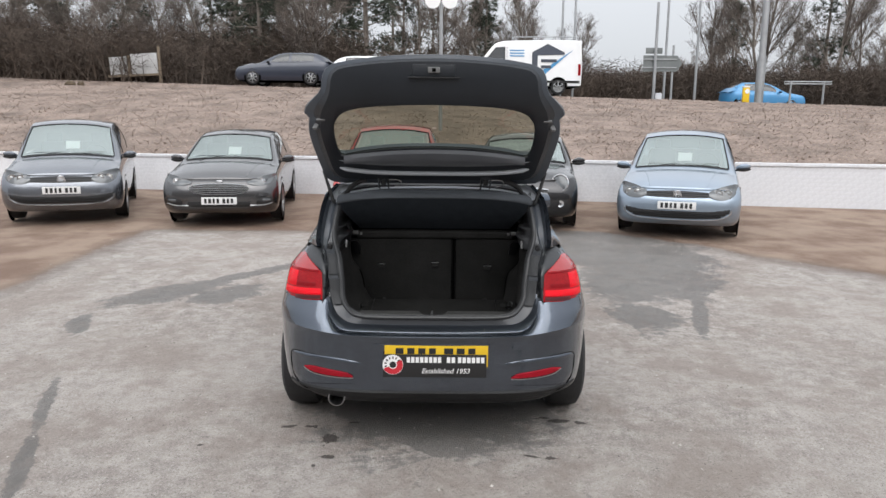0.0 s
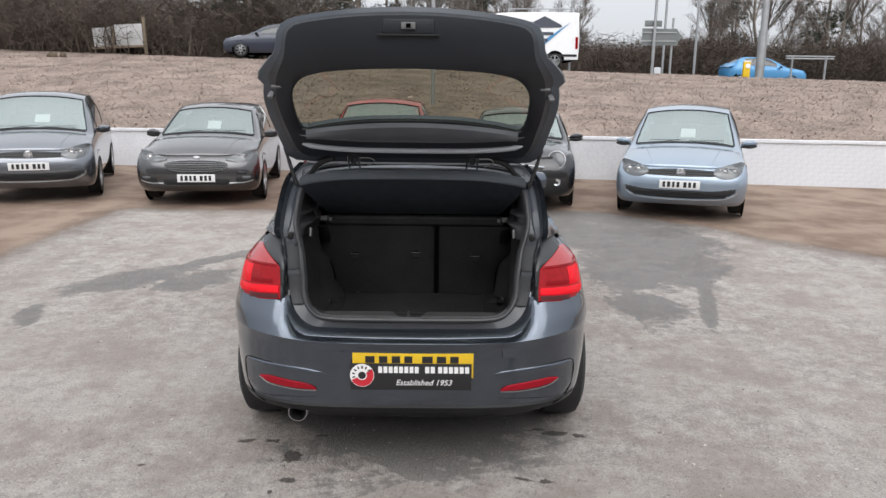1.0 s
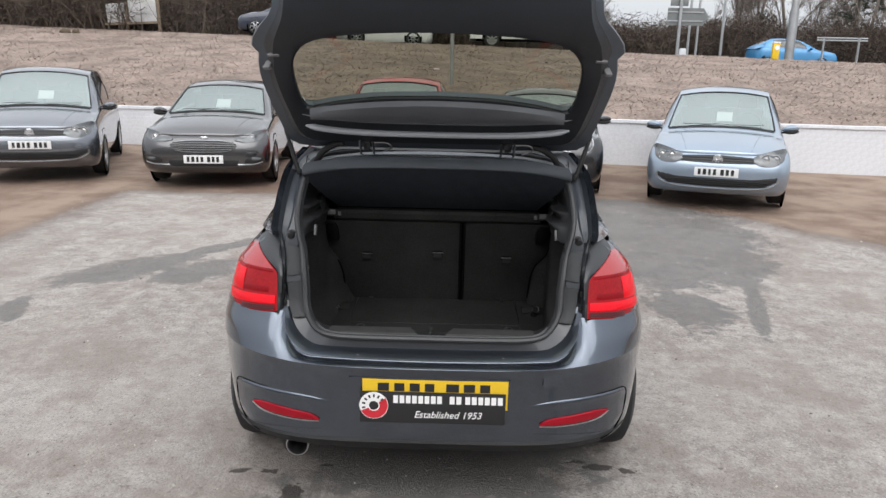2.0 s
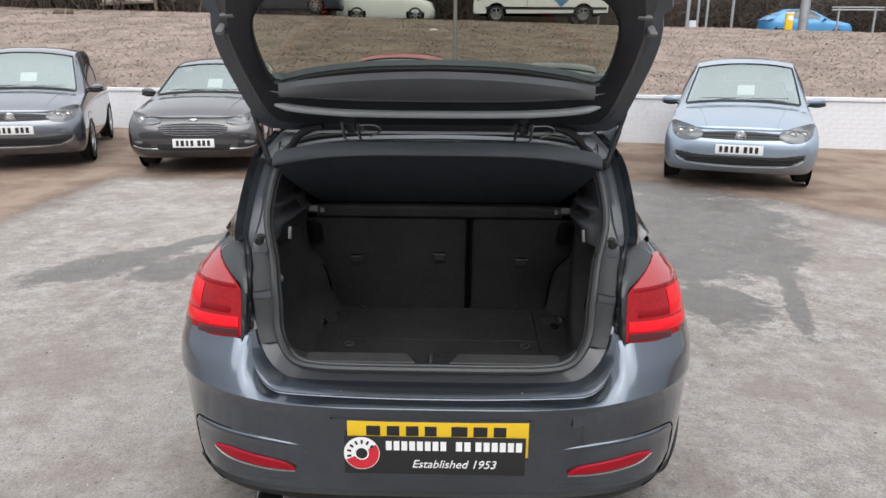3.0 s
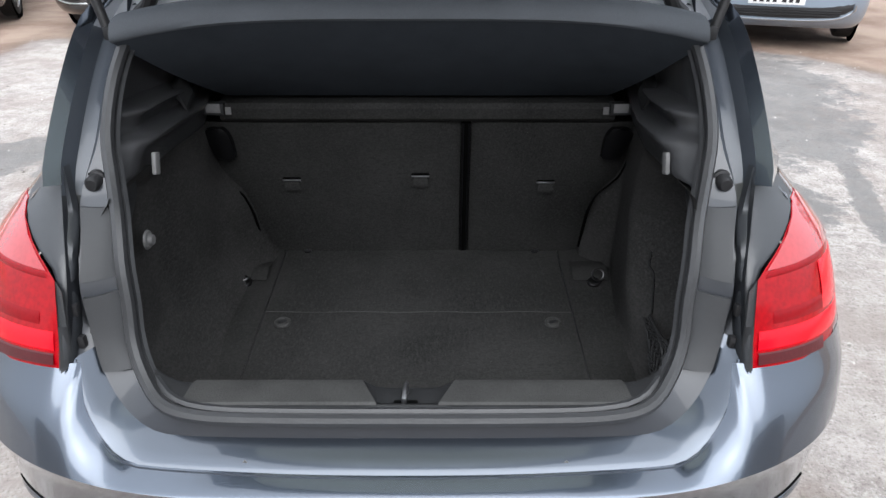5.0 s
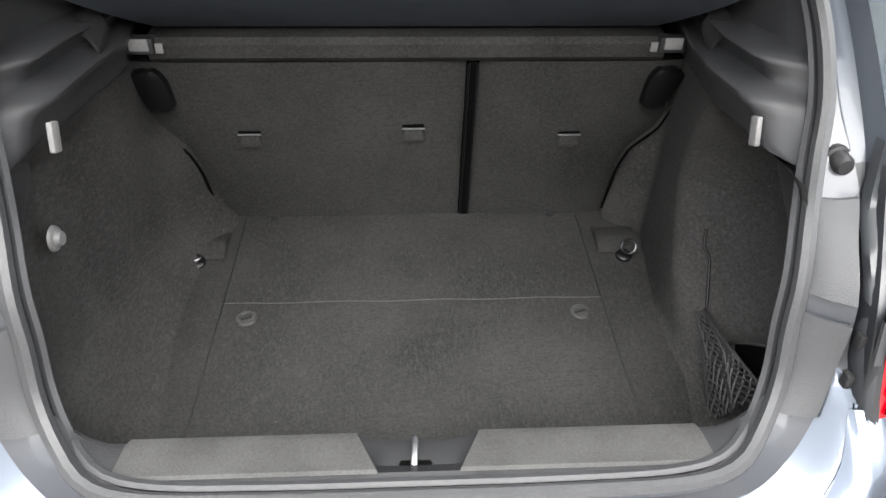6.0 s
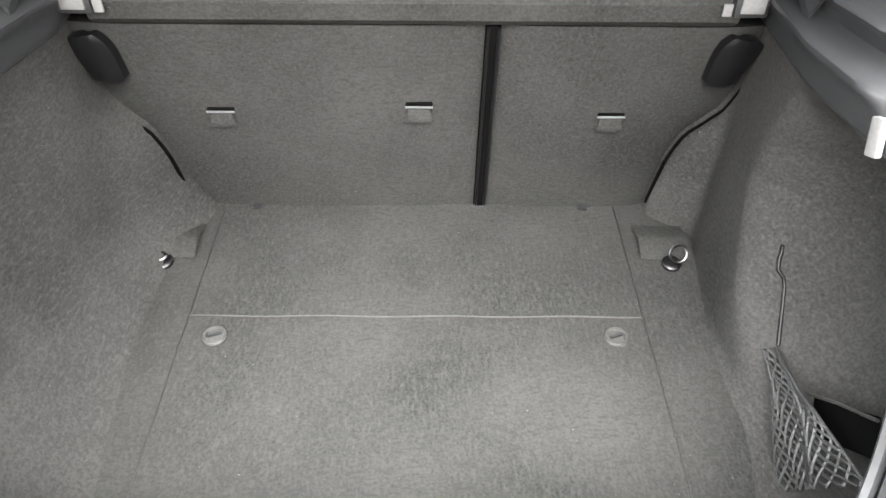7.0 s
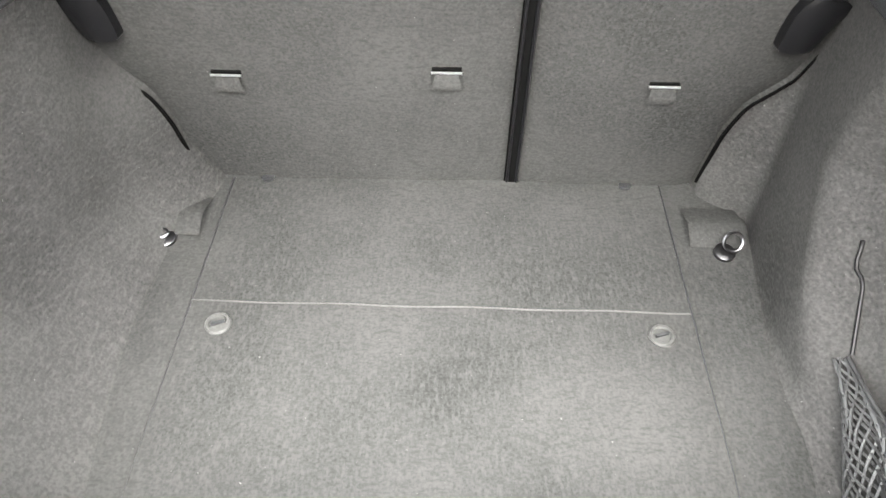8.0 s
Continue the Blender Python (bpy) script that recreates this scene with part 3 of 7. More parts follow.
# shoulder of the flank beside and ahead of the tail lamps
for s in (-1, 1):
    rows = []
    for z in np.linspace(0.797, 1.03, 10):
        xm = np.interp(z, BODY_Z, BODY_XM)
        line = [(xm * k, tail_y(xm * k, z), z) for k in (0.93, 0.96, 0.98, 0.995, 1.0)] + [(xm * 1.02, y, z) for y in (0.75, 1.2, 2, 3.0, 3.6)]
        rows.append([(s * a, b, c) for a, b, c in line])
    lofted("flank", rows if s > 0 else [r[::-1] for r in rows], GREY_PAINT, hatch)
    # quarter pillar: outer skin from the opening to the rear side window
    e = curve_points(np.array([(0.600, 0.318, 1.045)] + EDGE[10:14]), 14)
    outer = curve_points([(0.703, 0.460, 1.052), (0.690, 0.475, 1.075), (0.664, 0.50, 1.12), (0.625, 0.545, 1.20), (0.594, 0.585, 1.275), (0.556, 0.63, 1.345)], 14)
    mid = 0.45 * e + 0.55 * outer + np.stack([np.full(14, 0.006), np.full(14, -0.022), np.zeros(14)], 1)
    edge2 = e + np.stack([np.full(14, 0.022), np.full(14, -0.018), np.full(14, 0.004)], 1)
    far = outer + np.stack([np.linspace(0.02, 0.03, 14), np.full(14, 0.5), np.linspace(0.0, 0.05, 14)], 1)
    rows = [e, edge2, mid, outer, far]
    rows = [[(s * p[0], p[1], p[2]) for p in r] for r in rows]
    lofted("quarter_pillar", rows if s < 0 else [r[::-1] for r in rows], GREY_PAINT, hatch, angle=85)
    # small dark corner panel between lamp and opening
    inn = curve_points([(0.556, 0.158, 0.788), (0.553, 0.180, 0.87), (0.555, 0.200, 0.93), (0.562, 0.245, 0.972), (0.577, 0.292, 1.004), (0.604, 0.345, 1.068)], 16)
    lmp = np.array([(x, tail_y(x, z) - 0.003, z) for x, z in curve_points([(0.568, 0.790), (0.574, 0.87), (0.584, 0.930), (0.622, 0.958), (0.672, 0.992), (0.695, 1.012)], 14)] + [(0.684, 0.400, 1.030), (0.662, 0.415, 1.050)])
    tri_rows = [inn + (0, 0.02, 0), inn, 0.65 * inn + 0.35 * lmp + (0, -0.006, 0.002), 0.3 * inn + 0.7 * lmp + (0, -0.006, 0.002), lmp]
    lofted("corner_panel", [[(s * p[0], p[1], p[2]) for p in r] for r in tri_rows], CORNER_BLACK, hatch, "glossy grey corner panel beside the tail lamp", angle=70)

# roof and the rest of the glasshouse
roof_rows = []
for y, w, z in ((0.668, 0.52, 1.402), (0.75, 0.53, 1.412), (1.1, 0.55, 1.425), (1.7, 0.575, 1.425), (2.3, 0.56, 1.40), (2.6, 0.55, 1.36)):
    roof_rows.append([(w * k, y - (0.0 if y > 0.7 else 0.03 * k * k), z - 0.045 * k * k) for k in np.linspace(-1, 1, 15)])
lofted("roof", roof_rows, GREY_PAINT, hatch)
lofted("windscreen", [[(0.55 * k, 2.6, 1.36 - 0.045 * k * k) for k in np.linspace(-1, 1, 9)], [(0.68 * k, 3.35, 1.0 - 0.02 * k * k) for k in np.linspace(-1, 1, 9)]], CLEAR, hatch)
lofted("bonnet", [[(w * k, y, ze + (zc - ze) * (1 - abs(k) ** 3)) for k in np.linspace(-1, 1, 21)] for y, w, ze, zc in ((3.3, 0.73, 1.02, 1.045), (3.6, 0.80, 0.93, 1.0), (3.85, 0.805, 0.80, 0.96), (4.1, 0.70, 0.799, 0.91), (4.25, 0.51, 0.798, 0.85), (4.295, 0.2, 0.797, 0.80))], GREY_PAINT, hatch)
for s in (-1, 1):
    lofted("side_window", [[(s * 0.69, y, 1.02) for y in (0.95, 1.2, 2.0, 2.9, 3.35)], [(s * 0.55, y, 1.37) for y in (1.05, 1.3, 2.0, 2.4, 2.6)]], TINTED, hatch)

# the painted frame of the opening, ring by ring
edge, step, seal = dense(EDGE, 160), dense(STEP, 160), dense(SEAL, 160)
wgt = np.clip((edge[:, 2] - 0.79) / 0.06, 0, 1)[:, None]
gut = between(edge, step, 0.22) + wgt * np.array((0, 0.030, -0.008)) + (1 - wgt) * np.array((0, 0, 0.003))
gut2 = between(edge, step, 0.78) + wgt * np.array((0, 0.020, -0.003)) + (1 - wgt) * np.array((0, 0, 0.001))


def stretches(mask):
    """Runs of equal value along the ring, each sharing its end with the next."""
    cut = [0] + [i for i in range(1, len(mask)) if mask[i] != mask[i - 1]] + [len(mask)]
    return [(mask[a], slice(a, min(b + 1, len(mask)))) for a, b in zip(cut, cut[1:])]


# sill in body colour; lamp and pillar gutters darkened for shade, roof gutter lightened
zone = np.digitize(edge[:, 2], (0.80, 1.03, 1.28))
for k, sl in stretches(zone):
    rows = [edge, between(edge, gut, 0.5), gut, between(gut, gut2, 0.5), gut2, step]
    lofted(("opening_frame", "lamp_gutter", "pillar_gutter", "roof_gutter")[k], [r[sl] for r in rows], (SILL_PAINT, GUTTER_PAINT, PILLAR_PAINT, LIT_PAINT)[k], hatch, "", angle=40)
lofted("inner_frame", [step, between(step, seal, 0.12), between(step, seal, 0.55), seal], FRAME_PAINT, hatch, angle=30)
tube("weather_seal", seal + (0, -0.004, 0.004), 0.0115, SEAL_RUBBER, hatch, "grey rubber weather seal round the opening", 8)
tube("seal_lip", seal + np.stack([-np.sign(seal[:, 0]) * 0.008 * (np.abs(seal[:, 0]) > 0.1), np.full(160, 0.016), np.where(seal[:, 2] < 0.74, 0.006, 0)], 1), 0.007, SEAL_RUBBER, hatch, "", 6)

low_edge = np.array([q for q in edge if q[2] < 0.80])
tube("edge_roll", low_edge + (0, 0.003, -0.001), 0.0042, GREY_PAINT, hatch, "", 8)

# grey plastic covers on the inner frame, with a seam, and bump stops
for s in (-1, 1):
    st, se = curve_points(np.array(STEP), 200), curve_points(np.array(SEAL), 200)

    def run(line, z0, z1, n):
        sel = np.array([p for p in line if z0 <= p[2] <= z1])
        return curve_points(sel[:: max(1, len(sel) // 8)], n)
    for z0, z1, nm in ((0.765, 0.905, "lower_cover"), (0.911, 1.012, "upper_cover")):
        a, b = run(st, z0, z1, 12), run(se, z0, z1, 12)
        rows = [a + (-0.002, 0.004, 0), between(a, b, 0.08) + (0, -0.010, 0), between(a, b, 0.5) + (0, -0.014, 0), between(a, b, 0.9) + (0, -0.010, 0), b]
        rows = [[(s * p[0], p[1], p[2]) for p in r] for r in rows]
        slab(nm, rows if s > 0 else [r[::-1] for r in rows], (0, 0.006, 0), GREY_PLASTIC, hatch)
    lathe("bump_stop", [(0, -0.022), (0.010, -0.022), (0.014, -0.016), (0.015, 0.0), (0.019, 0.002), (0.020, 0.012)],
          Matrix.Translation((s * 0.562, 0.362, 1.035)) @ Euler((radians(-90), 0, 0)).to_matrix().to_4x4(), RUBBER, hatch, "", 16)
    block("stop_bracket", (0.05, 0.02, 0.035), (s * 0.562, 0.375, 1.012), FRAME_PAINT, hatch, "", 0.006)
    for z, yy, xx in ((0.875, 0.185, 0.553), (0.82, 0.172, 0.548)):
        block("rubber_plug", (0.012, 0.014, 0.022), (s * xx, yy, z), RUBBER, hatch, "", 0.004)
    block("arrow_mark", (0.006, 0.0012, 0.006), (s * 0.262, 0.049, 0.6675), PALE_PLASTIC, hatch, "small pale mark", 0, (0, 45, 0))

# tail lamps
def lamp_line(z, s, lift, a=0.0, b=1.0, n=16):
    x_in = np.interp(z, [0.797, 0.87, 0.930, 0.958, 0.990, 1.006], [0.566, 0.572, 0.580, 0.620, 0.670, 0.692])
    x_out = np.interp(z, [0.797, 0.84, 0.90, 0.95, 0.985, 1.006], [0.802, 0.803, 0.794, 0.773, 0.742, 0.716])
    out = []
    for k in np.linspace(a, b, n):
        x = x_in + (x_out - x_in) * k
        out.append((s * x, tail_y(x, z) - lift, z - 0.020 * k * max(0.0, 0.93 - z) / 0.133))
    return out if s > 0 else out[::-1]


for s in (-1, 1):
    lamp = lofted("tail_lamp", [lamp_line(z, s, lf) for z, lf in ((0.797, -0.012), (0.799, 0.006), (0.82, 0.010), (0.86, 0.012), (0.90, 0.012), (0.925, 0.011), (0.94, 0.011), (0.955, 0.010), (0.97, 0.009), (0.99, 0.007), (1.004, 0.004), (1.006, -0.010))], RED_LENS, hatch, "red tail lamp", angle=60)
    lofted("clear_strip", [lamp_line(z, s, lf, 0.05, 0.66) for z, lf in ((0.803, 0.007), (0.805, 0.0115), (0.819, 0.0125), (0.821, 0.009))], SMOKED, lamp, "smoked strip of the lamp")
    # bright guide in the shape of an L
    for z0, z1, a, b in ((0.823, 0.854, 0.04, 0.96), (0.855, 0.925, 0.66, 0.96)):
        lofted("light_guide", [lamp_line(z, s, lf, a, b) for z, lf in ((z0, 0.010), (z0 + 0.004, 0.0135), (0.5 * (z0 + z1), 0.0140), (z1 - 0.004, 0.0135), (z1, 0.010))], BRIGHT_RED, lamp)
    lofted("lamp_chamber", [lamp_line(z, s, lf, 0.16, 0.66) for z, lf in ((0.858, 0.0110), (0.862, 0.0128), (0.872, 0.0132), (0.876, 0.0130), (0.879, 0.0110))], DEEP_RED, lamp, "darker chamber of the lamp")
    lofted("upper_lens", [lamp_line(z, s, lf, 0.03, 0.97) for z, lf in ((0.936, 0.0105), (0.938, 0.0135), (0.955, 0.0125), (0.975, 0.0112), (0.992, 0.0092), (1.003, 0.0070), (1.005, 0.003))], UPPER_LENS, lamp, "glossy upper lens, coloured paler for sky sheen", angle=60)
    lofted("dark_band", [lamp_line(z, s, lf, 0.08, 0.72) for z, lf in ((0.926, 0.0108), (0.928, 0.0122), (0.932, 0.0122), (0.934, 0.0105))], DEEP_RED, lamp)
    # dark edge of the lamp towards the opening
    rows = [[(s * x, y + d, z) for x, y, z in ((0.559, 0.153, 0.797), (0.557, 0.160, 0.86), (0.556, 0.172, 0.92))] for d in (0, -0.006)]
    rows.append([(s * x, tail_y(x, z) - 0.010, z) for x, z in ((0.567, 0.797), (0.572, 0.86), (0.579, 0.925))])
    lofted("lamp_side", rows, GREY_PLASTIC, hatch, angle=70)

# lower bumper panel with its reflectors, diffuser edge, tow cover, plate recess and exhaust
def on_tail(x, z, lift=0.0):
    return (x, tail_y(x, z) - lift, z)


REFLECTOR_RED = mat("dark red reflector", (0.30, 0.002, 0.012), 0.25, 0, 0.2, 9, 300, 0.05, 0.1, 0.3)
rows = [[on_tail(x, z, lf) for x in np.linspace(-wd, wd, 24)] for z, wd, lf in ((0.606, 0.275, 0.001), (0.601, 0.288, 0.004), (0.560, 0.300, 0.005), (0.500, 0.300, 0.005), (0.445, 0.296, 0.005), (0.420, 0.285, 0.001))]
lofted("plate_recess", rows, GREY_PAINT, hatch, "", angle=25)
for s in (-1, 1):
    top_line = [(0.27, 0.458), (0.36, 0.496), (0.45, 0.513), (0.56, 0.520), (0.68, 0.521), (0.725, 0.516), (0.748, 0.498)]
    low_line = [(0.29, 0.385), (0.38, 0.376), (0.48, 0.370), (0.58, 0.360), (0.66, 0.348), (0.72, 0.355), (0.748, 0.39)]
    a, b = curve_points(top_line, 18), curve_points(low_line, 18)
    rows = []
    for t, lift in ((0, -0.004), (0.03, 0.002), (0.07, 0.005), (0.14, 0.002), (0.3, 0.001), (0.5, 0.001), (0.8, 0.001), (0.96, 0.001), (1, -0.004)):
        line = (1 - t) * a + t * b
        fade = np.clip((line[:, 0] - 0.30) / 0.16, 0, 1)
        rows.append([on_tail(p[0], p[1], (lift + 0.003) * f - 0.003 * (1 - f)) for p, f in zip(line, fade)])
    rows = [[(s * p[0], p[1], p[2]) for p in r] for r in rows]
    lofted("side_intake", rows if s < 0 else [r[::-1] for r in rows], GREY_PAINT, hatch, "dark panel of the lower bumper", angle=25)
    tube("panel_gap", [(s * p[0], p[1], p[2]) for p in (on_tail(x, z, 0.001) for x, z in curve_points([(0.60, 0.524), (0.69, 0.524), (0.735, 0.516), (0.752, 0.49), (0.754, 0.43), (0.740, 0.37), (0.70, 0.33), (0.655, 0.315)], 40))], np.interp(np.linspace(0, 1, 40), [0, 0.3, 0.5, 1], [0.0006, 0.0018, 0.0028, 0.0026]), DARK, hatch, "", 5)
    a, b = curve_points([(0.404, 0.418), (0.44, 0.440), (0.53, 0.452), (0.62, 0.459), (0.668, 0.449)], 16), curve_points([(0.404, 0.416), (0.47, 0.414), (0.55, 0.417), (0.63, 0.426), (0.670, 0.447)], 16)
    rows = [[on_tail(p[0], p[1], lf) for p in (1 - t) * a + t * b] for t, lf in ((0, 0.002), (0.1, 0.011), (0.5, 0.013), (0.9, 0.012), (1, 0.002))]
    rows = [[(s * p[0], p[1], p[2]) for p in r] for r in rows]
    lofted("reflector", rows if s < 0 else [r[::-1] for r in rows], REFLECTOR_RED, hatch, "red bumper reflector")
    tube("reflector_trim", [(s * p[0], p[1], p[2]) for p in (on_tail(q[0], q[1] - 0.004, 0.009) for q in b)], 0.0024, ALLOY, hatch, "", 6)
rows = [[on_tail(x, z, lf) for x in np.linspace(-0.765, 0.765, 40)] for z, lf in ((0.345, 0.0), (0.335, 0.008), (0.30, 0.008), (0.26, 0.004), (0.225, 0.0))]
lofted("rear_valance", rows, BLACK_PLASTIC, hatch, "black plastic lower valance")
pipe_m = Matrix.Translation((-0.500, 0.105, 0.280)) @ Euler((radians(90), 0, 0)).to_matrix().to_4x4()
lathe("exhaust_pipe", [(0.036, -0.25), (0.042, 0.0), (0.043, 0.015), (0.039, 0.016), (0.036, 0.0), (0.034, -0.20), (0.0, -0.20)], pipe_m, STEEL, hatch, "round steel exhaust tip", 28)
# flat sheet coloured near-black for the shade under the car
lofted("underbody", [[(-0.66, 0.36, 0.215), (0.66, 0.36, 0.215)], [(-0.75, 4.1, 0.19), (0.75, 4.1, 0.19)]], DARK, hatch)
block("tow_cover", (0.07, 0.004, 0.05), (0.44, 0.018, 0.60), GREY_PAINT, hatch, "", 0.004, (0, 0, 8))

# number plate with its slogan board
plate = block("number_plate", (0.52, 0.005, 0.111), (0.0205, 0.004, 0.543), YELLOW_PLATE, hatch, "yellow rear number plate", 0.001)
board = block("dealer_board", (0.522, 0.004, 0.120), (0.012, -0.003, 0.493), BLACK_PRINT, hatch, "black dealer board with white lettering", 0.006)
for w, cx in ((0.040, -0.185), (0.036, -0.128), (0.036, -0.073), (0.034, -0.020), (0.046, 0.062), (0.040, 0.122), (0.036, 0.178)):
    block("plate_mark", (w, 0.0015, 0.030), (cx + 0.0205, 0.0008, 0.569), BLACK_PRINT, plate, "", 0)
# the name on the board, letter by letter as bars
for x0, x1, count in ((-0.143, 0.036, 8), (0.058, 0.106, 2), (0.114, 0.253, 6)):
    pitch = (x1 - x0) / count
    for k in range(count):
        block("name_bar", (pitch * 0.74, 0.0012, 0.029), (0.012 + x0 + pitch * (k + 0.5), -0.0055, 0.525), WHITE_PRINT, board, "", 0)
writing("slogan", "Established 1953", 0.036, pose(0.070, -0.0055, 0.466, 90, 0, 0) @ Matrix(((1, 0.28, 0, 0), (0, 1, 0, 0), (0, 0, 1, 0), (0, 0, 0, 1))), WHITE_PRINT, board)
disc_m = Matrix.Translation((-0.198, -0.0052, 0.499)) @ Euler((radians(90), 0, 0)).to_matrix().to_4x4()


def disc(name, r0, r1, a0, a1, z, material, parent):
    n = 28
    rows = [[disc_m @ Vector((r * math.cos(a), r * math.sin(a), z)) for a in np.linspace(radians(a0), radians(a1), n)] for r in (r1, r0)]
    return lofted(name, rows, material, parent)


disc("round_badge", 0.0, 0.052, 0, 360, 0.0004, WHITE_PRINT, board)
disc("badge_sector", 0.0, 0.050, 205, 395, 0.0008, RED_PRINT, board)
disc("badge_centre", 0.0, 0.017, 0, 360, 0.0014, BLACK_PRINT, board)
disc("badge_centre", 0.017, 0.021, 0, 360, 0.0014, WHITE_PRINT, board)

for k in range(7):
    a = radians(62 + 26 * k - 25)
    block("badge_mark", (0.0065, 0.0008, 0.012), disc_m @ Vector((0.037 * math.cos(a), 0.037 * math.sin(a), 0.0012)), BLACK_PRINT, board, "", 0, (0, 90 - math.degrees(a), 0))

# wheels
def wheel(name, x, y, r, width, parent, s, spokes=5, rim_material=None):
    """A tyre with a spoked rim; s: the side that its face looks to."""
    m = Matrix.Translation((x, y, r)) @ Euler((0, radians(90 * s), 0)).to_matrix().to_4x4()
    w = width / 2
    ob = lathe("wheel", [(r * 0.66, -w), (r * 0.86, -w), (r * 0.97, -w * 0.8), (r, -w * 0.5), (r, w * 0.5), (r * 0.97, w * 0.8), (r * 0.86, w), (r * 0.70, w), (r * 0.66, w * 0.9)], m, TYRE, parent, "", 36)
    lathe("rim", [(r * 0.67, w * 0.92), (r * 0.64, w * 0.95), (r * 0.61, w * 0.6), (r * 0.60, -w * 0.2), (0, -w * 0.2)], m, rim_material or ALLOY, ob, "", 36)
    for k in range(spokes):
        a = 2 * math.pi * k / spokes
        d = Vector((math.cos(a), math.sin(a), 0))
        p0, p1 = m @ (d * r * 0.1 + Vector((0, 0, w * 0.75))), m @ (d * r * 0.64 + Vector((0, 0, w * 0.8)))
        v, f = tube_data([p0, p1], [r * 0.10, r * 0.055], 6)
        mesh_ob("spoke", v, f, rim_material or ALLOY, ob)
    return ob


for s in (-1, 1):
    for y in (0.77, 3.46):
        wheel("wheel", s * 0.775, y, 0.318, 0.21, hatch, s)
    # inner wheel housing behind the bumper, coloured near-black for its shade
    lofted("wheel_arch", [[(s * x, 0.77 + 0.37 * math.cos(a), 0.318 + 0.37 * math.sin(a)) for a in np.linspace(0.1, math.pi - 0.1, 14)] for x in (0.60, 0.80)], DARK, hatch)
    tube("door_mirror", [(s * 0.80, 2.75, 1.03), (s * 0.90, 2.75, 1.05), (s * 0.98, 2.77, 1.06)], [0.05, 0.085, 0.06], GREY_PAINT, hatch, "", 10)

# ---- luggage space ----
def floor_z(y):
    return 0.579 + 0.1 * (y - 0.647)


def seat_y(z):
    return 0.93 - 0.27 * (z - 0.61)


# sill trim: black tread plate with a latch well
tread = [[(x, 0.116, 0.716), (x, 0.128, 0.721), (x, 0.150, 0.722), (x, 0.178, 0.726), (x, 0.190, 0.724), (x, 0.200, 0.705), (x, 0.203, floor_z(0.2) - 0.01)] for x in np.linspace(-0.46, 0.46, 47)]
for col in tread:
    k = abs(col[0][0])
    if k > 0.36:
        t = (k - 0.36) / 0.10
        for i, p in enumerate(col):
            col[i] = (p[0], 0.116 + (p[1] - 0.116) * (1 - 0.7 * t) + 0.055 * t * t, p[2] + (0.05 * t * t if i < 6 else 0))
    if k < 0.08:
        t = max(0.0, min(1.0, (0.08 - k) / 0.025))
        for i in (2, 3, 4, 5):
            col[i] = (col[i][0], col[i][1], col[i][2] - 0.016 * t)
lofted("sill_trim", tread, BLACK_PLASTIC, hatch, "black plastic sill trim", angle=25)
for sgn in (-1, 1):
    rows = [[(sgn * (a + (b - a) * k), y, z) for k in np.linspace(0, 1, 13)] for y, z, a, b in ((0.126, 0.7215, 0.052, 0.385), (0.130, 0.7255, 0.054, 0.385), (0.150, 0.7265, 0.064, 0.383), (0.176, 0.7295, 0.077, 0.379), (0.188, 0.727, 0.082, 0.376))]
    lofted("tread_plate", rows if sgn > 0 else [r[::-1] for r in rows], SILL_PLASTIC, hatch, "scuffed grey tread plate on the sill")
tube("latch_striker", [(-0.006, 0.135, 0.70), (-0.006, 0.135, 0.728), (-0.005, 0.15, 0.732), (-0.004, 0.17, 0.732), (-0.004, 0.175, 0.70)], 0.0045, STEEL, hatch, "steel latch striker", 8)
block("latch_base", (0.045, 0.03, 0.008), (-0.004, 0.155, 0.703), DARK, hatch, "", 0.003)

# floor: side ledges, lid, front board
def floor_piece(name, x0, x1, y0, y1, lift, nx=8, ny=14, crown=0.002, label=""):
    rows = []
    for y in np.linspace(y0, y1, ny):
        a, b = (f(y) if callable(f) else f for f in (x0, x1))
        rows.append([(a + (b - a) * k, y, floor_z(y) + lift + crown * math.sin(math.pi * k) * math.sin(math.pi * (y - y0) / (y1 - y0)) + 0.0012 * noise.noise((a * 9 + k * 7, y * 8, lift))) for k in np.linspace(0, 1, nx)])
    return slab(name, rows, (0, 0, -0.012), FELT, hatch, label, 50)


floor_piece("boot_lid", -0.3812, 0.3812, 0.206, 0.6475, 0.0, 24, 18, 0.004, "grey carpeted boot floor lid")
floor_piece("front_board", -0.3812, 0.3812, 0.6495, 0.935, -0.0015, 24, 12, 0.003, "grey carpeted front floor board")
floor_piece("floor_ledge", -0.53, -0.378, 0.206, 0.95, -0.0030, 6, 20, 0.004, "carpeted floor ledge")
floor_piece("floor_ledge", 0.378, 0.53, 0.206, 0.95, -0.0030, 6, 20, 0.004, "carpeted floor ledge")
# paler thread along the lid, its highlight put into the colour
tube("lid_edge", [(x, 0.6465, floor_z(0.6465) + 0.0022 + 0.0012 * math.sin(x * 31)) for x in np.linspace(-0.378, 0.378, 40)], 0.0013, SILL_PLASTIC, hatch, "edge of the floor lid, coloured paler as a highlight", 6)
for x in (-0.3795, 0.3795):
    tube("lid_seam", [(x, y, floor_z(y) - 0.0006) for y in np.linspace(0.21, 0.93, 24)], 0.0016, BLACK_PLASTIC, hatch, "", 5)
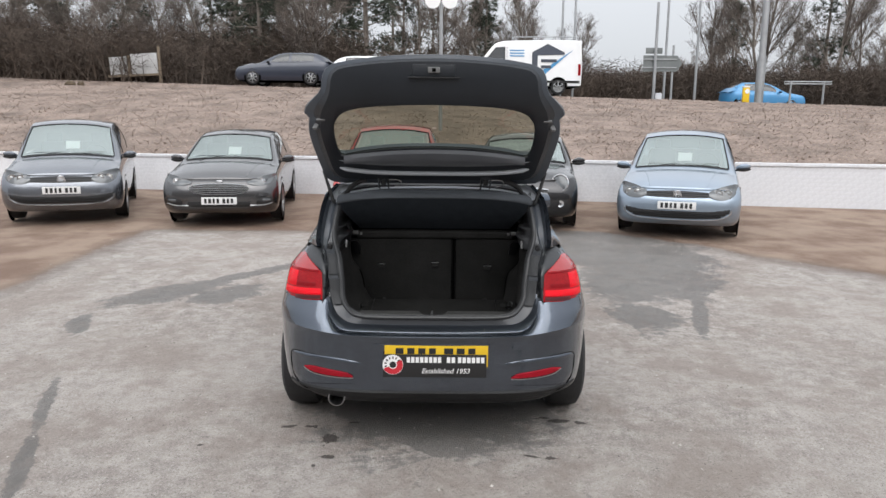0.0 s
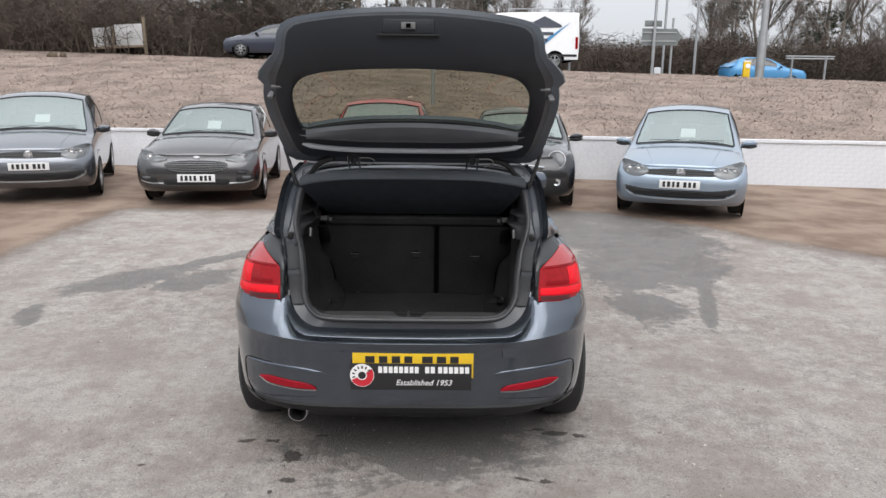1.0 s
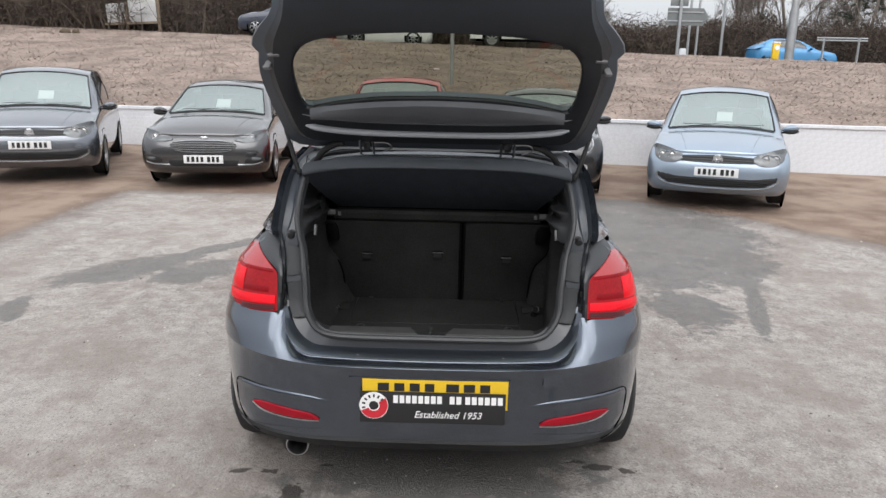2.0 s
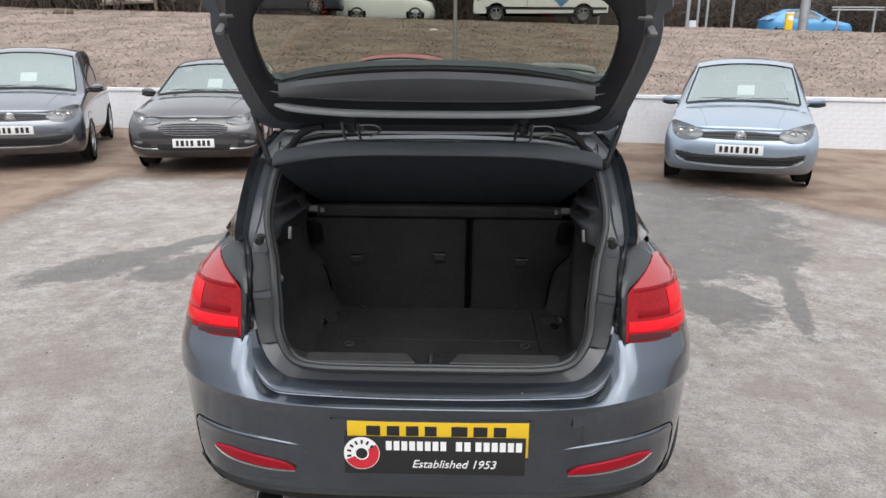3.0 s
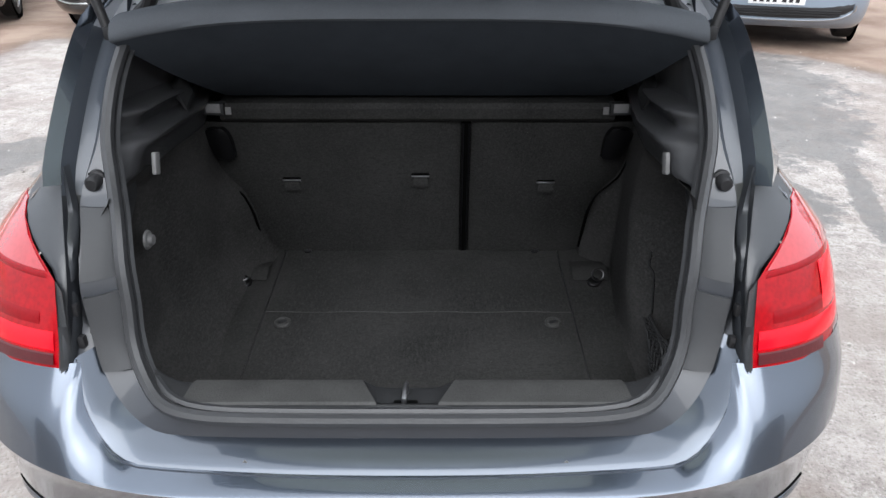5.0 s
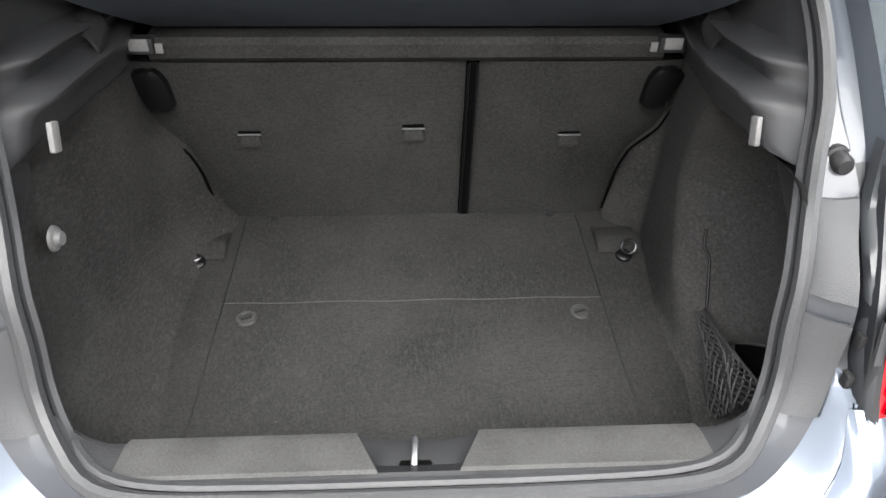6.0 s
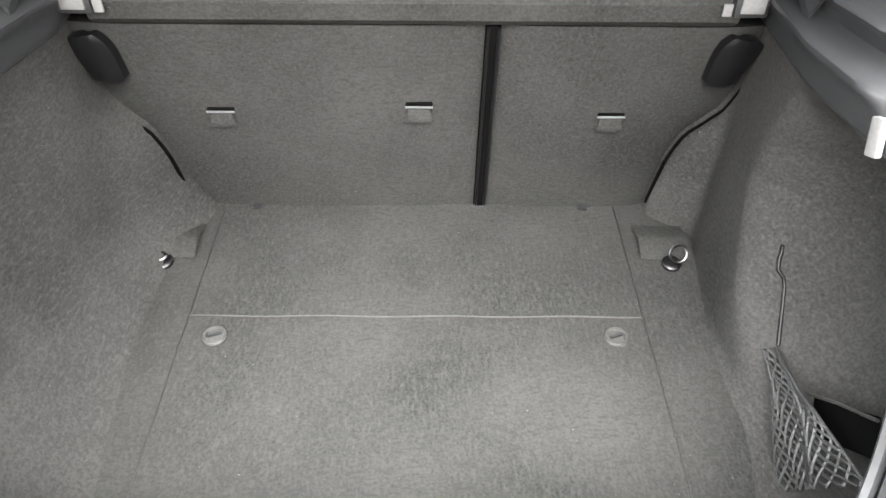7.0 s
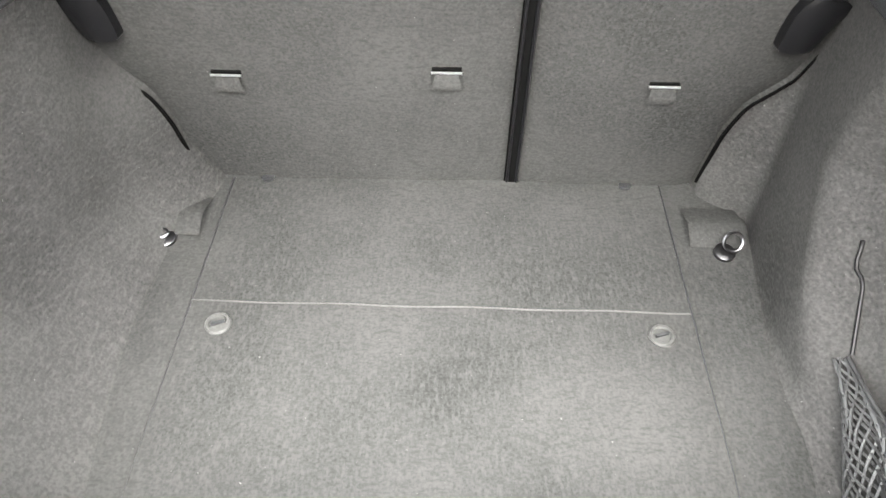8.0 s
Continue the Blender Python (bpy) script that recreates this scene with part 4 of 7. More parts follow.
for x, y in ((-0.326, 0.604), (0.326, 0.604)):
    m = Matrix.Translation((x, y, floor_z(y) + 0.002)) @ Euler((radians(5.7), 0, 0)).to_matrix().to_4x4()
    k = lathe("floor_knob", [(0.019, -0.002), (0.020, 0.002), (0.0175, 0.0055), (0.0140, 0.0055), (0.0125, 0.002), (0.0, 0.002)], m, SILL_PLASTIC, hatch, "grey round floor knob", 26)
    block("knob_grip", (0.022, 0.005, 0.007), (x, y, floor_z(y) + 0.006), BLACK_PLASTIC, k, "", 0.002, (5.7, 0, 20))
for x in (-0.318, 0.318):
    lathe("floor_stud", [(0.011, -0.002), (0.011, 0.003), (0.006, 0.004), (0.0, 0.004)], Matrix.Translation((x, 0.925, floor_z(0.925) + 0.002)), BLACK_PLASTIC, hatch, "", 16)

# lashing eyes in shallow pockets
for s in (-1, 1):
    cx, cy = s * 0.455, 0.780
    cz = floor_z(cy) + 0.004
    rows = [[(cx + s * a, y, floor_z(y) + lift) for a in np.linspace(-0.052, 0.040, 8)] for y, lift in ((cy + 0.0, 0.004), (cy + 0.014, 0.012), (cy + 0.034, 0.019), (cy + 0.046, 0.018), (cy + 0.09, 0.003))]
    lofted("eye_pocket", rows, FELT, hatch)
    eye = lathe("lashing_eye", [(0.017, -0.003), (0.017, 0.003), (0.013, 0.0055), (0.007, 0.006), (0.0, 0.006)], Matrix.Translation((cx, cy - 0.012, cz)) @ Euler((radians(12), 0, 0)).to_matrix().to_4x4(), DULL_STEEL, hatch, "dull steel lashing eye", 20)
    up = 0.026 if s > 0 else 0.006
    tube("eye_ring", [(cx + 0.015 * math.cos(a) + s * 0.008, cy - 0.012 + 0.008 * math.sin(a), cz + 0.010 + up * (0.5 + 0.5 * math.sin(a))) for a in np.linspace(0, 2 * math.pi, 25)], 0.0028, DULL_STEEL, eye, "", 6)

# seat backs: two carpeted backs with a dark split, anchor slots and black side bolsters
def bolster_x(z):
    """Half width at which the seat backs end and the lining begins."""
    return float(np.interp(z, [0.60, 0.66, 0.735, 0.765, 0.80, 0.83, 0.855, 0.90, 1.0], [0.437, 0.440, 0.445, 0.451, 0.462, 0.489, 0.510, 0.523, 0.535]))


def seat_panel(name, left, right, label):
    rows = []
    for z in np.linspace(0.598, 1.008, 22):
        x0, x1 = left if left is not None else -bolster_x(z), right if right is not None else bolster_x(z)
        rows.append([(x0 + (x1 - x0) * k, seat_y(z) + 0.012 * (abs(2 * k - 1) ** 6) + 0.002 * noise.noise((k * 5, z * 8, x0)), z) for k in np.linspace(0, 1, 18)])
    return slab(name, rows, (0, 0.05, 0), FELT, hatch, label, 50)


seat_big = seat_panel("seat_back", None, 0.107, "wide grey carpeted rear seat back")
seat_small = seat_panel("seat_back", 0.128, None, "narrow grey carpeted rear seat back")
# near-black strip laid in the split to stand in for its shade
tube("seat_split", [(0.117, seat_y(z) + 0.012, z) for z in np.linspace(0.60, 1.01, 12)], 0.0125, DARK, hatch, "near-black strip painted as shade in the seat split", 6)
for dx in (-0.006, 0.010):
    tube("split_edge", [(0.115 + dx, seat_y(z) - 0.001, z) for z in np.linspace(0.61, 1.005, 12)], 0.0028, BLACK_SATIN, hatch, "", 6)
for x, z in ((-0.328, 0.845), (0.003, 0.857), (0.326, 0.838)):
    y = seat_y(z)
    host = seat_big if x < 0.1 else seat_small
    block("anchor_slot", (0.044, 0.006, 0.007), (x, y - 0.001, z + 0.003), DARK, host, "", 0.001, (15, 0, 0))
    tube("anchor_bar", [(x - 0.023, y - 0.006, z), (x + 0.023, y - 0.006, z)], 0.0021, ALLOY, host, "thin chrome anchor bar", 6)
    rows = [[(x + a, y - 0.002 - d, z - 0.004 - h) for a in np.linspace(-w, w, 6)] for h, w, d in ((0.0, 0.017, 0.001), (0.016, 0.021, 0.0045), (0.026, 0.025, 0.0005))]
    lofted("anchor_flap", rows, FELT, host)
for s in (-1, 1):
    gap_z = np.linspace(0.625, 0.925, 26)
    # near-black line painted along the bolsters for the shade of the gap
    tube("bolster_gap", [(s * bolster_x(z), seat_y(z) - 0.005, z) for z in gap_z], np.interp(gap_z, [0.625, 0.70, 0.78, 0.83, 0.925], [0.003, 0.0042, 0.0034, 0.0026, 0.002]), DARK, hatch, "", 6)
    rows = [[(s * (a + (b - a) * k), seat_y(z) - 0.020 - 0.007 * math.sin(math.pi * k), z) for k in np.linspace(0, 1, 8)] for z, a, b in ((0.913, 0.458, 0.496), (0.918, 0.454, 0.502), (0.945, 0.454, 0.508), (0.970, 0.456, 0.518), (0.985, 0.461, 0.522), (0.995, 0.469, 0.508), (0.998, 0.474, 0.492))]
    slab("seat_catch", rows if s > 0 else [r[::-1] for r in rows], (0, 0.02, 0), BLACK_SATIN, hatch, "black plastic seat catch")
    block("floor_clip", (0.025, 0.008, 0.004), (s * 0.452, 0.925, 0.616), SILL_PLASTIC, hatch, "", 0.001)

# rail and raised parcel shelf
rows = [[(x, y, z) for x in np.linspace(-0.47, 0.47, 20)] for y, z in ((0.845, 1.010), (0.818, 1.012), (0.806, 1.022), (0.800, 1.048), (0.806, 1.060), (0.86, 1.064))]
lofted("shelf_rail", rows, FELT, hatch, "grey felt rail above the seat backs")
shelf_rows = []
for t in np.linspace(0, 1, 12):
    y, z = 0.83 + (0.572 - 0.83) * t, 1.072 + (1.281 - 1.072) * t
    w = 0.455 + (0.541 - 0.455) * t ** 1.3
    shelf_rows.append([(w * k, y - 0.085 * t * abs(k) ** 4, z - 0.026 * t * abs(k) ** 4 - 0.012 * math.sin(math.pi * t)) for k in np.linspace(-1, 1, 24)])
lip = np.array(shelf_rows[-1])
lofted("parcel_shelf", shelf_rows, HEAD_LINER, hatch, "dark raised parcel shelf", angle=30)
top_rows = [lip + (0, -0.001, -0.001), lip + (0, -0.008, 0.004), lip + (0, -0.006, 0.016), lip * (0.998, 1, 1) + (0, 0.002, 0.032), lip * (0.99, 1, 1) + (0, 0.016, 0.043), lip * (0.98, 1, 1) + (0, 0.034, 0.047), lip * (0.975, 1, 1) + (0, 0.040, 0.040), lip * (0.97, 1, 1) + (0, 0.044, 0.0)]
lofted("shelf_top", top_rows, SHELF_TOP, hatch, "grey rounded rear edge of the parcel shelf", angle=60)
# flange made pale in colour for light that falls through the gap
rows = [[(w * k, y + 0.02 * abs(k) ** 3 - 0.075 * abs(k) ** 6, z - 0.012 * k * k - 0.034 * abs(k) ** 6) for k in np.linspace(-1, 1, 40)] for w, y, z in ((0.535, 0.612, 1.322), (0.535, 0.614, 1.336), (0.532, 0.624, 1.343), (0.528, 0.645, 1.349), (0.52, 0.662, 1.356))]
lofted("roof_flange", rows, LIT_PAINT, hatch, "roof flange above the parcel shelf, lightened as if lit", angle=40)
for s in (-1, 1):
    pin = block("shelf_pin", (0.05, 0.03, 0.03), (s * 0.478, 0.805, 1.048), BLACK_PLASTIC, hatch, "black shelf hinge with pale insert", 0.006)
    block("pin_insert", (0.034, 0.004, 0.022), (s * 0.478, 0.788, 1.052), PALE_PLASTIC, pin, "", 0.002)
    block("pin_insert", (0.014, 0.004, 0.018), (s * 0.444, 0.792, 1.045), PALE_PLASTIC, pin, "", 0.002)

# side trims: carpeted wall, with a hollow in the right one, and a plastic shoulder above
def side_x(s, y, z):
    """Half width of the lining."""
    base = np.interp(y, [0.20, 0.30, 0.45, 0.60, 0.75, 0.85, 0.95], [0.475, 0.490, 0.490, 0.483, 0.500, 0.514, 0.518] if s > 0 else [0.475, 0.495, 0.500, 0.500, 0.495, 0.490, 0.480])
    base += 0.03 * max(0.0, z - 0.62)
    into = smooth_step((y - 0.84) / 0.08) if s > 0 else smooth_step((y - 0.74) / 0.19)
    if s > 0:
        # a bowl that deepens towards the opening and closes sharply behind the seal
        bend = float(np.interp(z, [0.55, 0.60, 0.65, 0.70, 0.76, 0.82, 0.88, 0.95], [0.50, 0.518, 0.552, 0.602, 0.648, 0.682, 0.675, 0.64]))
        hollow = smooth_step((bend + 0.01 - y) / 0.13) * smooth_step((y - seal_y(z) - 0.025) / 0.07)
        base += 0.140 * hollow * min(1.0, max(0.0, (z - 0.55) / 0.2)) ** 0.7 * smooth_step((0.985 - z) / 0.05)
    else:
        base += 0.026 * math.exp(-(((y - 0.42) / 0.26) ** 4)) * max(0.0, math.sin(math.pi * min(1, max(0, (z - 0.50) / 0.50)))) ** 0.6
        base += 0.06 * max(0.0, z - 0.60) * smooth_step((0.80 - y) / 0.3) * smooth_step((0.985 - z) / 0.05)
        # moulded fold low down towards the opening
        base += 0.008 * smooth_step((z - 0.65) / 0.022) * smooth_step((0.51 - y) / 0.05)
    return (1 - into) * base + into * bolster_x(z)


def seal_y(z):
    """How far forward the weather seal runs at a height."""
    q = np.array(SEAL)
    return float(np.interp(z, q[:, 2], q[:, 1]))


for s in (-1, 1):
    rows = []
    for z in np.linspace(0.545, 0.985, 52):
        line = []
        for y in np.linspace(max(0.19, seal_y(z) + 0.012), 0.95, 56):
            edge_in = 0.025 * max(0, 1 - (z - 0.545) / 0.05) ** 2 if s > 0 else 0.085 * max(0, 1 - (z - 0.545) / 0.17) ** 2
            up = (z - 0.545) / 0.44 * (0.032 - 0.02 * (y - 0.5))
            line.append((s * (side_x(s, y, z) - edge_in + 0.002 * noise.noise((y * 7, z * 7, s))), y, z + up))
        rows.append(line)
    lofted("side_lining", rows if s < 0 else [r[::-1] for r in rows], SIDE_FELT, hatch, "grey carpeted side lining of the luggage space", angle=60)
    # shoulder with two soft folds that springs from the seal and runs forward to the shelf hinge
    sh = []
    q = np.array(SEAL)
    for dx, dz in ((0.0, 0.0), (-0.006, 0.003), (-0.009, 0.012), (-0.013, 0.034), (-0.022, 0.048), (-0.031, 0.057), (-0.031, 0.063), (-0.022, 0.068), (0.002, 0.072), (0.010, 0.080), (0.006, 0.093), (-0.006, 0.103), (-0.012, 0.109), (-0.008, 0.114), (0.020, 0.119), (0.034, 0.128), (0.034, 0.20), (0.0, 0.28)):
        line = []
        z0 = 1.017 + dz
        y0 = float(np.interp(z0, q[:, 2], q[:, 1])) + 0.012
        x0 = float(np.interp(z0, q[:, 2], q[:, 0])) + 0.004
        for k in np.linspace(0, 1, 30):
            y = y0 + (0.95 - y0) * k
            flow = smooth_step((y - y0) / 0.07)
            narrow = 1.0 - 0.45 * smooth_step((y - 0.5) / 0.4)
            x = (1 - flow) * x0 + flow * (side_x(s, y, 0.985) + dx * narrow)
            line.append((s * x, y, 1.017 - 0.02 * (y - 0.5) + dz * (0.75 + 0.25 * narrow)))
        sh.append(line)
    lofted("shoulder_trim", sh if s > 0 else [r[::-1] for r in sh], SHOULDER, hatch, "black plastic shoulder trim", angle=50)
    block("strap_clip", (0.009, 0.017, 0.042), (s * 0.484, 0.443, 1.04), PALE_PLASTIC, hatch, "pale grey strap clip", 0.003, (-15, 0, s * 8))
    rows = [[(s * (0.492 + 0.03 * k), 0.665 + 0.024 * j, 1.085 + 0.035 * k + 0.012 * j + 0.012 * math.sin(3 * k)) for k in np.linspace(0, 1, 6)] for j in (0, 0.6, 1.6, 2.2)]
    slab("belt_bracket", rows, (0, 0, -0.012), BLACK_PLASTIC, hatch, "black bracket of the shelf support")
lathe("lining_stud", [(0.0, 0.012), (0.010, 0.011), (0.013, 0.004), (0.018, 0.002), (0.020, -0.002)], Matrix.Translation((-0.524, 0.43, 0.885)) @ Euler((0, radians(90), 0)).to_matrix().to_4x4(), PALE_PLASTIC, hatch, "pale plastic stud of the lining", 20)

# luggage net hung in the right hollow
NET = mat("black elastic net", (0.024, 0.024, 0.0245), 0.5, 0, 0.4, 20, 300, 0.2)
tube("net_hook", [(0.535, 0.602, 0.772), (0.535, 0.598, 0.762), (0.530, 0.588, 0.753), (0.529, 0.580, 0.744), (0.537, 0.573, 0.734), (0.539, 0.565, 0.724), (0.533, 0.54, 0.70), (0.525, 0.505, 0.665)], 0.0028, BLACK_SATIN, hatch, "thin black coated net hook")
nv, nf = [], []
rnd = random.Random(4)


def net_point(u, v):
    """u: across the bunch, v: down it."""
    left = np.array((0.516 - 0.013 * v, 0.517 - 0.177 * v, 0.640 - 0.085 * v))
    right = np.array((0.517 + 0.006 * v, 0.502 - 0.235 * v ** 0.85, 0.664 + 0.02 * min(1, 2 * v)))
    fold = np.array((0.006 * math.sin(9 * u + 5 * v) - 0.012 * math.sin(math.pi * u) * v, 0, 0))
    return (1 - u) * left + u * right + fold


for k in range(19):
    # strands run slantwise both ways and turn back at the hems
    pts = [net_point(1 - abs(((v * 0.58 + k / 19) % 1.0) * 2 - 1), v) + np.array((0.002 * math.sin(k * 2.1 + 20 * v), 0, 0)) for v in np.linspace(0, 1, 49)]
    v, f = tube_data(pts, 0.0021, 4)
    nf += [tuple(i + len(nv) for i in q) for q in f]
    nv += v
for hem in (0.0, 1.0):
    v, f = tube_data([net_point(hem, v) for v in np.linspace(0, 1, 25)], 0.0028, 5)
    nf += [tuple(i + len(nv) for i in q) for q in f]
    nv += v
mesh_ob("luggage_net", nv, nf, NET, hatch, "black elastic luggage net bunched in the side hollow")
rows = [[(0.549, 0.425 - 0.10 * k - 0.030 * t, 0.648 + 0.087 * k - 0.042 * t) for k in np.linspace(0, 1, 5)] for t in (0, 0.5, 1)]
# near-black sheet painted as the shaded mouth of the pocket
slab("net_pocket", rows, (0.006, 0, 0), DARK, hatch)
tube("net_band", [(0.543, 0.435, 0.645), (0.544, 0.38, 0.692), (0.543, 0.315, 0.742)], 0.0024, SILL_PLASTIC, hatch, "", 6)
# inner return of the opening behind the seal
for s in (-1, 1):
    line = np.array([p for p in curve_points(np.array(SEAL), 120) if 0.74 < p[2] < 1.30])
    depth = np.interp(line[:, 2], [0.74, 0.92, 0.99, 1.3], [0.035, 0.035, 0.12, 0.12])
    rows = [line + np.stack([np.full(len(line), 0.003 + 0.012 * k), 0.002 + depth * k, np.zeros(len(line))], 1) for k in (0.0, 0.3, 0.65, 1.0)]
    rows = [[(s * p[0], p[1], p[2]) for p in r] for r in rows]
    lofted("seal_return", rows, BLACK_PLASTIC, hatch, "", angle=50)
# closing panels ahead of the seats, added so that no light leaks in
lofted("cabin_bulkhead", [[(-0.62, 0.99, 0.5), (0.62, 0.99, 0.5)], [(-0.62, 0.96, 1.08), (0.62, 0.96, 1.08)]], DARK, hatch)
lofted("headliner", [[(w * k, y, z - 0.03 * k * k) for k in np.linspace(-1, 1, 9)] for y, w, z in ((0.60, 0.54, 1.335), (0.9, 0.56, 1.37), (2.5, 0.55, 1.34))], HEAD_LINER, hatch)
for s in (-1, 1):
    lofted("inner_quarter", [[(s * 0.565, 0.47, 1.0), (s * 0.60, 1.0, 1.0), (s * 0.6, 2.0, 1.0)], [(s * 0.545, 0.60, 1.32), (s * 0.56, 1.0, 1.34), (s * 0.55, 2.0, 1.34)]], HEAD_LINER, hatch)


# ---- tailgate, swung up ----
GATE_Z = [1.352, 1.385, 1.414, 1.47, 1.564, 1.67, 1.776, 1.84, 1.90, 1.96, 2.016]
GATE_Y = [0.565, 0.525, 0.496, 0.415, 0.280, 0.148, 0.016, -0.012, -0.022, -0.020, -0.008]


def gate(x, z, out=0.0):
    """Inner face of the raised tailgate; out: metres towards its outer skin."""
    y = np.interp(z, GATE_Z, GATE_Y) + x * x * np.interp(z, [1.352, 1.5, 1.66, 1.74], [0.05, 0.2, 0.33, 0.5])
    slope = np.interp(z, [1.352, 1.45, 1.70, 1.80, 2.016], [48, 45, 40, 12, -4])
    a = radians(slope)
    return np.array((x, y + out * math.cos(a), z - 0.10 * x * x * np.interp(z, [1.8, 2.016], [0, 1]) + out * math.sin(a)))


def ring(half, n=96):
    """A closed outline (x, z) from a half outline that runs from the lower middle to the upper middle."""
    h = np.array(half)
    r = curve_points(h, n // 2 + 1)
    return np.vstack([r, (r * (-1, 1))[-2:0:-1]])


OUTLINE = [(0, 1.344), (0.25, 1.344), (0.53, 1.346), (0.594, 1.357), (0.622, 1.392), (0.640, 1.47), (0.655, 1.56), (0.661, 1.62), (0.656, 1.668), (0.646, 1.700), (0.668, 1.722), (0.681, 1.737), (0.672, 1.752),
           (0.612, 1.812), (0.567, 1.855), (0.556, 1.92), (0.541, 1.972), (0.505, 2.0), (0.40, 2.010), (0.2, 2.015), (0, 2.016)]
INSIDE = [(0, 1.400), (0.25, 1.400), (0.47, 1.402), (0.525, 1.412), (0.552, 1.45), (0.568, 1.53), (0.580, 1.61), (0.584, 1.67), (0.578, 1.70), (0.575, 1.73), (0.565, 1.755),
          (0.53, 1.80), (0.508, 1.85), (0.500, 1.91), (0.485, 1.945), (0.45, 1.963), (0.36, 1.970), (0.2, 1.975), (0, 1.977)]
PANE = [(0, 1.566), (0.2, 1.560), (0.36, 1.542), (0.44, 1.526), (0.482, 1.517), (0.504, 1.530), (0.513, 1.565), (0.517, 1.615), (0.514, 1.66), (0.505, 1.69), (0.495, 1.705),
        (0.47, 1.73), (0.44, 1.745), (0.40, 1.755), (0.35, 1.763), (0.28, 1.769), (0.2, 1.773), (0.1, 1.776), (0, 1.777)]
ro, ri, rg = ring(OUTLINE), ring(INSIDE), ring(PANE)


def at(r, out):
    return [gate(p[0], p[1], out) for p in r]


GATE_TRIM = mat("black tailgate trim", (0.0130, 0.0156, 0.0200), 0.42, 0, 0.15, 6, 500, 0.12, 0, 0.35)
GATE_RIM = mat("dark satin tailgate rim", (0.052, 0.061, 0.075), 0.36, 0, 0.1, 5, 500, 0.03, 0.2, 0.3)
tailgate = lofted("tailgate", [at(rg, 0.022), at(rg * (1.02, 1) + (0, 0), 0.045), at(0.5 * ro + 0.5 * rg, 0.10), at(ro * (0.995, 1), 0.085), at(ro, 0.06), at(ro, 0.045)], GREY_PAINT, hatch, "dark grey tailgate raised on gas struts", True, 30)
lofted("gate_rim", [at(ro, 0.046), at(ro, 0.034), at(0.93 * ro + 0.07 * ri, 0.022), at(0.4 * ro + 0.6 * ri, 0.020)], GATE_RIM, tailgate, "dark rim of the tailgate", True, 30)
lofted("trim_panel", [at(0.45 * ro + 0.55 * ri, 0.022), at(0.1 * ro + 0.9 * ri, -0.004), at(ri, -0.012), at(0.75 * ri + 0.25 * rg, -0.010), at(0.35 * ri + 0.65 * rg, -0.004), at(0.08 * ri + 0.92 * rg, 0.002), at(rg, 0.008), at(rg, 0.018)], GATE_TRIM, tailgate, "black plastic inner trim of the tailgate", True, 30)
pane_rows = []
mid = np.array((0.0, 1.665))
for k in (1.004, 0.75, 0.5, 0.25, 0.02):
    pane_rows.append(at((rg - mid) * k + mid, 0.012))
pane = lofted("rear_window", pane_rows, TINTED, tailgate, "tinted rear window", True, 60)
pane.visible_shadow = False
# strips below the window coloured pale for highlight lines; pale seal line, hinges
# lighter copy of the trim; light on its upward face put into the colour
LOWER_TRIM = mat("tailgate trim lightened as if lit", (0.105, 0.112, 0.124), 0.36, 0, 0.12, 6, 500, 0.12, 0, 0.5)
rows = [[gate(x, z - 0.012 * (x / 0.49) ** 2 * k, out) for x in np.linspace(-0.485, 0.485, 30)] for z, out, k in ((1.560, 0.004, 3.4), (1.552, -0.014, 3.2), (1.530, -0.022, 2.0), (1.504, -0.024, 0.6), (1.491, -0.020, -0.4), (1.487, 0.0, -0.5))]
lofted("lower_moulding", rows, LOWER_TRIM, tailgate, "moulding below the rear window, lightened for its facing", angle=40)
for z, r, mt in ((1.486, 0.0035, HIGHLIGHT_GREY), (1.442, 0.013, LIT_PAINT), (1.366, 0.005, LIT_PAINT)):
    tube("trim_strip", [gate(x, z + (0.022 if z > 1.4 else 0.0) * (x / 0.5) ** 4, -0.016 if z > 1.4 else -0.004) for x in np.linspace(-0.515, 0.515, 30)], np.interp(np.linspace(-1, 1, 30), [-1, -0.94, 0.94, 1], [0.3 * r, r, r, 0.3 * r]), mt, tailgate, "", 10)
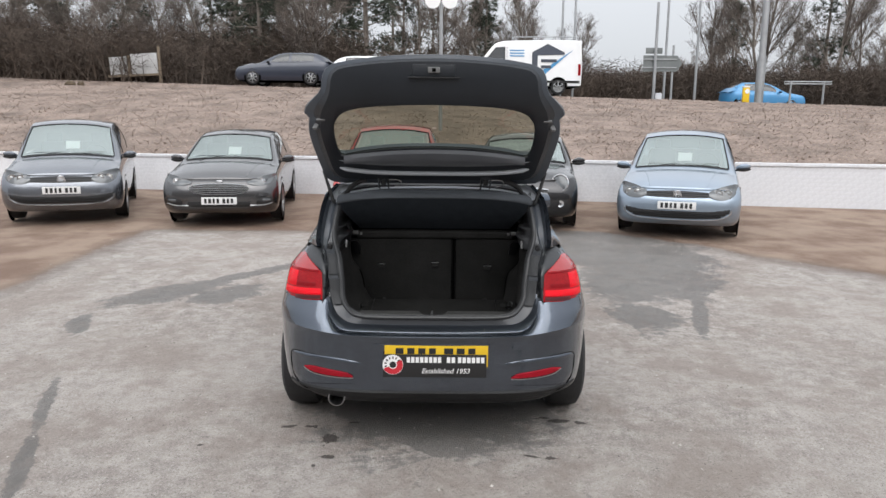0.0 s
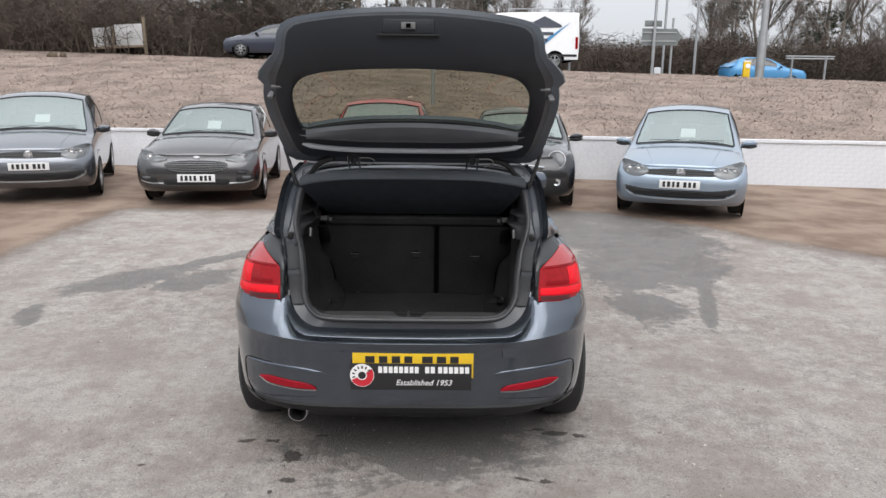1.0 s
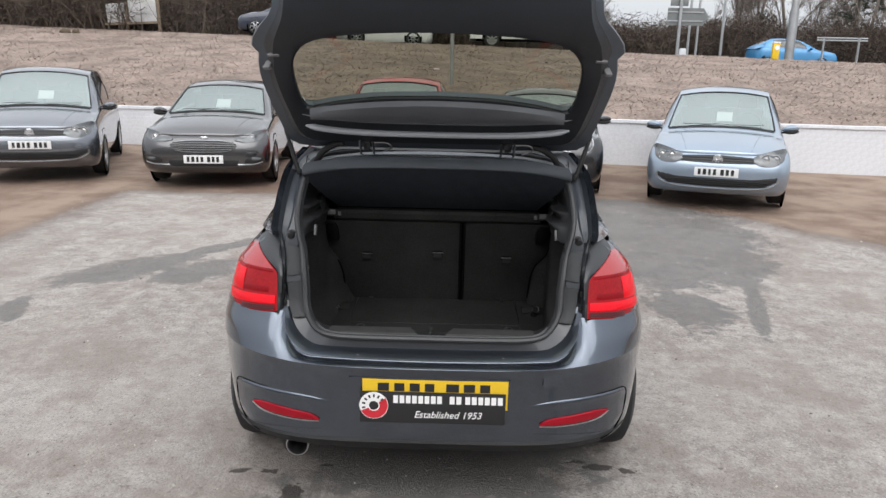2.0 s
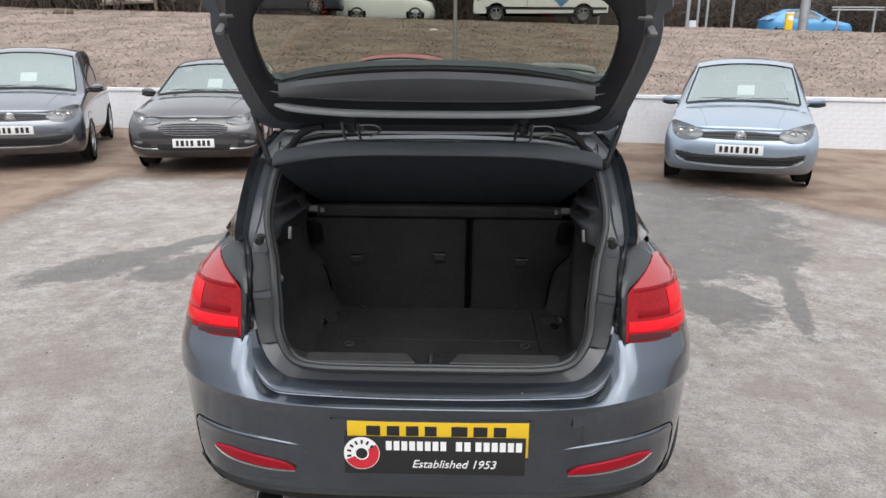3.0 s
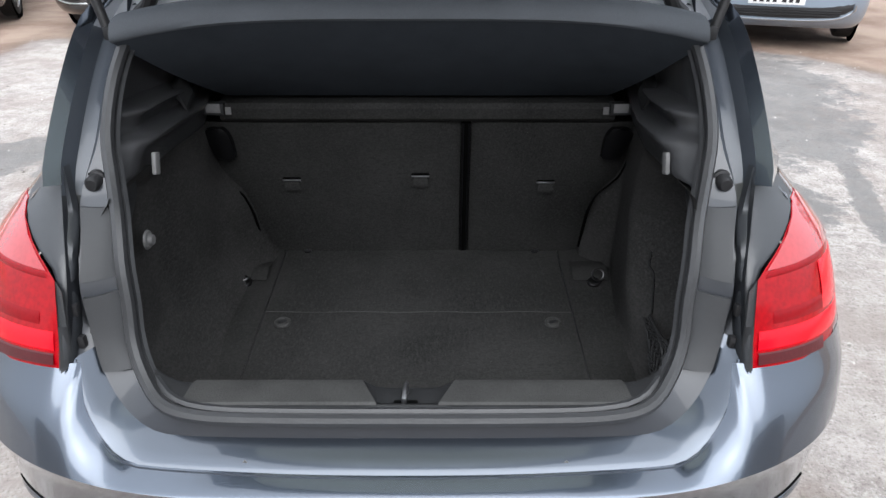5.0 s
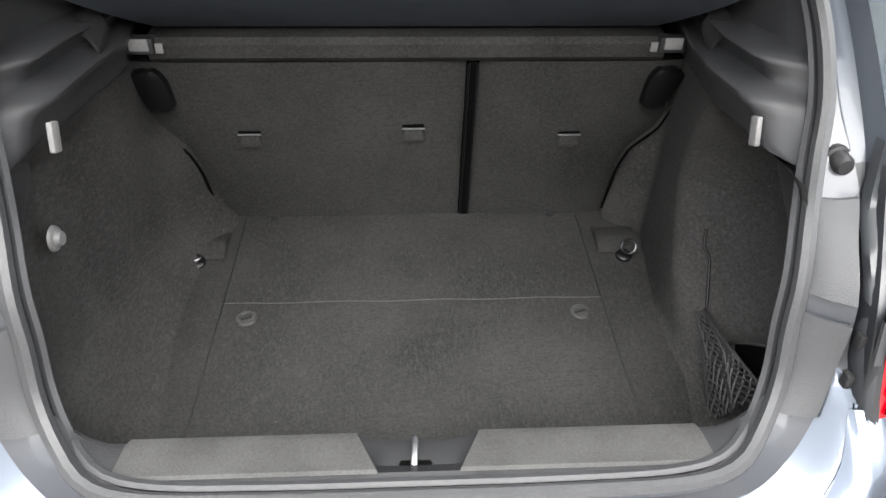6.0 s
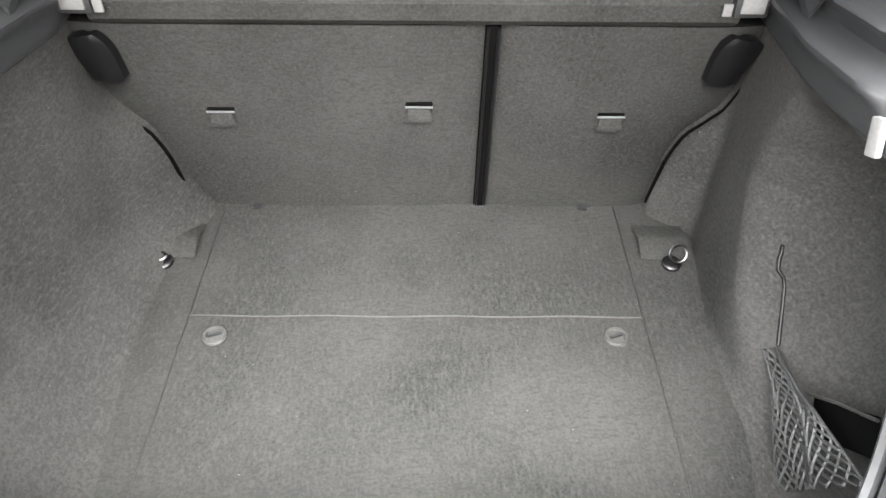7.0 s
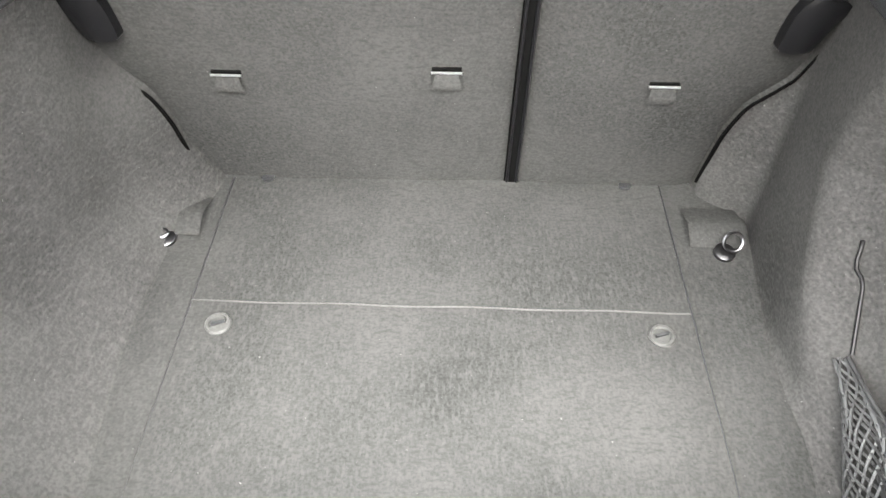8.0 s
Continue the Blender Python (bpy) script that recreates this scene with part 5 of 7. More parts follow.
for s in (-1, 1):
    hx = s * 0.284
    hin = block("hinge", (0.028, 0.05, 0.022), gate(hx, 1.392, -0.012), CHROME, tailgate, "steel tailgate hinge", 0.004, (-45, 0, 0))
    for dx in (-0.026, 0.026):
        tube("hinge_arm", [gate(hx + dx, 1.41, -0.014), gate(hx + dx, 1.36, -0.022), (hx + dx, 0.60, 1.335)], 0.0055, CHROME, hin, "", 6)
    tube("cable_loop", curve_points([gate(hx + 0.02, 1.398, -0.012), gate(hx + 0.08, 1.405, -0.02), gate(hx + 0.10, 1.385, -0.02), gate(hx + 0.06, 1.36, -0.015)], 16), 0.0028, STEEL, tailgate, "", 5)
    rod = tube("gas_strut", [(s * 0.568, 0.545, 1.262), (s * 0.606, 0.572, 1.372)], 0.0095, RUBBER, hatch, "black gas strut", 12)
    tube("strut_rod", [(s * 0.606, 0.572, 1.372), (s * 0.627, 0.586, 1.430)], 0.0075, RUBBER, rod, "", 10)
    block("strut_mount", (0.02, 0.02, 0.026), (s * 0.562, 0.532, 1.264), BLACK_PLASTIC, hatch, "", 0.008)
    tube("wiring_boot", curve_points([(s * 0.50, 0.575, 1.30), (s * 0.47, 0.56, 1.345), (s * 0.42, 0.545, 1.375), (s * 0.38, 0.535, 1.385)], 18), 0.013, RUBBER, hatch, "ribbed black wiring boot", 8)
    block("gate_bumper", (0.030, 0.014, 0.034), gate(s * 0.607, 1.675, 0.002), PALE_PLASTIC, tailgate, "pale grey rubber buffer", 0.004, (-40, 0, s * 30))
    block("gate_clip", (0.05, 0.010, 0.012), gate(s * 0.575, 1.715, -0.008), PALE_PLASTIC, tailgate, "", 0.003, (-40, 0, s * 25))
# latch recess and grip at the free end
lat = block("latch_plate", (0.20, 0.012, 0.055), gate(0, 1.935, -0.004), GATE_TRIM, tailgate, "black latch plate", 0.006)
block("latch", (0.055, 0.016, 0.026), gate(0.0, 1.937, -0.014), PALE_PLASTIC, lat, "grey latch", 0.004)
block("latch_slot", (0.018, 0.020, 0.016), gate(0.0, 1.937, -0.016), DARK, lat, "", 0.002)
block("latch_ledge", (0.24, 0.018, 0.008), gate(0, 1.903, -0.010), BLACK_PLASTIC, lat, "", 0.003)


# ---- other cars ----
def make_car(name, label, m, st, paint_mat, hw, length, face, rows=None, zb=0.20, wheel_r=0.315, axles=(0.87, 3.45), group="parked cars", mirrors=True, glass_mat=None, category="car", card=False, plate_z=None, nose=0.27, power=4.8):
    """A car that faces -y from its front bumper at the origin. st: stations (y, half width, belt height, shoulder half width, shoulder height, top height)."""
    car = thing(name, m, label, category, group)
    glass_mat = glass_mat or CLEAR
    s_all = np.array(st, float)
    sy = s_all[:, 0]
    prof = rows or [(0.0, 0.11, 0.93), (0.10, 0.04, 0.97), (0.25, 0.008, 0.988), (0.42, 0.0, 0.997), (0.60, 0.005, 1.0), (0.78, 0.025, 0.99), (0.92, 0.07, 0.965), (1.0, 0.12, 0.93)]
    pr = np.array(prof)

    def belt(y):
        return float(np.interp(y, sy, s_all[:, 2]))

    def skin(x, r):
        """Front skin: y and z at half width x and relative height r."""
        y0, xm = np.interp(r, pr[:, 0], pr[:, 1]), hw * np.interp(r, pr[:, 0], pr[:, 2])
        k = min(abs(x) / xm, 1)
        y = y0 + nose * (1 - math.sqrt(max(0, 1 - k ** power)))
        return y, zb + (belt(max(y, sy[0])) - zb) * r

    def front(x, z, lift=0.0):
        r = (z - zb) / (belt(0.3) - zb)
        for _ in range(3):
            y, zz = skin(x, r)
            r += (z - zz) / (belt(0.3) - zb)
        return np.array((x, skin(x, r)[0] - lift, z))

    lower = []
    for r in np.linspace(0, 1, 15):
        xm = hw * np.interp(r, pr[:, 0], pr[:, 2])
        line = []
        for k in (0, 0.12, 0.25, 0.38, 0.5, 0.6, 0.7, 0.78, 0.85, 0.905, 0.95, 0.98, 0.995, 1.0):
            y, z = skin(xm * k, r)
            line.append((xm * k, y, z))
        for y in np.linspace(nose + 0.25, length - 0.75, 10):
            line.append((xm, y, zb + (belt(y) - zb) * r))
        for k in (1.0, 0.97, 0.9, 0.75, 0.5, 0.25, 0):
            y = length - 0.02 - 0.5 * (1 - math.sqrt(max(0, 1 - k ** 2.6))) - np.interp(r, pr[:, 0], pr[:, 1]) * 0.4
            line.append((xm * k, y, zb + (belt(y) - zb) * r))
        lower.append(line)
    g = np.array(lower)
    g = np.concatenate([g[:, :0:-1] * (-1, 1, 1), g], 1)
    lofted("body", g, paint_mat, car, "", angle=40)

    dense_st = curve_points(s_all, 90)

    def upper(i, v):
        """Upper skin: v runs from the belt (0) over the shoulder (1) to the middle (2)."""
        y, w, ze, wr, zr, zt = dense_st[i]
        if v <= 1:
            b = 0.035 * math.sin(math.pi * v) * (zr - ze) / 0.4
            return np.array((w + (wr - w) * v + b, y, ze + (zr - ze) * v))
        k = 2 - v
        return np.array((wr * k, y, zr + (zt - zr) * (1 - k ** 2.2)))

    vs = list(np.linspace(0, 1, 7)) + list(np.linspace(1.12, 2, 9))
    g = np.array([[upper(i, v) for v in vs] for i in range(90)])
    g = np.concatenate([g, g[:, -2::-1] * (-1, 1, 1)], 1)
    ist = [int(round(np.argmin(np.abs(dense_st[:, 0] - y)))) for y in sy]
    cowl, crown = ist[3], ist[4]
    gv, gf = sheet(g)
    nc = g.shape[1]
    lo = next(k for k, v in enumerate(vs) if v >= 1.1)
    gf = [q for q in gf if not (cowl + 1 <= q[0] // nc < crown - 1 and lo <= q[0] % nc < nc - 1 - lo)]
    mesh_ob("upper_body", gv, gf, paint_mat, car, "", True, 40)
    # bridge between the front skin and the bonnet
    top_line = np.array(lower[-1][:16])
    n_side = int(np.argmin(np.abs(dense_st[:, 0] - top_line[-1][1])))
    bonnet_line = np.array([upper(0, v) for v in np.linspace(2, 0, 14)] + [upper(i, 0) for i in range(1, n_side + 1)])

    def along(line, n=40):
        s = np.concatenate([[0], np.cumsum(np.linalg.norm(np.diff(line, axis=0), axis=1))]) / 1.0
        return np.stack([np.interp(np.linspace(0, s[-1], n), s, line[:, k]) for k in range(3)], 1)
    a_line, b_line = along(top_line), along(bonnet_line)
    mid_line = 0.5 * a_line + 0.5 * b_line + (0, -0.004, 0.006)
    for sgn in (-1, 1):
        lofted("bonnet_lip", np.array([a_line, mid_line, b_line]) * (sgn, 1, 1), paint_mat, car, "", angle=60)
    if card:
        for sgn in (-1, 1):
            tube("bonnet_crease", [upper(i, 1.28 - 0.10 * (i / cowl)) * (sgn, 1, 1) + np.array((0, 0, 0.0)) for i in range(1, cowl - 1)], 0.006, paint_mat, car, "", 6)
    p = upper(cowl, 2.0)
    rws = [[(0.66 * k, p[1] + dy, p[2] + dz - 0.03 * k * k) for k in np.linspace(-1, 1, 9)] for dy, dz in ((0.0, -0.03), (0.18, -0.02), (0.32, 0.0), (0.42, -0.02), (0.45, -0.25))]
    lofted("dashboard", rws, BLACK_PLASTIC, car)
    for sgn in (-1, 1):
        cx, cy = sgn * 0.36, p[1] + 1.25
        seat = block("front_seat", (0.46, 0.14, 0.62), (cx, cy, 0.86), SEAT_CLOTH, car, "", 0.05, (-14, 0, 0))
        block("headrest", (0.26, 0.09, 0.17), (cx, cy + 0.10, 1.24), SEAT_CLOTH, seat, "", 0.035, (-8, 0, 0))
    rws = [[(0.62 * k, p[1] + dy, z) for k in np.linspace(-1, 1, 5)] for dy, z in ((2.2, 0.6), (2.25, 1.12), (2.3, 1.13))]
    lofted("rear_seat", rws, SEAT_CLOTH, car)
    lofted("cabin_floor", [[(-0.7, p[1] + 0.3, 0.45), (0.7, p[1] + 0.3, 0.45)], [(-0.7, p[1] + 2.3, 0.45), (0.7, p[1] + 2.3, 0.45)]], DARK, car)
    tube("steering_wheel", [(0.36 + 0.18 * math.cos(a), p[1] + 0.62 + 0.07 * math.sin(a), 0.98 + 0.16 * math.sin(a)) for a in np.linspace(0, 2 * math.pi, 25)], 0.016, BLACK_PLASTIC, car, "", 6)
    lofted("cabin_ceiling", [[upper(i, v) * (sg, 1, 1) + np.array((0, 0, -0.02)) for sg, v in ((-1, 1.0), (-1, 1.4), (1, 2.0), (1, 1.4), (1, 1.0))] for i in range(crown, ist[6])], LIGHT_CLOTH, car)

    def patch(nm, i0, i1, va, vb, lift, material, mirror=False, lab=""):
        rws = []
        for i in range(i0, i1 + 1):
            t = (i - i0) / max(1, i1 - i0)
            a, b = (q(t) if callable(q) else q for q in (va, vb))
            line = [upper(i, v) for v in np.linspace(a, b, 9)]
            if mirror:
                line = line + [p * (-1, 1, 1) for p in line[-2::-1]]
            rws.append(line)
        rws = np.array(rws)
        du, dv = np.gradient(rws, axis=0), np.gradient(rws, axis=1)
        nr = np.cross(du, dv)
        nr /= np.linalg.norm(nr, axis=2, keepdims=True) + 1e-9
        if nr[:, :, 2].mean() < 0:
            nr = -nr

        def put_patch(sgn):
            ob = lofted(nm, (rws + nr * lift) * (sgn, 1, 1), material, car, lab)
            if sum(q.normal.z * q.area for q in ob.data.polygons) < 0:
                ob.data.flip_normals()
            return ob
        return rws, nr, put_patch

    _, _, put = patch("windscreen", cowl + 1, crown - 1, lambda t: 1.05, 2.0, 0.004, SCREEN, True)
    put(1).visible_shadow = False
    for sgn in (-1, 1):
        tube("screen_seal", [upper(i, 1.045) * (sgn, 1, 1) + np.array((0, -0.004, 0.006)) for i in range(cowl + 1, crown)], 0.010, BLACK_PLASTIC, car, "", 6)
    tube("screen_seal", [upper(crown - 1, v) * (sg, 1, 1) + np.array((0, -0.004, 0.006)) for sg, v in [(-1, q) for q in np.linspace(1.045, 1.9, 8)] + [(1, q) for q in np.linspace(2.0, 1.045, 9)]], 0.009, BLACK_PLASTIC, car, "", 6)
    _, _, put = patch("screen_band", cowl, cowl + 1, 1.06, 2.0, 0.008, BLACK_PLASTIC, True)
    put(1)
    for a, b, lo in ((ist[4] - 6, (ist[4] + ist[5]) // 2 + 2, 0.0), ((ist[4] + ist[5]) // 2 + 4, ist[6] - 1, 0.0)):
        rws, nr, _ = patch("side_window", a, b, lambda t: 0.10, lambda t: 0.90 if a > ist[4] else 0.55 + 0.35 * min(1, t * 2.5), 0.006, GLOSS_DARK)
        out = nr.copy()
        for sgn in (-1, 1):
            lofted("side_window", (rws + np.array((0.008, 0, 0))) * (sgn, 1, 1), GLOSS_DARK, car)
    rws, nr, _ = patch("rear_screen", ist[6] + 1, min(ist[7], 88), 1.15, 2.0, 0.006, GLOSS_DARK, True)
    lofted("rear_screen", rws + np.array((0, 0.008, 0.006)), GLOSS_DARK, car)
    for sgn in (-1, 1):
        for y in axles:
            x = hw * 0.99
            # flat near-black disc stands in for the shaded wheel housing
            lathe("wheel_arch", [(wheel_r + 0.055, 0.004), (wheel_r + 0.05, 0.012), (wheel_r + 0.035, 0.006), (0, 0.004)], Matrix.Translation((sgn * (x - 0.004), y, wheel_r + 0.01)) @ Euler((0, radians(90 * sgn), 0)).to_matrix().to_4x4(), DARK, car, "", 28)
            wheel("wheel", sgn * (x - 0.085), y, wheel_r, 0.20, car, sgn, 7)
        if mirrors:
            iy = crown - (crown - cowl) * 0.62
            y = float(dense_st[int(iy)][0]) + 0.12
            z = belt(y) + 0.06
            v, f = tube_data(curve_points([(sgn * (hw - 0.06), y, z - 0.03), (sgn * (hw + 0.02), y - 0.01, z), (sgn * (hw + 0.10), y, z + 0.012), (sgn * (hw + 0.155), y + 0.02, z)], 9), [0.018, 0.026, 0.048, 0.060, 0.066, 0.066, 0.060, 0.045, 0.018], 10)
            mesh_ob("door_mirror", [(p[0], p[1], z + (p[2] - z) * 0.72) for p in v], f, paint_mat, car)
            v2 = [(p[0], p[1] - 0.01, z - 0.02 + (p[2] - z) * 0.55 - 0.02) for p in v]
            mesh_ob("mirror_base", v2, f, BLACK_PLASTIC, car)
    for sgn in (-1, 1):
        i = cowl + 2
        p0, p1 = upper(cowl, 1.75), upper(cowl + 2, 1.2)
        a = np.array((sgn * 0.08, p0[1], p0[2] + 0.012))
        tube("wiper", [(0.52 * 0 + (0.05 if sgn > 0 else -0.5), upper(cowl + 1, 1.9)[1], upper(cowl + 1, 1.9)[2] + 0.018), ((0.55 if sgn > 0 else 0.02), upper(cowl + 2, 1.4)[1], upper(cowl + 2, 1.4)[2] + 0.018)], 0.004, BLACK_PLASTIC, car, "", 5)
    if card:
        i = int(cowl + (crown - cowl) * 0.38)
        p = upper(i, 2.0)
        block("price_card", (0.21, 0.006, 0.19), (0.04, p[1] + 0.075, p[2] - 0.03), WHITE_CARD, car, "white price card behind the windscreen", 0.001, (-52, 0, 0))
    if plate_z:
        pl = block("number_plate", (0.52, 0.012, 0.111), front(0, plate_z, 0.014), WHITE_PLATE, car, "white front number plate", 0.002)
        for w, cx in ((0.034, -0.20), (0.040, -0.138), (0.030, -0.078), (0.036, -0.018), (0.040, 0.07), (0.036, 0.13), (0.036, 0.19)):
            block("plate_mark", (w, 0.003, 0.072), front(0, plate_z, 0.021) + np.array((cx, 0, 0)), BLACK_PRINT, pl, "", 0)

    def shape(nm, top, bottom, lifts, material, lab="", mirror=False, parent=None, n=16):
        """A piece laid on the front skin between two lines of (x, z)."""
        a, b = curve_points(top, n), curve_points(bottom, n)
        made = []
        for sgn in ((-1, 1) if mirror else (1,)):
            rws = [[front(p[0], p[1], lf) * (sgn, 1, 1) for p in (1 - t) * a + t * b] for t, lf in zip(np.linspace(0, 1, len(lifts)), lifts)]
            made.append(lofted(nm, rws, material, parent or car, lab, angle=50))
        return made
    face(car, shape, front)
    lofted("underbody", [[(-hw * 0.85, 0.25, zb), (hw * 0.85, 0.25, zb)], [(-hw * 0.85, length - 0.2, zb), (hw * 0.85, length - 0.2, zb)]], DARK, car)
    return car


SCREEN = glass("windscreen glass", (0.66, 0.78, 0.75))
SCREEN.node_tree.nodes["Glossy BSDF"].inputs["Color"].default_value = (0.90, 1.0, 0.97, 1)
SCREEN.node_tree.nodes["Fresnel"].inputs["IOR"].default_value = 4.6
LIGHT_CLOTH = mat("light grey headliner cloth", (0.38, 0.38, 0.37), 0.95, 0, 0.1, 8, 200, 0.1, 0, 0.1)
SEAT_CLOTH = mat("grey seat cloth", (0.06, 0.06, 0.065), 0.95, 0, 0.2, 8, 200, 0.1, 0, 0.1)
GLOSS_DARK = mat("dark car glass", (0.03, 0.033, 0.035), 0.05, 0.0, 0.2, 2, 10, 0.0, 1.0)
BLUE_PAINT = paint("pale blue metallic paint", (0.30, 0.365, 0.445), 0.7, 0.3, 1.0)
SILVER_GREY = paint("grey metallic paint", (0.185, 0.198, 0.222), 0.85, 0.24, 1.0)
BROWN_GREY = paint("warm dark grey metallic paint", (0.088, 0.087, 0.090), 0.85, 0.22, 1.0)
CHARCOAL = paint("charcoal metallic paint", (0.03, 0.03, 0.033), 0.8, 0.26, 1.0)
RED_PAINT = paint("red paint", (0.50, 0.03, 0.03), 0.1, 0.35)
WHITE_CAR = paint("white car paint", (0.78, 0.79, 0.80), 0.0, 0.35)
SKY_BLUE = paint("bright blue paint", (0.05, 0.25, 0.50), 0.2, 0.35)
NAVY = paint("dark blue paint", (0.02, 0.026, 0.045), 0.3, 0.3)
GRILLE = mat("black grille plastic", (0.012, 0.012, 0.013), 0.45, 0, 0.2, 20, 200, 0.2)


def hatch_face(grille_top, plate_low):
    """Front of a family hatchback: slim grille with two bars and a round badge, swept lamps, wide lower intake."""
    def face(car, shape, front):
        z = grille_top
        shape("grille", [(-0.47, z - 0.005), (0, z + 0.012), (0.47, z - 0.005)], [(-0.44, z - 0.075), (0, z - 0.085), (0.44, z - 0.075)], (0.0, 0.006, 0.004, 0.004, 0.006, 0.0), GRILLE)
        for d in (0.022, 0.052):
            shape("grille_bar", [(-0.45, z - d + 0.006), (0, z - d + 0.010), (0.45, z - d + 0.006)], [(-0.45, z - d - 0.004), (0, z - d - 0.002), (0.45, z - d - 0.004)], (0.004, 0.012, 0.012, 0.004), BLACK_PLASTIC)
        lamps = shape("headlamp", [(0.42, z + 0.005), (0.52, z + 0.055), (0.66, z + 0.098), (0.76, z + 0.115), (0.80, z + 0.09)], [(0.42, z - 0.065), (0.52, z - 0.10), (0.66, z - 0.095), (0.76, z - 0.035), (0.80, z + 0.08)], (0.0, 0.010, 0.014, 0.014, 0.010, 0.0), LAMP_GLASS, "clear swept headlamp", True)
        for lamp, s in zip(lamps, (-1, 1)):
            for x, r in ((0.55, 0.052), (0.67, 0.056)):
                c = front(x, z - 0.012, 0.017) * (s, 1, 1)
                lathe("lamp_bowl", [(r, 0.0), (r * 0.96, 0.004), (r * 0.6, -0.004), (r * 0.3, 0.003), (0, 0.004)], Matrix.Translation(c) @ Euler((radians(90), 0, radians(-14 * s))).to_matrix().to_4x4(), ALLOY, lamp, "", 18)
        lathe("badge", [(0.062, 0.0), (0.062, 0.012), (0.054, 0.014), (0.048, 0.006), (0.0, 0.006)], Matrix.Translation(front(0, z - 0.035, 0.012)) @ Euler((radians(90), 0, 0)).to_matrix().to_4x4(), CHROME, car, "round chrome badge", 26)
        for sx in (-1, 1):
            for a in (-1, 1):
                tube("badge_bar", [front(0, z - 0.035, 0.025) + np.array((sx * (0.012 + 0.012 * (a + 1)), 0, 0.038 * a)), front(0, z - 0.035, 0.025) + np.array((sx * 0.013 * (1.6 - a), 0, -0.01 - 0.002 * a))], 0.005, CHROME, car, "", 4)
        w = plate_low
        shape("lower_intake", [(-0.71, w + 0.050), (-0.45, w + 0.022), (0, w + 0.015), (0.45, w + 0.022), (0.71, w + 0.050)], [(-0.70, w - 0.02), (-0.52, w - 0.095), (0, w - 0.118), (0.52, w - 0.095), (0.70, w - 0.02)], (-0.002, 0.004, 0.004, 0.004, -0.002), GRILLE, "black lower intake", False, None, 22)
        for k in (0.25, 0.5, 0.75):
            shape("intake_slat", [(-0.6, w - 0.06 * k * 1.4), (0, w + 0.01 - 0.10 * k), (0.6, w - 0.06 * k * 1.4)], [(-0.6, w - 0.012 - 0.06 * k * 1.4), (0, w - 0.002 - 0.10 * k), (0.6, w - 0.012 - 0.06 * k * 1.4)], (0.003, 0.012, 0.003), BLACK_PLASTIC)
        shape("intake_lip", [(-0.715, w + 0.03), (-0.70, w - 0.025), (-0.53, w - 0.100), (0, w - 0.122), (0.53, w - 0.100), (0.70, w - 0.025), (0.715, w + 0.03)], [(-0.735, w + 0.028), (-0.72, w - 0.035), (-0.53, w - 0.118), (0, w - 0.142), (0.53, w - 0.118), (0.72, w - 0.035), (0.735, w + 0.028)], (0.0, 0.014, 0.014, 0.0), ALLOY, "", False, None, 30)
    return face


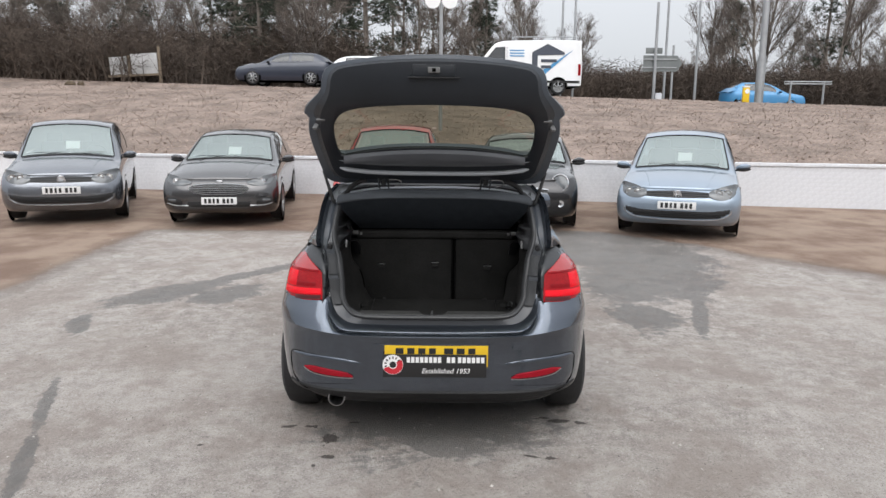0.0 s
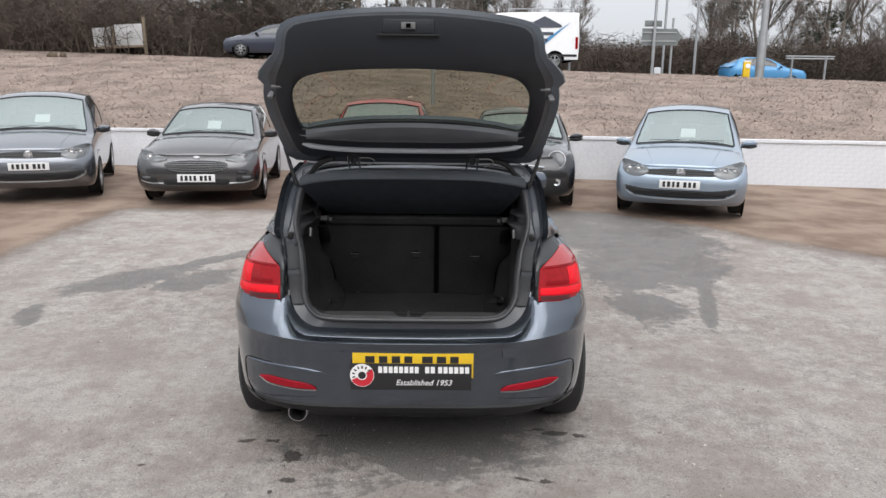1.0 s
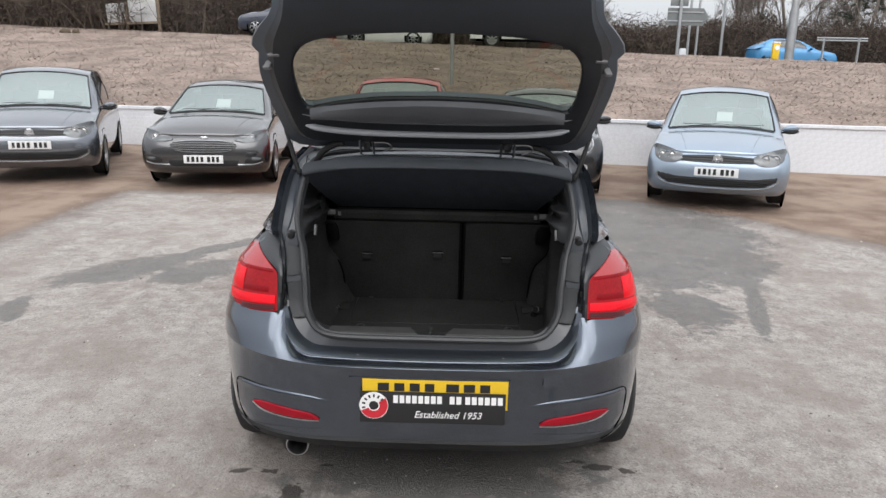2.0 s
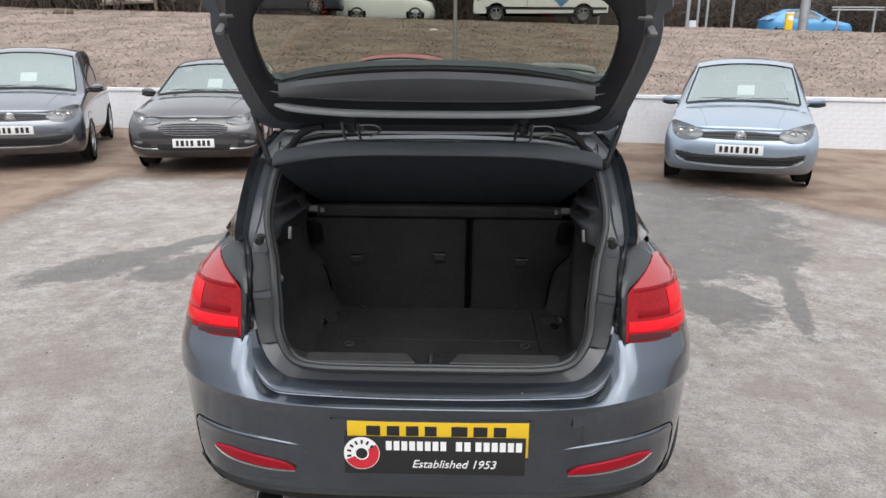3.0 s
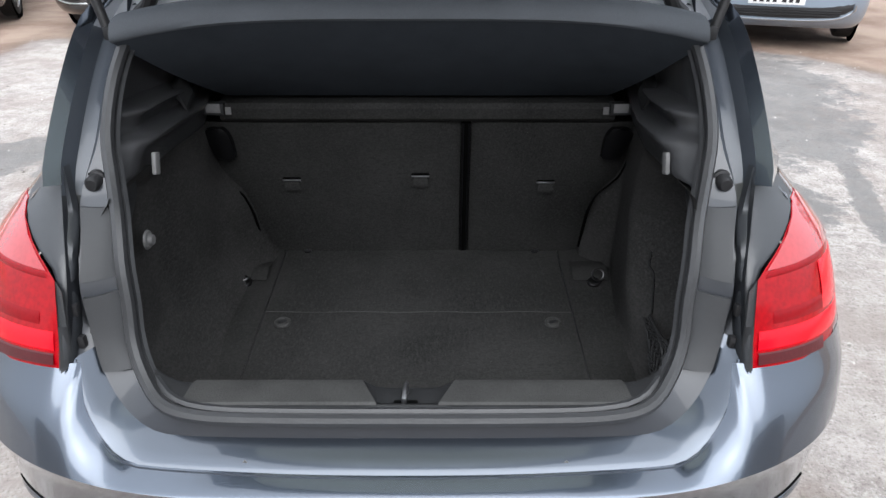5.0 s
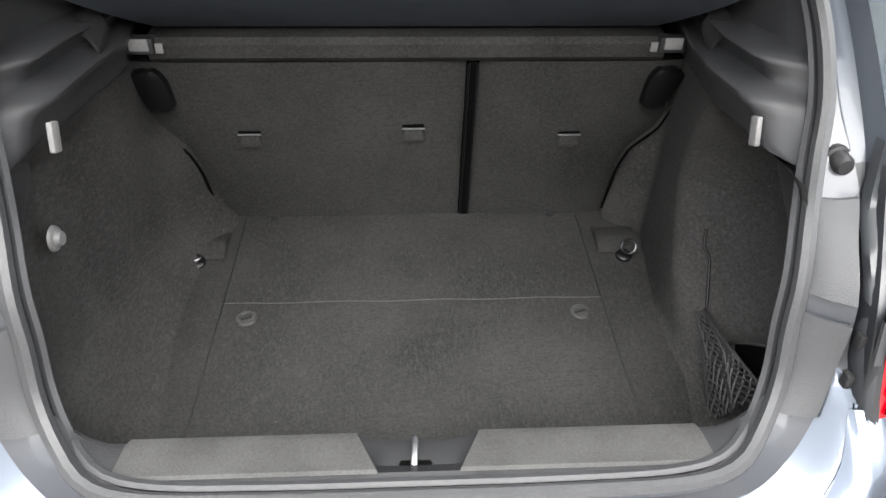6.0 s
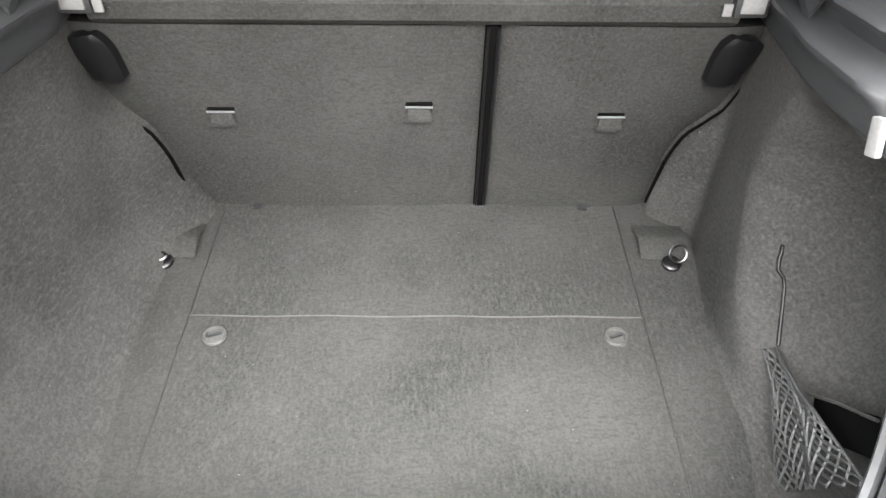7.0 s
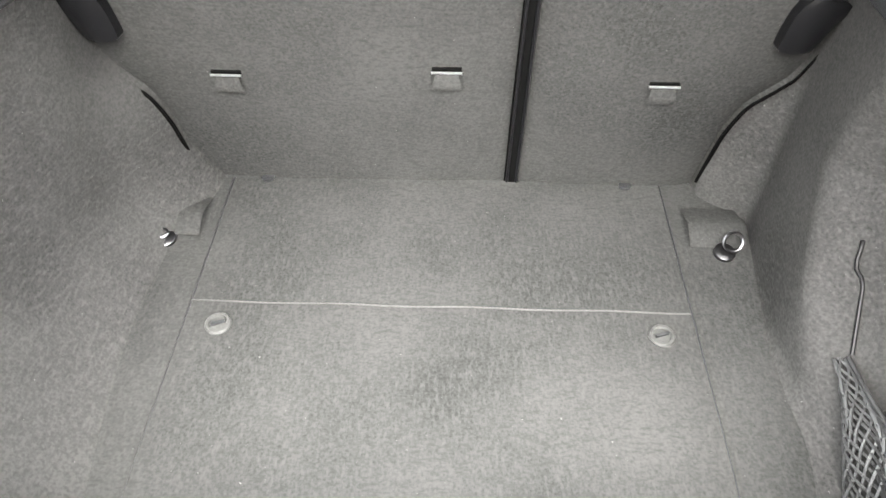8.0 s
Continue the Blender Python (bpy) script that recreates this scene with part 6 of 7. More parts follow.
def trapezoid_face(car, shape, front):
    """Front with a wide six-sided chrome-barred grille and tall swept lamps."""
    z = 0.640
    shape("grille", [(-0.44, z - 0.035), (-0.36, z + 0.002), (-0.2, z + 0.018), (0, z + 0.022), (0.2, z + 0.018), (0.36, z + 0.002), (0.44, z - 0.035)], [(-0.44, z - 0.05), (-0.35, z - 0.125), (-0.2, z - 0.143), (0, z - 0.146), (0.2, z - 0.143), (0.35, z - 0.125), (0.44, z - 0.05)], (0.0, 0.004, 0.002, 0.002, 0.004, 0.0), GRILLE)
    for k in np.linspace(0.04, 0.97, 6):
        wd = 0.37 + 0.07 * math.sin(math.pi * k)
        zz = z + 0.018 - 0.158 * k
        zs = z - 0.004 - 0.112 * k
        shape("grille_bar", [(-wd, zs + 0.007), (-0.2, zz + 0.007), (0.2, zz + 0.007), (wd, zs + 0.007)], [(-wd, zs - 0.006), (-0.2, zz - 0.007), (0.2, zz - 0.007), (wd, zs - 0.006)], (0.003, 0.014, 0.003), ALLOY, "", False, None, 12)
    lamps = shape("headlamp", [(0.40, z + 0.045), (0.52, z + 0.09), (0.66, z + 0.135), (0.77, z + 0.155), (0.82, z + 0.15)], [(0.42, z + 0.012), (0.52, z - 0.015), (0.66, z - 0.01), (0.77, z + 0.04), (0.82, z + 0.13)], (0.0, 0.010, 0.014, 0.014, 0.010, 0.0), LAMP_GLASS, "long swept headlamp", True)
    for lamp, s in zip(lamps, (-1, 1)):
        lathe("lamp_bowl", [(0.05, 0), (0.048, 0.004), (0.03, -0.004), (0, 0.004)], Matrix.Translation(front(0.64, z + 0.05, 0.016) * (s, 1, 1)) @ Euler((radians(90), 0, radians(-18 * s))).to_matrix().to_4x4(), CHROME, lamp, "", 18)
    lathe("badge", [(0.05, 0), (0.05, 0.008), (0.04, 0.012), (0, 0.012)], Matrix.Translation(front(0, z + 0.05, 0.008)) @ Euler((radians(75), 0, 0)).to_matrix().to_4x4() @ Matrix.Diagonal((1.0, 0.42, 1, 1)), STEEL, car, "oval badge", 24)
    w = 0.37
    shape("lower_intake", [(-0.48, w + 0.03), (0, w + 0.035), (0.48, w + 0.03)], [(-0.42, w - 0.075), (0, w - 0.08), (0.42, w - 0.075)], (-0.002, 0.004, 0.004, -0.002), GRILLE, "black lower intake")
    shape("fog_recess", [(0.56, w + 0.05), (0.66, w + 0.085), (0.78, w + 0.09)], [(0.54, w - 0.02), (0.66, w - 0.03), (0.78, w + 0.0)], (-0.002, 0.004, 0.004, -0.002), GRILLE, "", True)
    shape("fog_lamp", [(0.64, w + 0.06), (0.70, w + 0.066), (0.755, w + 0.06)], [(0.64, w + 0.015), (0.70, w + 0.01), (0.755, w + 0.02)], (0.0, 0.008, 0.008, 0.0), LAMP_GLASS, "", True)
    shape("chrome_lip", [(0.46, w - 0.03), (0.55, w - 0.032), (0.66, w - 0.028), (0.78, w + 0.0)], [(0.45, w - 0.05), (0.55, w - 0.046), (0.66, w - 0.042), (0.78, w - 0.012)], (0.002, 0.012, 0.002), ALLOY, "", True)


def round_face(car, shape, front):
    """Front of a small car with big round lamps and a chrome-ringed grille."""
    for s in (-1, 1):
        lp = lathe("headlamp", [(0.125, -0.02), (0.128, 0.01), (0.115, 0.018), (0.11, 0.010), (0.06, 0.02), (0.0, 0.022)], Matrix.Translation(front(0.58 * s, 0.72, 0.0)) @ Euler((radians(72), 0, radians(-16 * s))).to_matrix().to_4x4(), LAMP_GLASS, car, "big round headlamp", 30)
        lathe("lamp_ring", [(0.118, 0.012), (0.130, 0.02), (0.138, 0.012), (0.136, -0.01)], Matrix.Translation(front(0.58 * s, 0.72, 0.0)) @ Euler((radians(72), 0, radians(-16 * s))).to_matrix().to_4x4(), CHROME, lp, "", 30)
        lathe("fog_lamp", [(0.05, -0.01), (0.05, 0.012), (0.035, 0.006), (0, 0.008)], Matrix.Translation(front(0.60 * s, 0.42, 0.0)) @ Euler((radians(88), 0, radians(-14 * s))).to_matrix().to_4x4(), CHROME, car, "round fog lamp", 20)
    shape("grille", [(-0.40, 0.62), (0, 0.645), (0.40, 0.62)], [(-0.36, 0.48), (0, 0.46), (0.36, 0.48)], (0.0, 0.006, 0.006, 0.0), GRILLE)
    for k in (0.2, 0.45, 0.7):
        shape("grille_bar", [(-0.36, 0.615 - 0.15 * k), (0.36, 0.615 - 0.15 * k)], [(-0.36, 0.605 - 0.15 * k), (0.36, 0.605 - 0.15 * k)], (0.004, 0.014, 0.004), CHROME)
    shape("grille_ring", [(-0.41, 0.635), (0, 0.665), (0.41, 0.635)], [(-0.41, 0.615), (0, 0.645), (0.41, 0.615)], (0.002, 0.018, 0.002), CHROME)
    shape("lower_intake", [(-0.42, 0.40), (0.42, 0.40)], [(-0.40, 0.30), (0.40, 0.30)], (-0.002, 0.004, -0.002), GRILLE)


def plain_face(car, shape, front):
    shape("grille", [(-0.4, 0.66), (0, 0.67), (0.4, 0.66)], [(-0.36, 0.58), (0, 0.57), (0.36, 0.58)], (0, 0.006, 0.006, 0), GRILLE)
    shape("headlamp", [(0.44, 0.68), (0.62, 0.76), (0.78, 0.80)], [(0.44, 0.61), (0.62, 0.62), (0.78, 0.72)], (0, 0.012, 0.012, 0), LAMP_GLASS, "", True)
    shape("lower_intake", [(-0.5, 0.42), (0, 0.43), (0.5, 0.42)], [(-0.5, 0.33), (0, 0.32), (0.5, 0.33)], (0, 0.004, 0.004, 0), GRILLE)


def family(hw, h, belt_z, bonnet_z, cowl_y, roof_y, length, roof_w):
    """Stations of a family hatchback."""
    return [(0.13, hw * 0.80, bonnet_z - 0.06, hw * 0.62, bonnet_z - 0.035, bonnet_z - 0.02), (0.36, hw * 0.87, bonnet_z + 0.005, hw * 0.66, bonnet_z + 0.045, bonnet_z + 0.07),
            (0.75, hw * 0.915, belt_z - 0.10, hw * 0.74, belt_z - 0.035, belt_z + 0.005), (cowl_y, hw * 0.93, belt_z - 0.05, hw * 0.84, belt_z + 0.0, belt_z + 0.05),
            (roof_y, hw * 0.94, belt_z, roof_w, h - 0.125, h - 0.062), (roof_y + 0.75, hw * 0.95, belt_z + 0.02, roof_w + 0.01, h - 0.06, h), (length - 0.85, hw * 0.94, belt_z + 0.05, roof_w - 0.01, h - 0.10, h - 0.04),
            (length - 0.30, hw * 0.89, belt_z + 0.05, roof_w - 0.02, h - 0.36, h - 0.30), (length - 0.06, hw * 0.80, belt_z - 0.02, hw * 0.7, belt_z + 0.0, belt_z + 0.02)]


def stand(x, y, turn):
    return pose(x, y, yard_z(y + 1.2), math.degrees(0.027), 0, turn)


make_car("hatchback_car", "pale blue hatchback parked against the white wall", stand(3.37, 6.42, -20.5), family(0.86, 1.48, 0.91, 0.755, 1.12, 1.95, 4.15, 0.62), BLUE_PAINT, 0.86, 4.15, hatch_face(0.675, 0.405), card=True, plate_z=0.485)
make_car("tall_hatchback_car", "tall grey hatchback parked on the brown gravel", stand(-5.82, 7.25, 21), family(0.855, 1.56, 0.96, 0.80, 1.05, 1.80, 4.20, 0.63), SILVER_GREY, 0.855, 4.20, hatch_face(0.725, 0.43), card=True, plate_z=0.53)
make_car("hatchback_car", "dark grey-brown hatchback with a chrome-barred grille", stand(-3.36, 7.12, 8), family(0.87, 1.415, 0.92, 0.765, 1.10, 2.0, 4.30, 0.61), BROWN_GREY, 0.87, 4.30, trapezoid_face, card=True, plate_z=0.405)
make_car("hatchback_car", "red hatchback parked behind the open tailgate", stand(-0.80, 7.0, 0), family(0.86, 1.52, 0.95, 0.78, 1.05, 1.85, 3.95, 0.61), RED_PAINT, 0.86, 3.95, plain_face, plate_z=0.52)
make_car("small_car", "charcoal small car with big round headlamps", stand(1.22, 7.05, -8), family(0.863, 1.40, 0.93, 0.80, 1.15, 1.72, 3.82, 0.62), CHARCOAL, 0.863, 3.82, round_face, plate_z=0.36)


# ---- wall ----
wall = thing("wall_north", pose(0, 0, 0), "low white-painted brick wall with a coping", "wall", kind="structure")
w_ang = math.degrees(math.atan2(wall_dir[1], wall_dir[0]))
w_len = float(np.linalg.norm(WALL_B - WALL_A))
wc = (WALL_A + WALL_B) / 2 + wall_out * WALL_T / 2
block("wall_core", (w_len, WALL_T - 0.03, WALL_TOP - 0.06), (wc[0], wc[1], (WALL_TOP - 0.06) / 2 - 0.005), WHITE_PAINT, wall, "", 0, (0, 0, w_ang))


# ---- trees ----
BARK = mat("grey-brown bark", (0.11, 0.092, 0.078), 0.95, 0, 0.3, 3, 25, 0.8, tint=(0.17, 0.145, 0.125))
TWIG = mat("bare winter twigs", (0.105, 0.084, 0.072), 0.95, 0, 0.3, 1, 8, 0.0, tint=(0.17, 0.14, 0.122))
NEEDLE = mat("dark pine needles", (0.022, 0.030, 0.020), 0.8, 0, 0.4, 1.2, 9, 0.0, tint=(0.045, 0.055, 0.036))
BRUSH = mat("brown winter scrub", (0.050, 0.036, 0.028), 0.95, 0, 0.3, 0.8, 6, 0.0, tint=(0.085, 0.064, 0.050))


def blades(starts, ends, widths, rnd):
    """Thin tapering slivers as triangles."""
    v, f = [], []
    for a, b, w in zip(starts, ends, widths):
        d = np.array(b) - np.array(a)
        sd = np.cross(d, (rnd.uniform(-1, 1), rnd.uniform(-1, 1), rnd.uniform(-1, 1)))
        sd = sd / (np.linalg.norm(sd) + 1e-9) * w
        k = len(v)
        v += [a - sd, a + sd, b]
        f.append((k, k + 1, k + 2))
    return v, f


def bare_tree(seed, h, spread=0.5, lean=0.0):
    """Verts and faces of trunk with limbs, and of the twigs."""
    rnd = random.Random(seed)
    tv, tf, starts, ends, widths = [], [], [], [], []

    def grow(p, d, length, r, level):
        n = 4
        pts, q, dd = [p], p, d
        for i in range(n):
            dd = dd + np.array((rnd.gauss(0, 0.13), rnd.gauss(0, 0.13), 0.06 + rnd.gauss(0, 0.06)))
            dd /= np.linalg.norm(dd)
            q = q + dd * length / n
            pts.append(q)
        v, f = tube_data(pts, np.linspace(r, r * 0.5, n + 1), 6 if level == 0 else 3, False)
        k = len(tv)
        tv.extend(v)
        tf.extend(tuple(i + k for i in t) for t in f)
        if level >= 3:
            for _ in range(7):
                a = pts[rnd.randint(1, n)]
                e = a + (dd * 0.7 + np.array((rnd.gauss(0, 0.5), rnd.gauss(0, 0.5), rnd.gauss(0.25, 0.4)))) * length * rnd.uniform(0.35, 0.8)
                starts.append(a), ends.append(e), widths.append(0.012)
                for _ in range(3):
                    b = a + (e - a) * rnd.uniform(0.3, 0.9)
                    starts.append(b), widths.append(0.009)
                    ends.append(b + (e - a) * 0.3 + np.array((rnd.gauss(0, 0.22), rnd.gauss(0, 0.22), rnd.gauss(0.08, 0.2))))
            return
        kids = (9, 6, 4)[level]
        for i in range(kids):
            t = rnd.uniform(0.3 if level == 0 else 0.2, 1.0)
            a = pts[min(n, int(t * n))] * 1.0
            az = rnd.uniform(0, 2 * math.pi)
            nd = dd * 0.75 + np.array((math.cos(az), math.sin(az), 0.25)) * spread * rnd.uniform(0.7, 1.4)
            nd /= np.linalg.norm(nd)
            grow(a, nd, length * rnd.uniform(0.42, 0.62) * (1.15 - 0.45 * t), r * 0.42, level + 1)
    grow(np.zeros(3), np.array((lean, 0, 1.0)), h * 0.75, h * 0.0105, 0)
    return (tv, tf), blades(starts, ends, widths, rnd)


def pine_tree(seed, h):
    rnd = random.Random(seed)
    tv, tf = tube_data([(0, 0, 0), (0.1, 0, h * 0.5), (0, 0.1, h)], [h * 0.016, h * 0.012, 0.02], 7)
    tv, tf = list(tv), list(tf)
    starts, ends, widths = [], [], []
    for k in range(46):
        z = h * rnd.uniform(0.22, 1.0)
        reach = (0.24 * h) * (1.15 - z / h) ** 0.7 * rnd.uniform(0.5, 1.1)
        az = rnd.uniform(0, 2 * math.pi)
        tip = np.array((math.cos(az) * reach, math.sin(az) * reach, z + reach * rnd.uniform(-0.15, 0.25)))
        v, f = tube_data([(0, 0, z - 0.1), tip], [0.05, 0.012], 3, False)
        n = len(tv)
        tv += v
        tf += [tuple(i + n for i in q) for q in f]
        for j in range(8):
            c = np.array((0, 0, z)) + (tip - (0, 0, z)) * rnd.uniform(0.3, 1.05) + np.array([rnd.gauss(0, 0.22) for _ in range(3)])
            for _ in range(13):
                d = np.array([rnd.gauss(0, 1) for _ in range(3)])
                d[2] = d[2] * 0.6 + 0.25
                starts.append(c), ends.append(c + d / np.linalg.norm(d) * rnd.uniform(0.22, 0.5)), widths.append(0.03)
    return (tv, tf), blades(starts, ends, widths, rnd)


def scrub(seed, n, size):
    rnd = random.Random(seed)
    starts, ends, widths = [], [], []
    for _ in range(n):
        a = np.array((rnd.gauss(0, 0.42) * size, rnd.gauss(0, 0.3) * size, 0))
        e = a + np.array((rnd.gauss(0, 0.22), rnd.gauss(0, 0.22), rnd.uniform(0.35, 1.0))) * size
        starts.append(a), ends.append(e), widths.append(0.008)
        for _ in range(7):
            b = a + (e - a) * rnd.uniform(0.15, 0.95)
            starts.append(b), ends.append(b + np.array((rnd.gauss(0, 0.15), rnd.gauss(0, 0.15), rnd.uniform(-0.05, 0.22))) * size), widths.append(0.0055)
    return blades(starts, ends, widths, rnd)


def plant(name, data, crown_mat, label, category, crown_name="crown"):
    (tv, tf), (cv, cf) = data
    ob = thing(name, pose(0, -500, -50), label, category, "trees beyond the road")
    mesh_ob("trunk", tv, tf, BARK, ob)
    mesh_ob(crown_name, cv, cf, crown_mat, ob, smooth=False)
    return ob


rt = random.Random(11)
kinds = [plant("bare_tree", bare_tree(3, 11, 0.55), TWIG, "leafless winter tree with fine brown twigs", "tree"), plant("bare_tree", bare_tree(8, 9, 0.75), TWIG, "leafless winter tree with fine brown twigs", "tree"),
         plant("birch_tree", bare_tree(21, 13, 0.38), TWIG, "slender leafless tree with upright limbs", "tree"), plant("pine_tree", pine_tree(5, 11), NEEDLE, "dark green pine with ragged branches", "tree"), plant("pine_tree", pine_tree(6, 8), NEEDLE, "dark green pine with ragged branches", "tree")]


spots = []
for k in range(120):
    row = k % 3
    x = -52 + 104 * ((k // 3) + rt.random()) / 40
    y = crest_line(x) + (13, 22, 36)[row] + rt.uniform(-3, 4)
    b = math.degrees(math.atan2(x, y + 3))
    if b < -3:
        pick, size = rt.choices(range(5), (3, 3, 2, 4, 2))[0], rt.uniform(0.75, 1.1)
    elif b < 4:
        pick, size = rt.choices(range(5), (1, 1, 1, 4, 3))[0], rt.uniform(0.7, 0.95)
    elif b < 11:
        pick, size = rt.choices(range(5), (3, 2, 5, 1, 0))[0], rt.uniform(0.62, 0.9)
        if row < 1:
            continue
    elif b < 19:
        pick, size = rt.choices(range(5), (3, 3, 3, 1, 1))[0], rt.uniform(0.35, 0.55)
        if row < 2:
            continue
    else:
        pick, size = rt.choices(range(5), (4, 4, 3, 1, 0))[0], rt.uniform(0.6, 0.95)
    spots.append((kinds[pick], x, y, size))
for i, (kd, x, y, size) in enumerate(spots):
    m = pose(x, y, base_z(x, y), 0, 0, rt.uniform(0, 360)) @ Matrix.Diagonal((size, size, size * rt.uniform(0.9, 1.15), 1))
    copy_thing(kd, m).matrix_basis = m
for kd in kinds:
    for o in (*kd.children_recursive, kd):
        bpy.data.objects.remove(o)
bush_v, bush_f = [], []
shapes = [scrub(40 + i, 170, 1.0) for i in range(3)]
for k in range(760):
    x = -52 + 104 * rt.random() if k < 500 else rt.uniform(9, 52) if k < 640 else rt.uniform(-52, -6)
    y = crest_line(x) + rt.choice((11, 15, 20, 28)) + rt.uniform(-1, 1.5)
    b = math.degrees(math.atan2(x, y + 3))
    sc = rt.uniform(2.2, 4.0) if b < 3 else rt.uniform(1.6, 2.6) if b < 18 else rt.uniform(2.0, 3.2)
    if k >= 500:
        y, sc = crest_line(x) + rt.uniform(11, 17), rt.uniform(2.4, 3.2) if x > 0 else rt.uniform(3.0, 5.0)
    elif k >= 330:
        y, sc = crest_line(x) + rt.uniform(33, 40), rt.uniform(3.6, 4.8)
    elif x < -13.5 and rt.random() < 0.6:
        y = crest_line(x) + rt.uniform(0.6, 3.5)
        sc = rt.uniform(1.8, 3.2)
    v, f = shapes[k % 3]
    c, s = math.cos(k), math.sin(k)
    n = len(bush_v)
    vv = np.array(v) @ np.array(((c, s, 0), (-s, c, 0), (0, 0, 1))) * sc + (x, y, base_z(x, y))
    bush_v += list(vv)
    bush_f += [tuple(i + n for i in q) for q in f]
tagged(mesh_ob("scrub", bush_v, bush_f, BRUSH, smooth=False), "tangled brown leafless scrub along the road", "scrub", kind="stuff")

# dry grass tufts on the bank
rg2 = np.random.RandomState(3)
n_blades = 80000
ux, ud = rg2.uniform(-26, 26, n_blades), rg2.rand(n_blades) ** 1.2
uy = np.array([wall_line(x) + 0.2 + (crest_line(x) - wall_line(x) - 0.2) * d for x, d in zip(ux, ud)])
uz = np.array([land(x, y) for x, y in zip(ux, uy)])
hgt = rg2.uniform(0.015, 0.05, n_blades)
lean = rg2.normal(0, 0.08, (n_blades, 2))
ang = rg2.uniform(0, math.pi, n_blades)
w = rg2.uniform(0.012, 0.026, n_blades)
root = np.stack([ux, uy, uz - 0.01], 1)
side = np.stack([np.cos(ang) * w, np.sin(ang) * w, np.zeros(n_blades)], 1)
tip = root + np.stack([lean[:, 0], lean[:, 1], hgt], 1)
gv = np.stack([root - side, root + side, tip], 1).reshape(-1, 3)
STRAW = mat("straw blades", (0.29, 0.228, 0.19), 0.95, 0, 0.35, 0.8, 5, 0.0, tint=(0.42, 0.335, 0.285))
tagged(mesh_ob("dry_grass", gv, [(3 * i, 3 * i + 1, 3 * i + 2) for i in range(n_blades)], STRAW, smooth=False), "short dry straw-coloured grass on the bank", "grass", kind="stuff")


# ---- along the road ----
def post(name, x, y, h, r, label, category, material=None, lean=0.0, group=""):
    z = land(x, y) if y < crest_line(x) + 0.5 else base_z(x, y)
    ob = thing(name, pose(x, y, z - 0.05), label, category, group)
    tube("pole", [(0, 0, 0), (lean * h * 0.5, 0, h * 0.5), (lean * h, 0, h)], [r, r * 0.95, r * 0.8], material or GALV, ob, "", 12)
    return ob


def lamp_arm(ob, h, reach):
    tube("arm", curve_points([(0, 0, h), (reach * 0.4, 0, h + 0.25), (reach, 0, h + 0.3)], 8), 0.03, GALV, ob, "", 8)
    block("lantern", (0.55, 0.18, 0.10), (reach + 0.2, 0, h + 0.3), GALV, ob, "", 0.03)


p0 = post("street_lamp", 14.3, 28.4, 7.2, 0.15, "thick grey steel street lamp column", "street lamp")
tube("base_sleeve", [(0, 0, 0), (0, 0, 2.3)], 0.185, GALV, p0, "", 14)
lamp_arm(p0, 7.2, -0.9)
lamp_arm(post("street_lamp", 12.03, 30.2, 7.5, 0.06, "slim grey street lamp column", "street lamp", group="slim lamp columns"), 7.5, -0.8)
lamp_arm(post("street_lamp", 10.96, 31.5, 6.8, 0.06, "slim grey street lamp column", "street lamp", group="slim lamp columns"), 6.8, -0.8)
for x in (5.75, 6.35):
    post("street_lamp", x, 31, 6.5, 0.055, "slim grey street lamp column", "street lamp", group="slim lamp columns")
SIGN_GREY = mat("weathered grey sign back", (0.17, 0.185, 0.185), 0.6, 0.3, 0.15, 2, 30, 0.05)
sign = post("road_sign", 9.5, 28.3, 4.4, 0.07, "grey back of a direction sign on two posts", "road sign")
tube("post", [(0.85, 0.2, 0), (0.85, 0.2, 2.6)], 0.05, GALV, sign, "", 10)
block("small_plate", (0.75, 0.03, 0.26), (-0.05, 0.1, 2.35), SIGN_GREY, sign, "", 0.01)
rows = [[(-0.5, 0.12, z), (1.0, 0.12, z), (1.25 - abs(z - 1.80) * 0.7, 0.12, z)] for z in np.linspace(1.45, 2.15, 5)]
slab("arrow_board", rows, (0, 0.03, 0), SIGN_GREY, sign, "arrow-ended sign board")
for z in (1.62, 1.98):
    block("board_rail", (1.5, 0.03, 0.05), (0.25, 0.105, z), GALV, sign, "", 0.006)
fr = post("sign_frame", 15.8, 28.6, 1.25, 0.045, "low grey tube frame beside the road", "sign frame")
tube("post", [(1.5, 0, 0), (1.5, 0, 1.27)], 0.045, GALV, fr, "", 10)
for z in (1.17, 1.27):
    tube("crossbar", [(-0.3, 0, z), (1.85, 0, z)], 0.03, GALV, fr, "", 8)
YELLOW = mat("yellow plastic", (0.75, 0.48, 0.01), 0.45, 0, 0.08, 5, 40, 0.05)
bol = thing("traffic_bollard", pose(13.62, 28.2, land(13.62, 26) + 0.25), "yellow traffic bollard with a round sign", "bollard")
bol.matrix_world = pose(13.62, 28.2, top_z(13.62) - 0.06)
block("shell", (0.30, 0.16, 0.85), (0, 0, 0.43), YELLOW, bol, "", 0.05)
lathe("roundel", [(0.105, 0.0), (0.10, 0.01), (0, 0.01)], Matrix.Translation((0.02, -0.085, 0.68)) @ Euler((radians(90), 0, 0)).to_matrix().to_4x4(), WHITE_PRINT, bol, "", 20)
block("band", (0.31, 0.17, 0.06), (0, 0, 0.88), WHITE_PRINT, bol, "", 0.02)
wp = thing("marker_post", pose(9.95, 29.0, top_z(9.95) - 0.05), "short white marker post", "marker post")
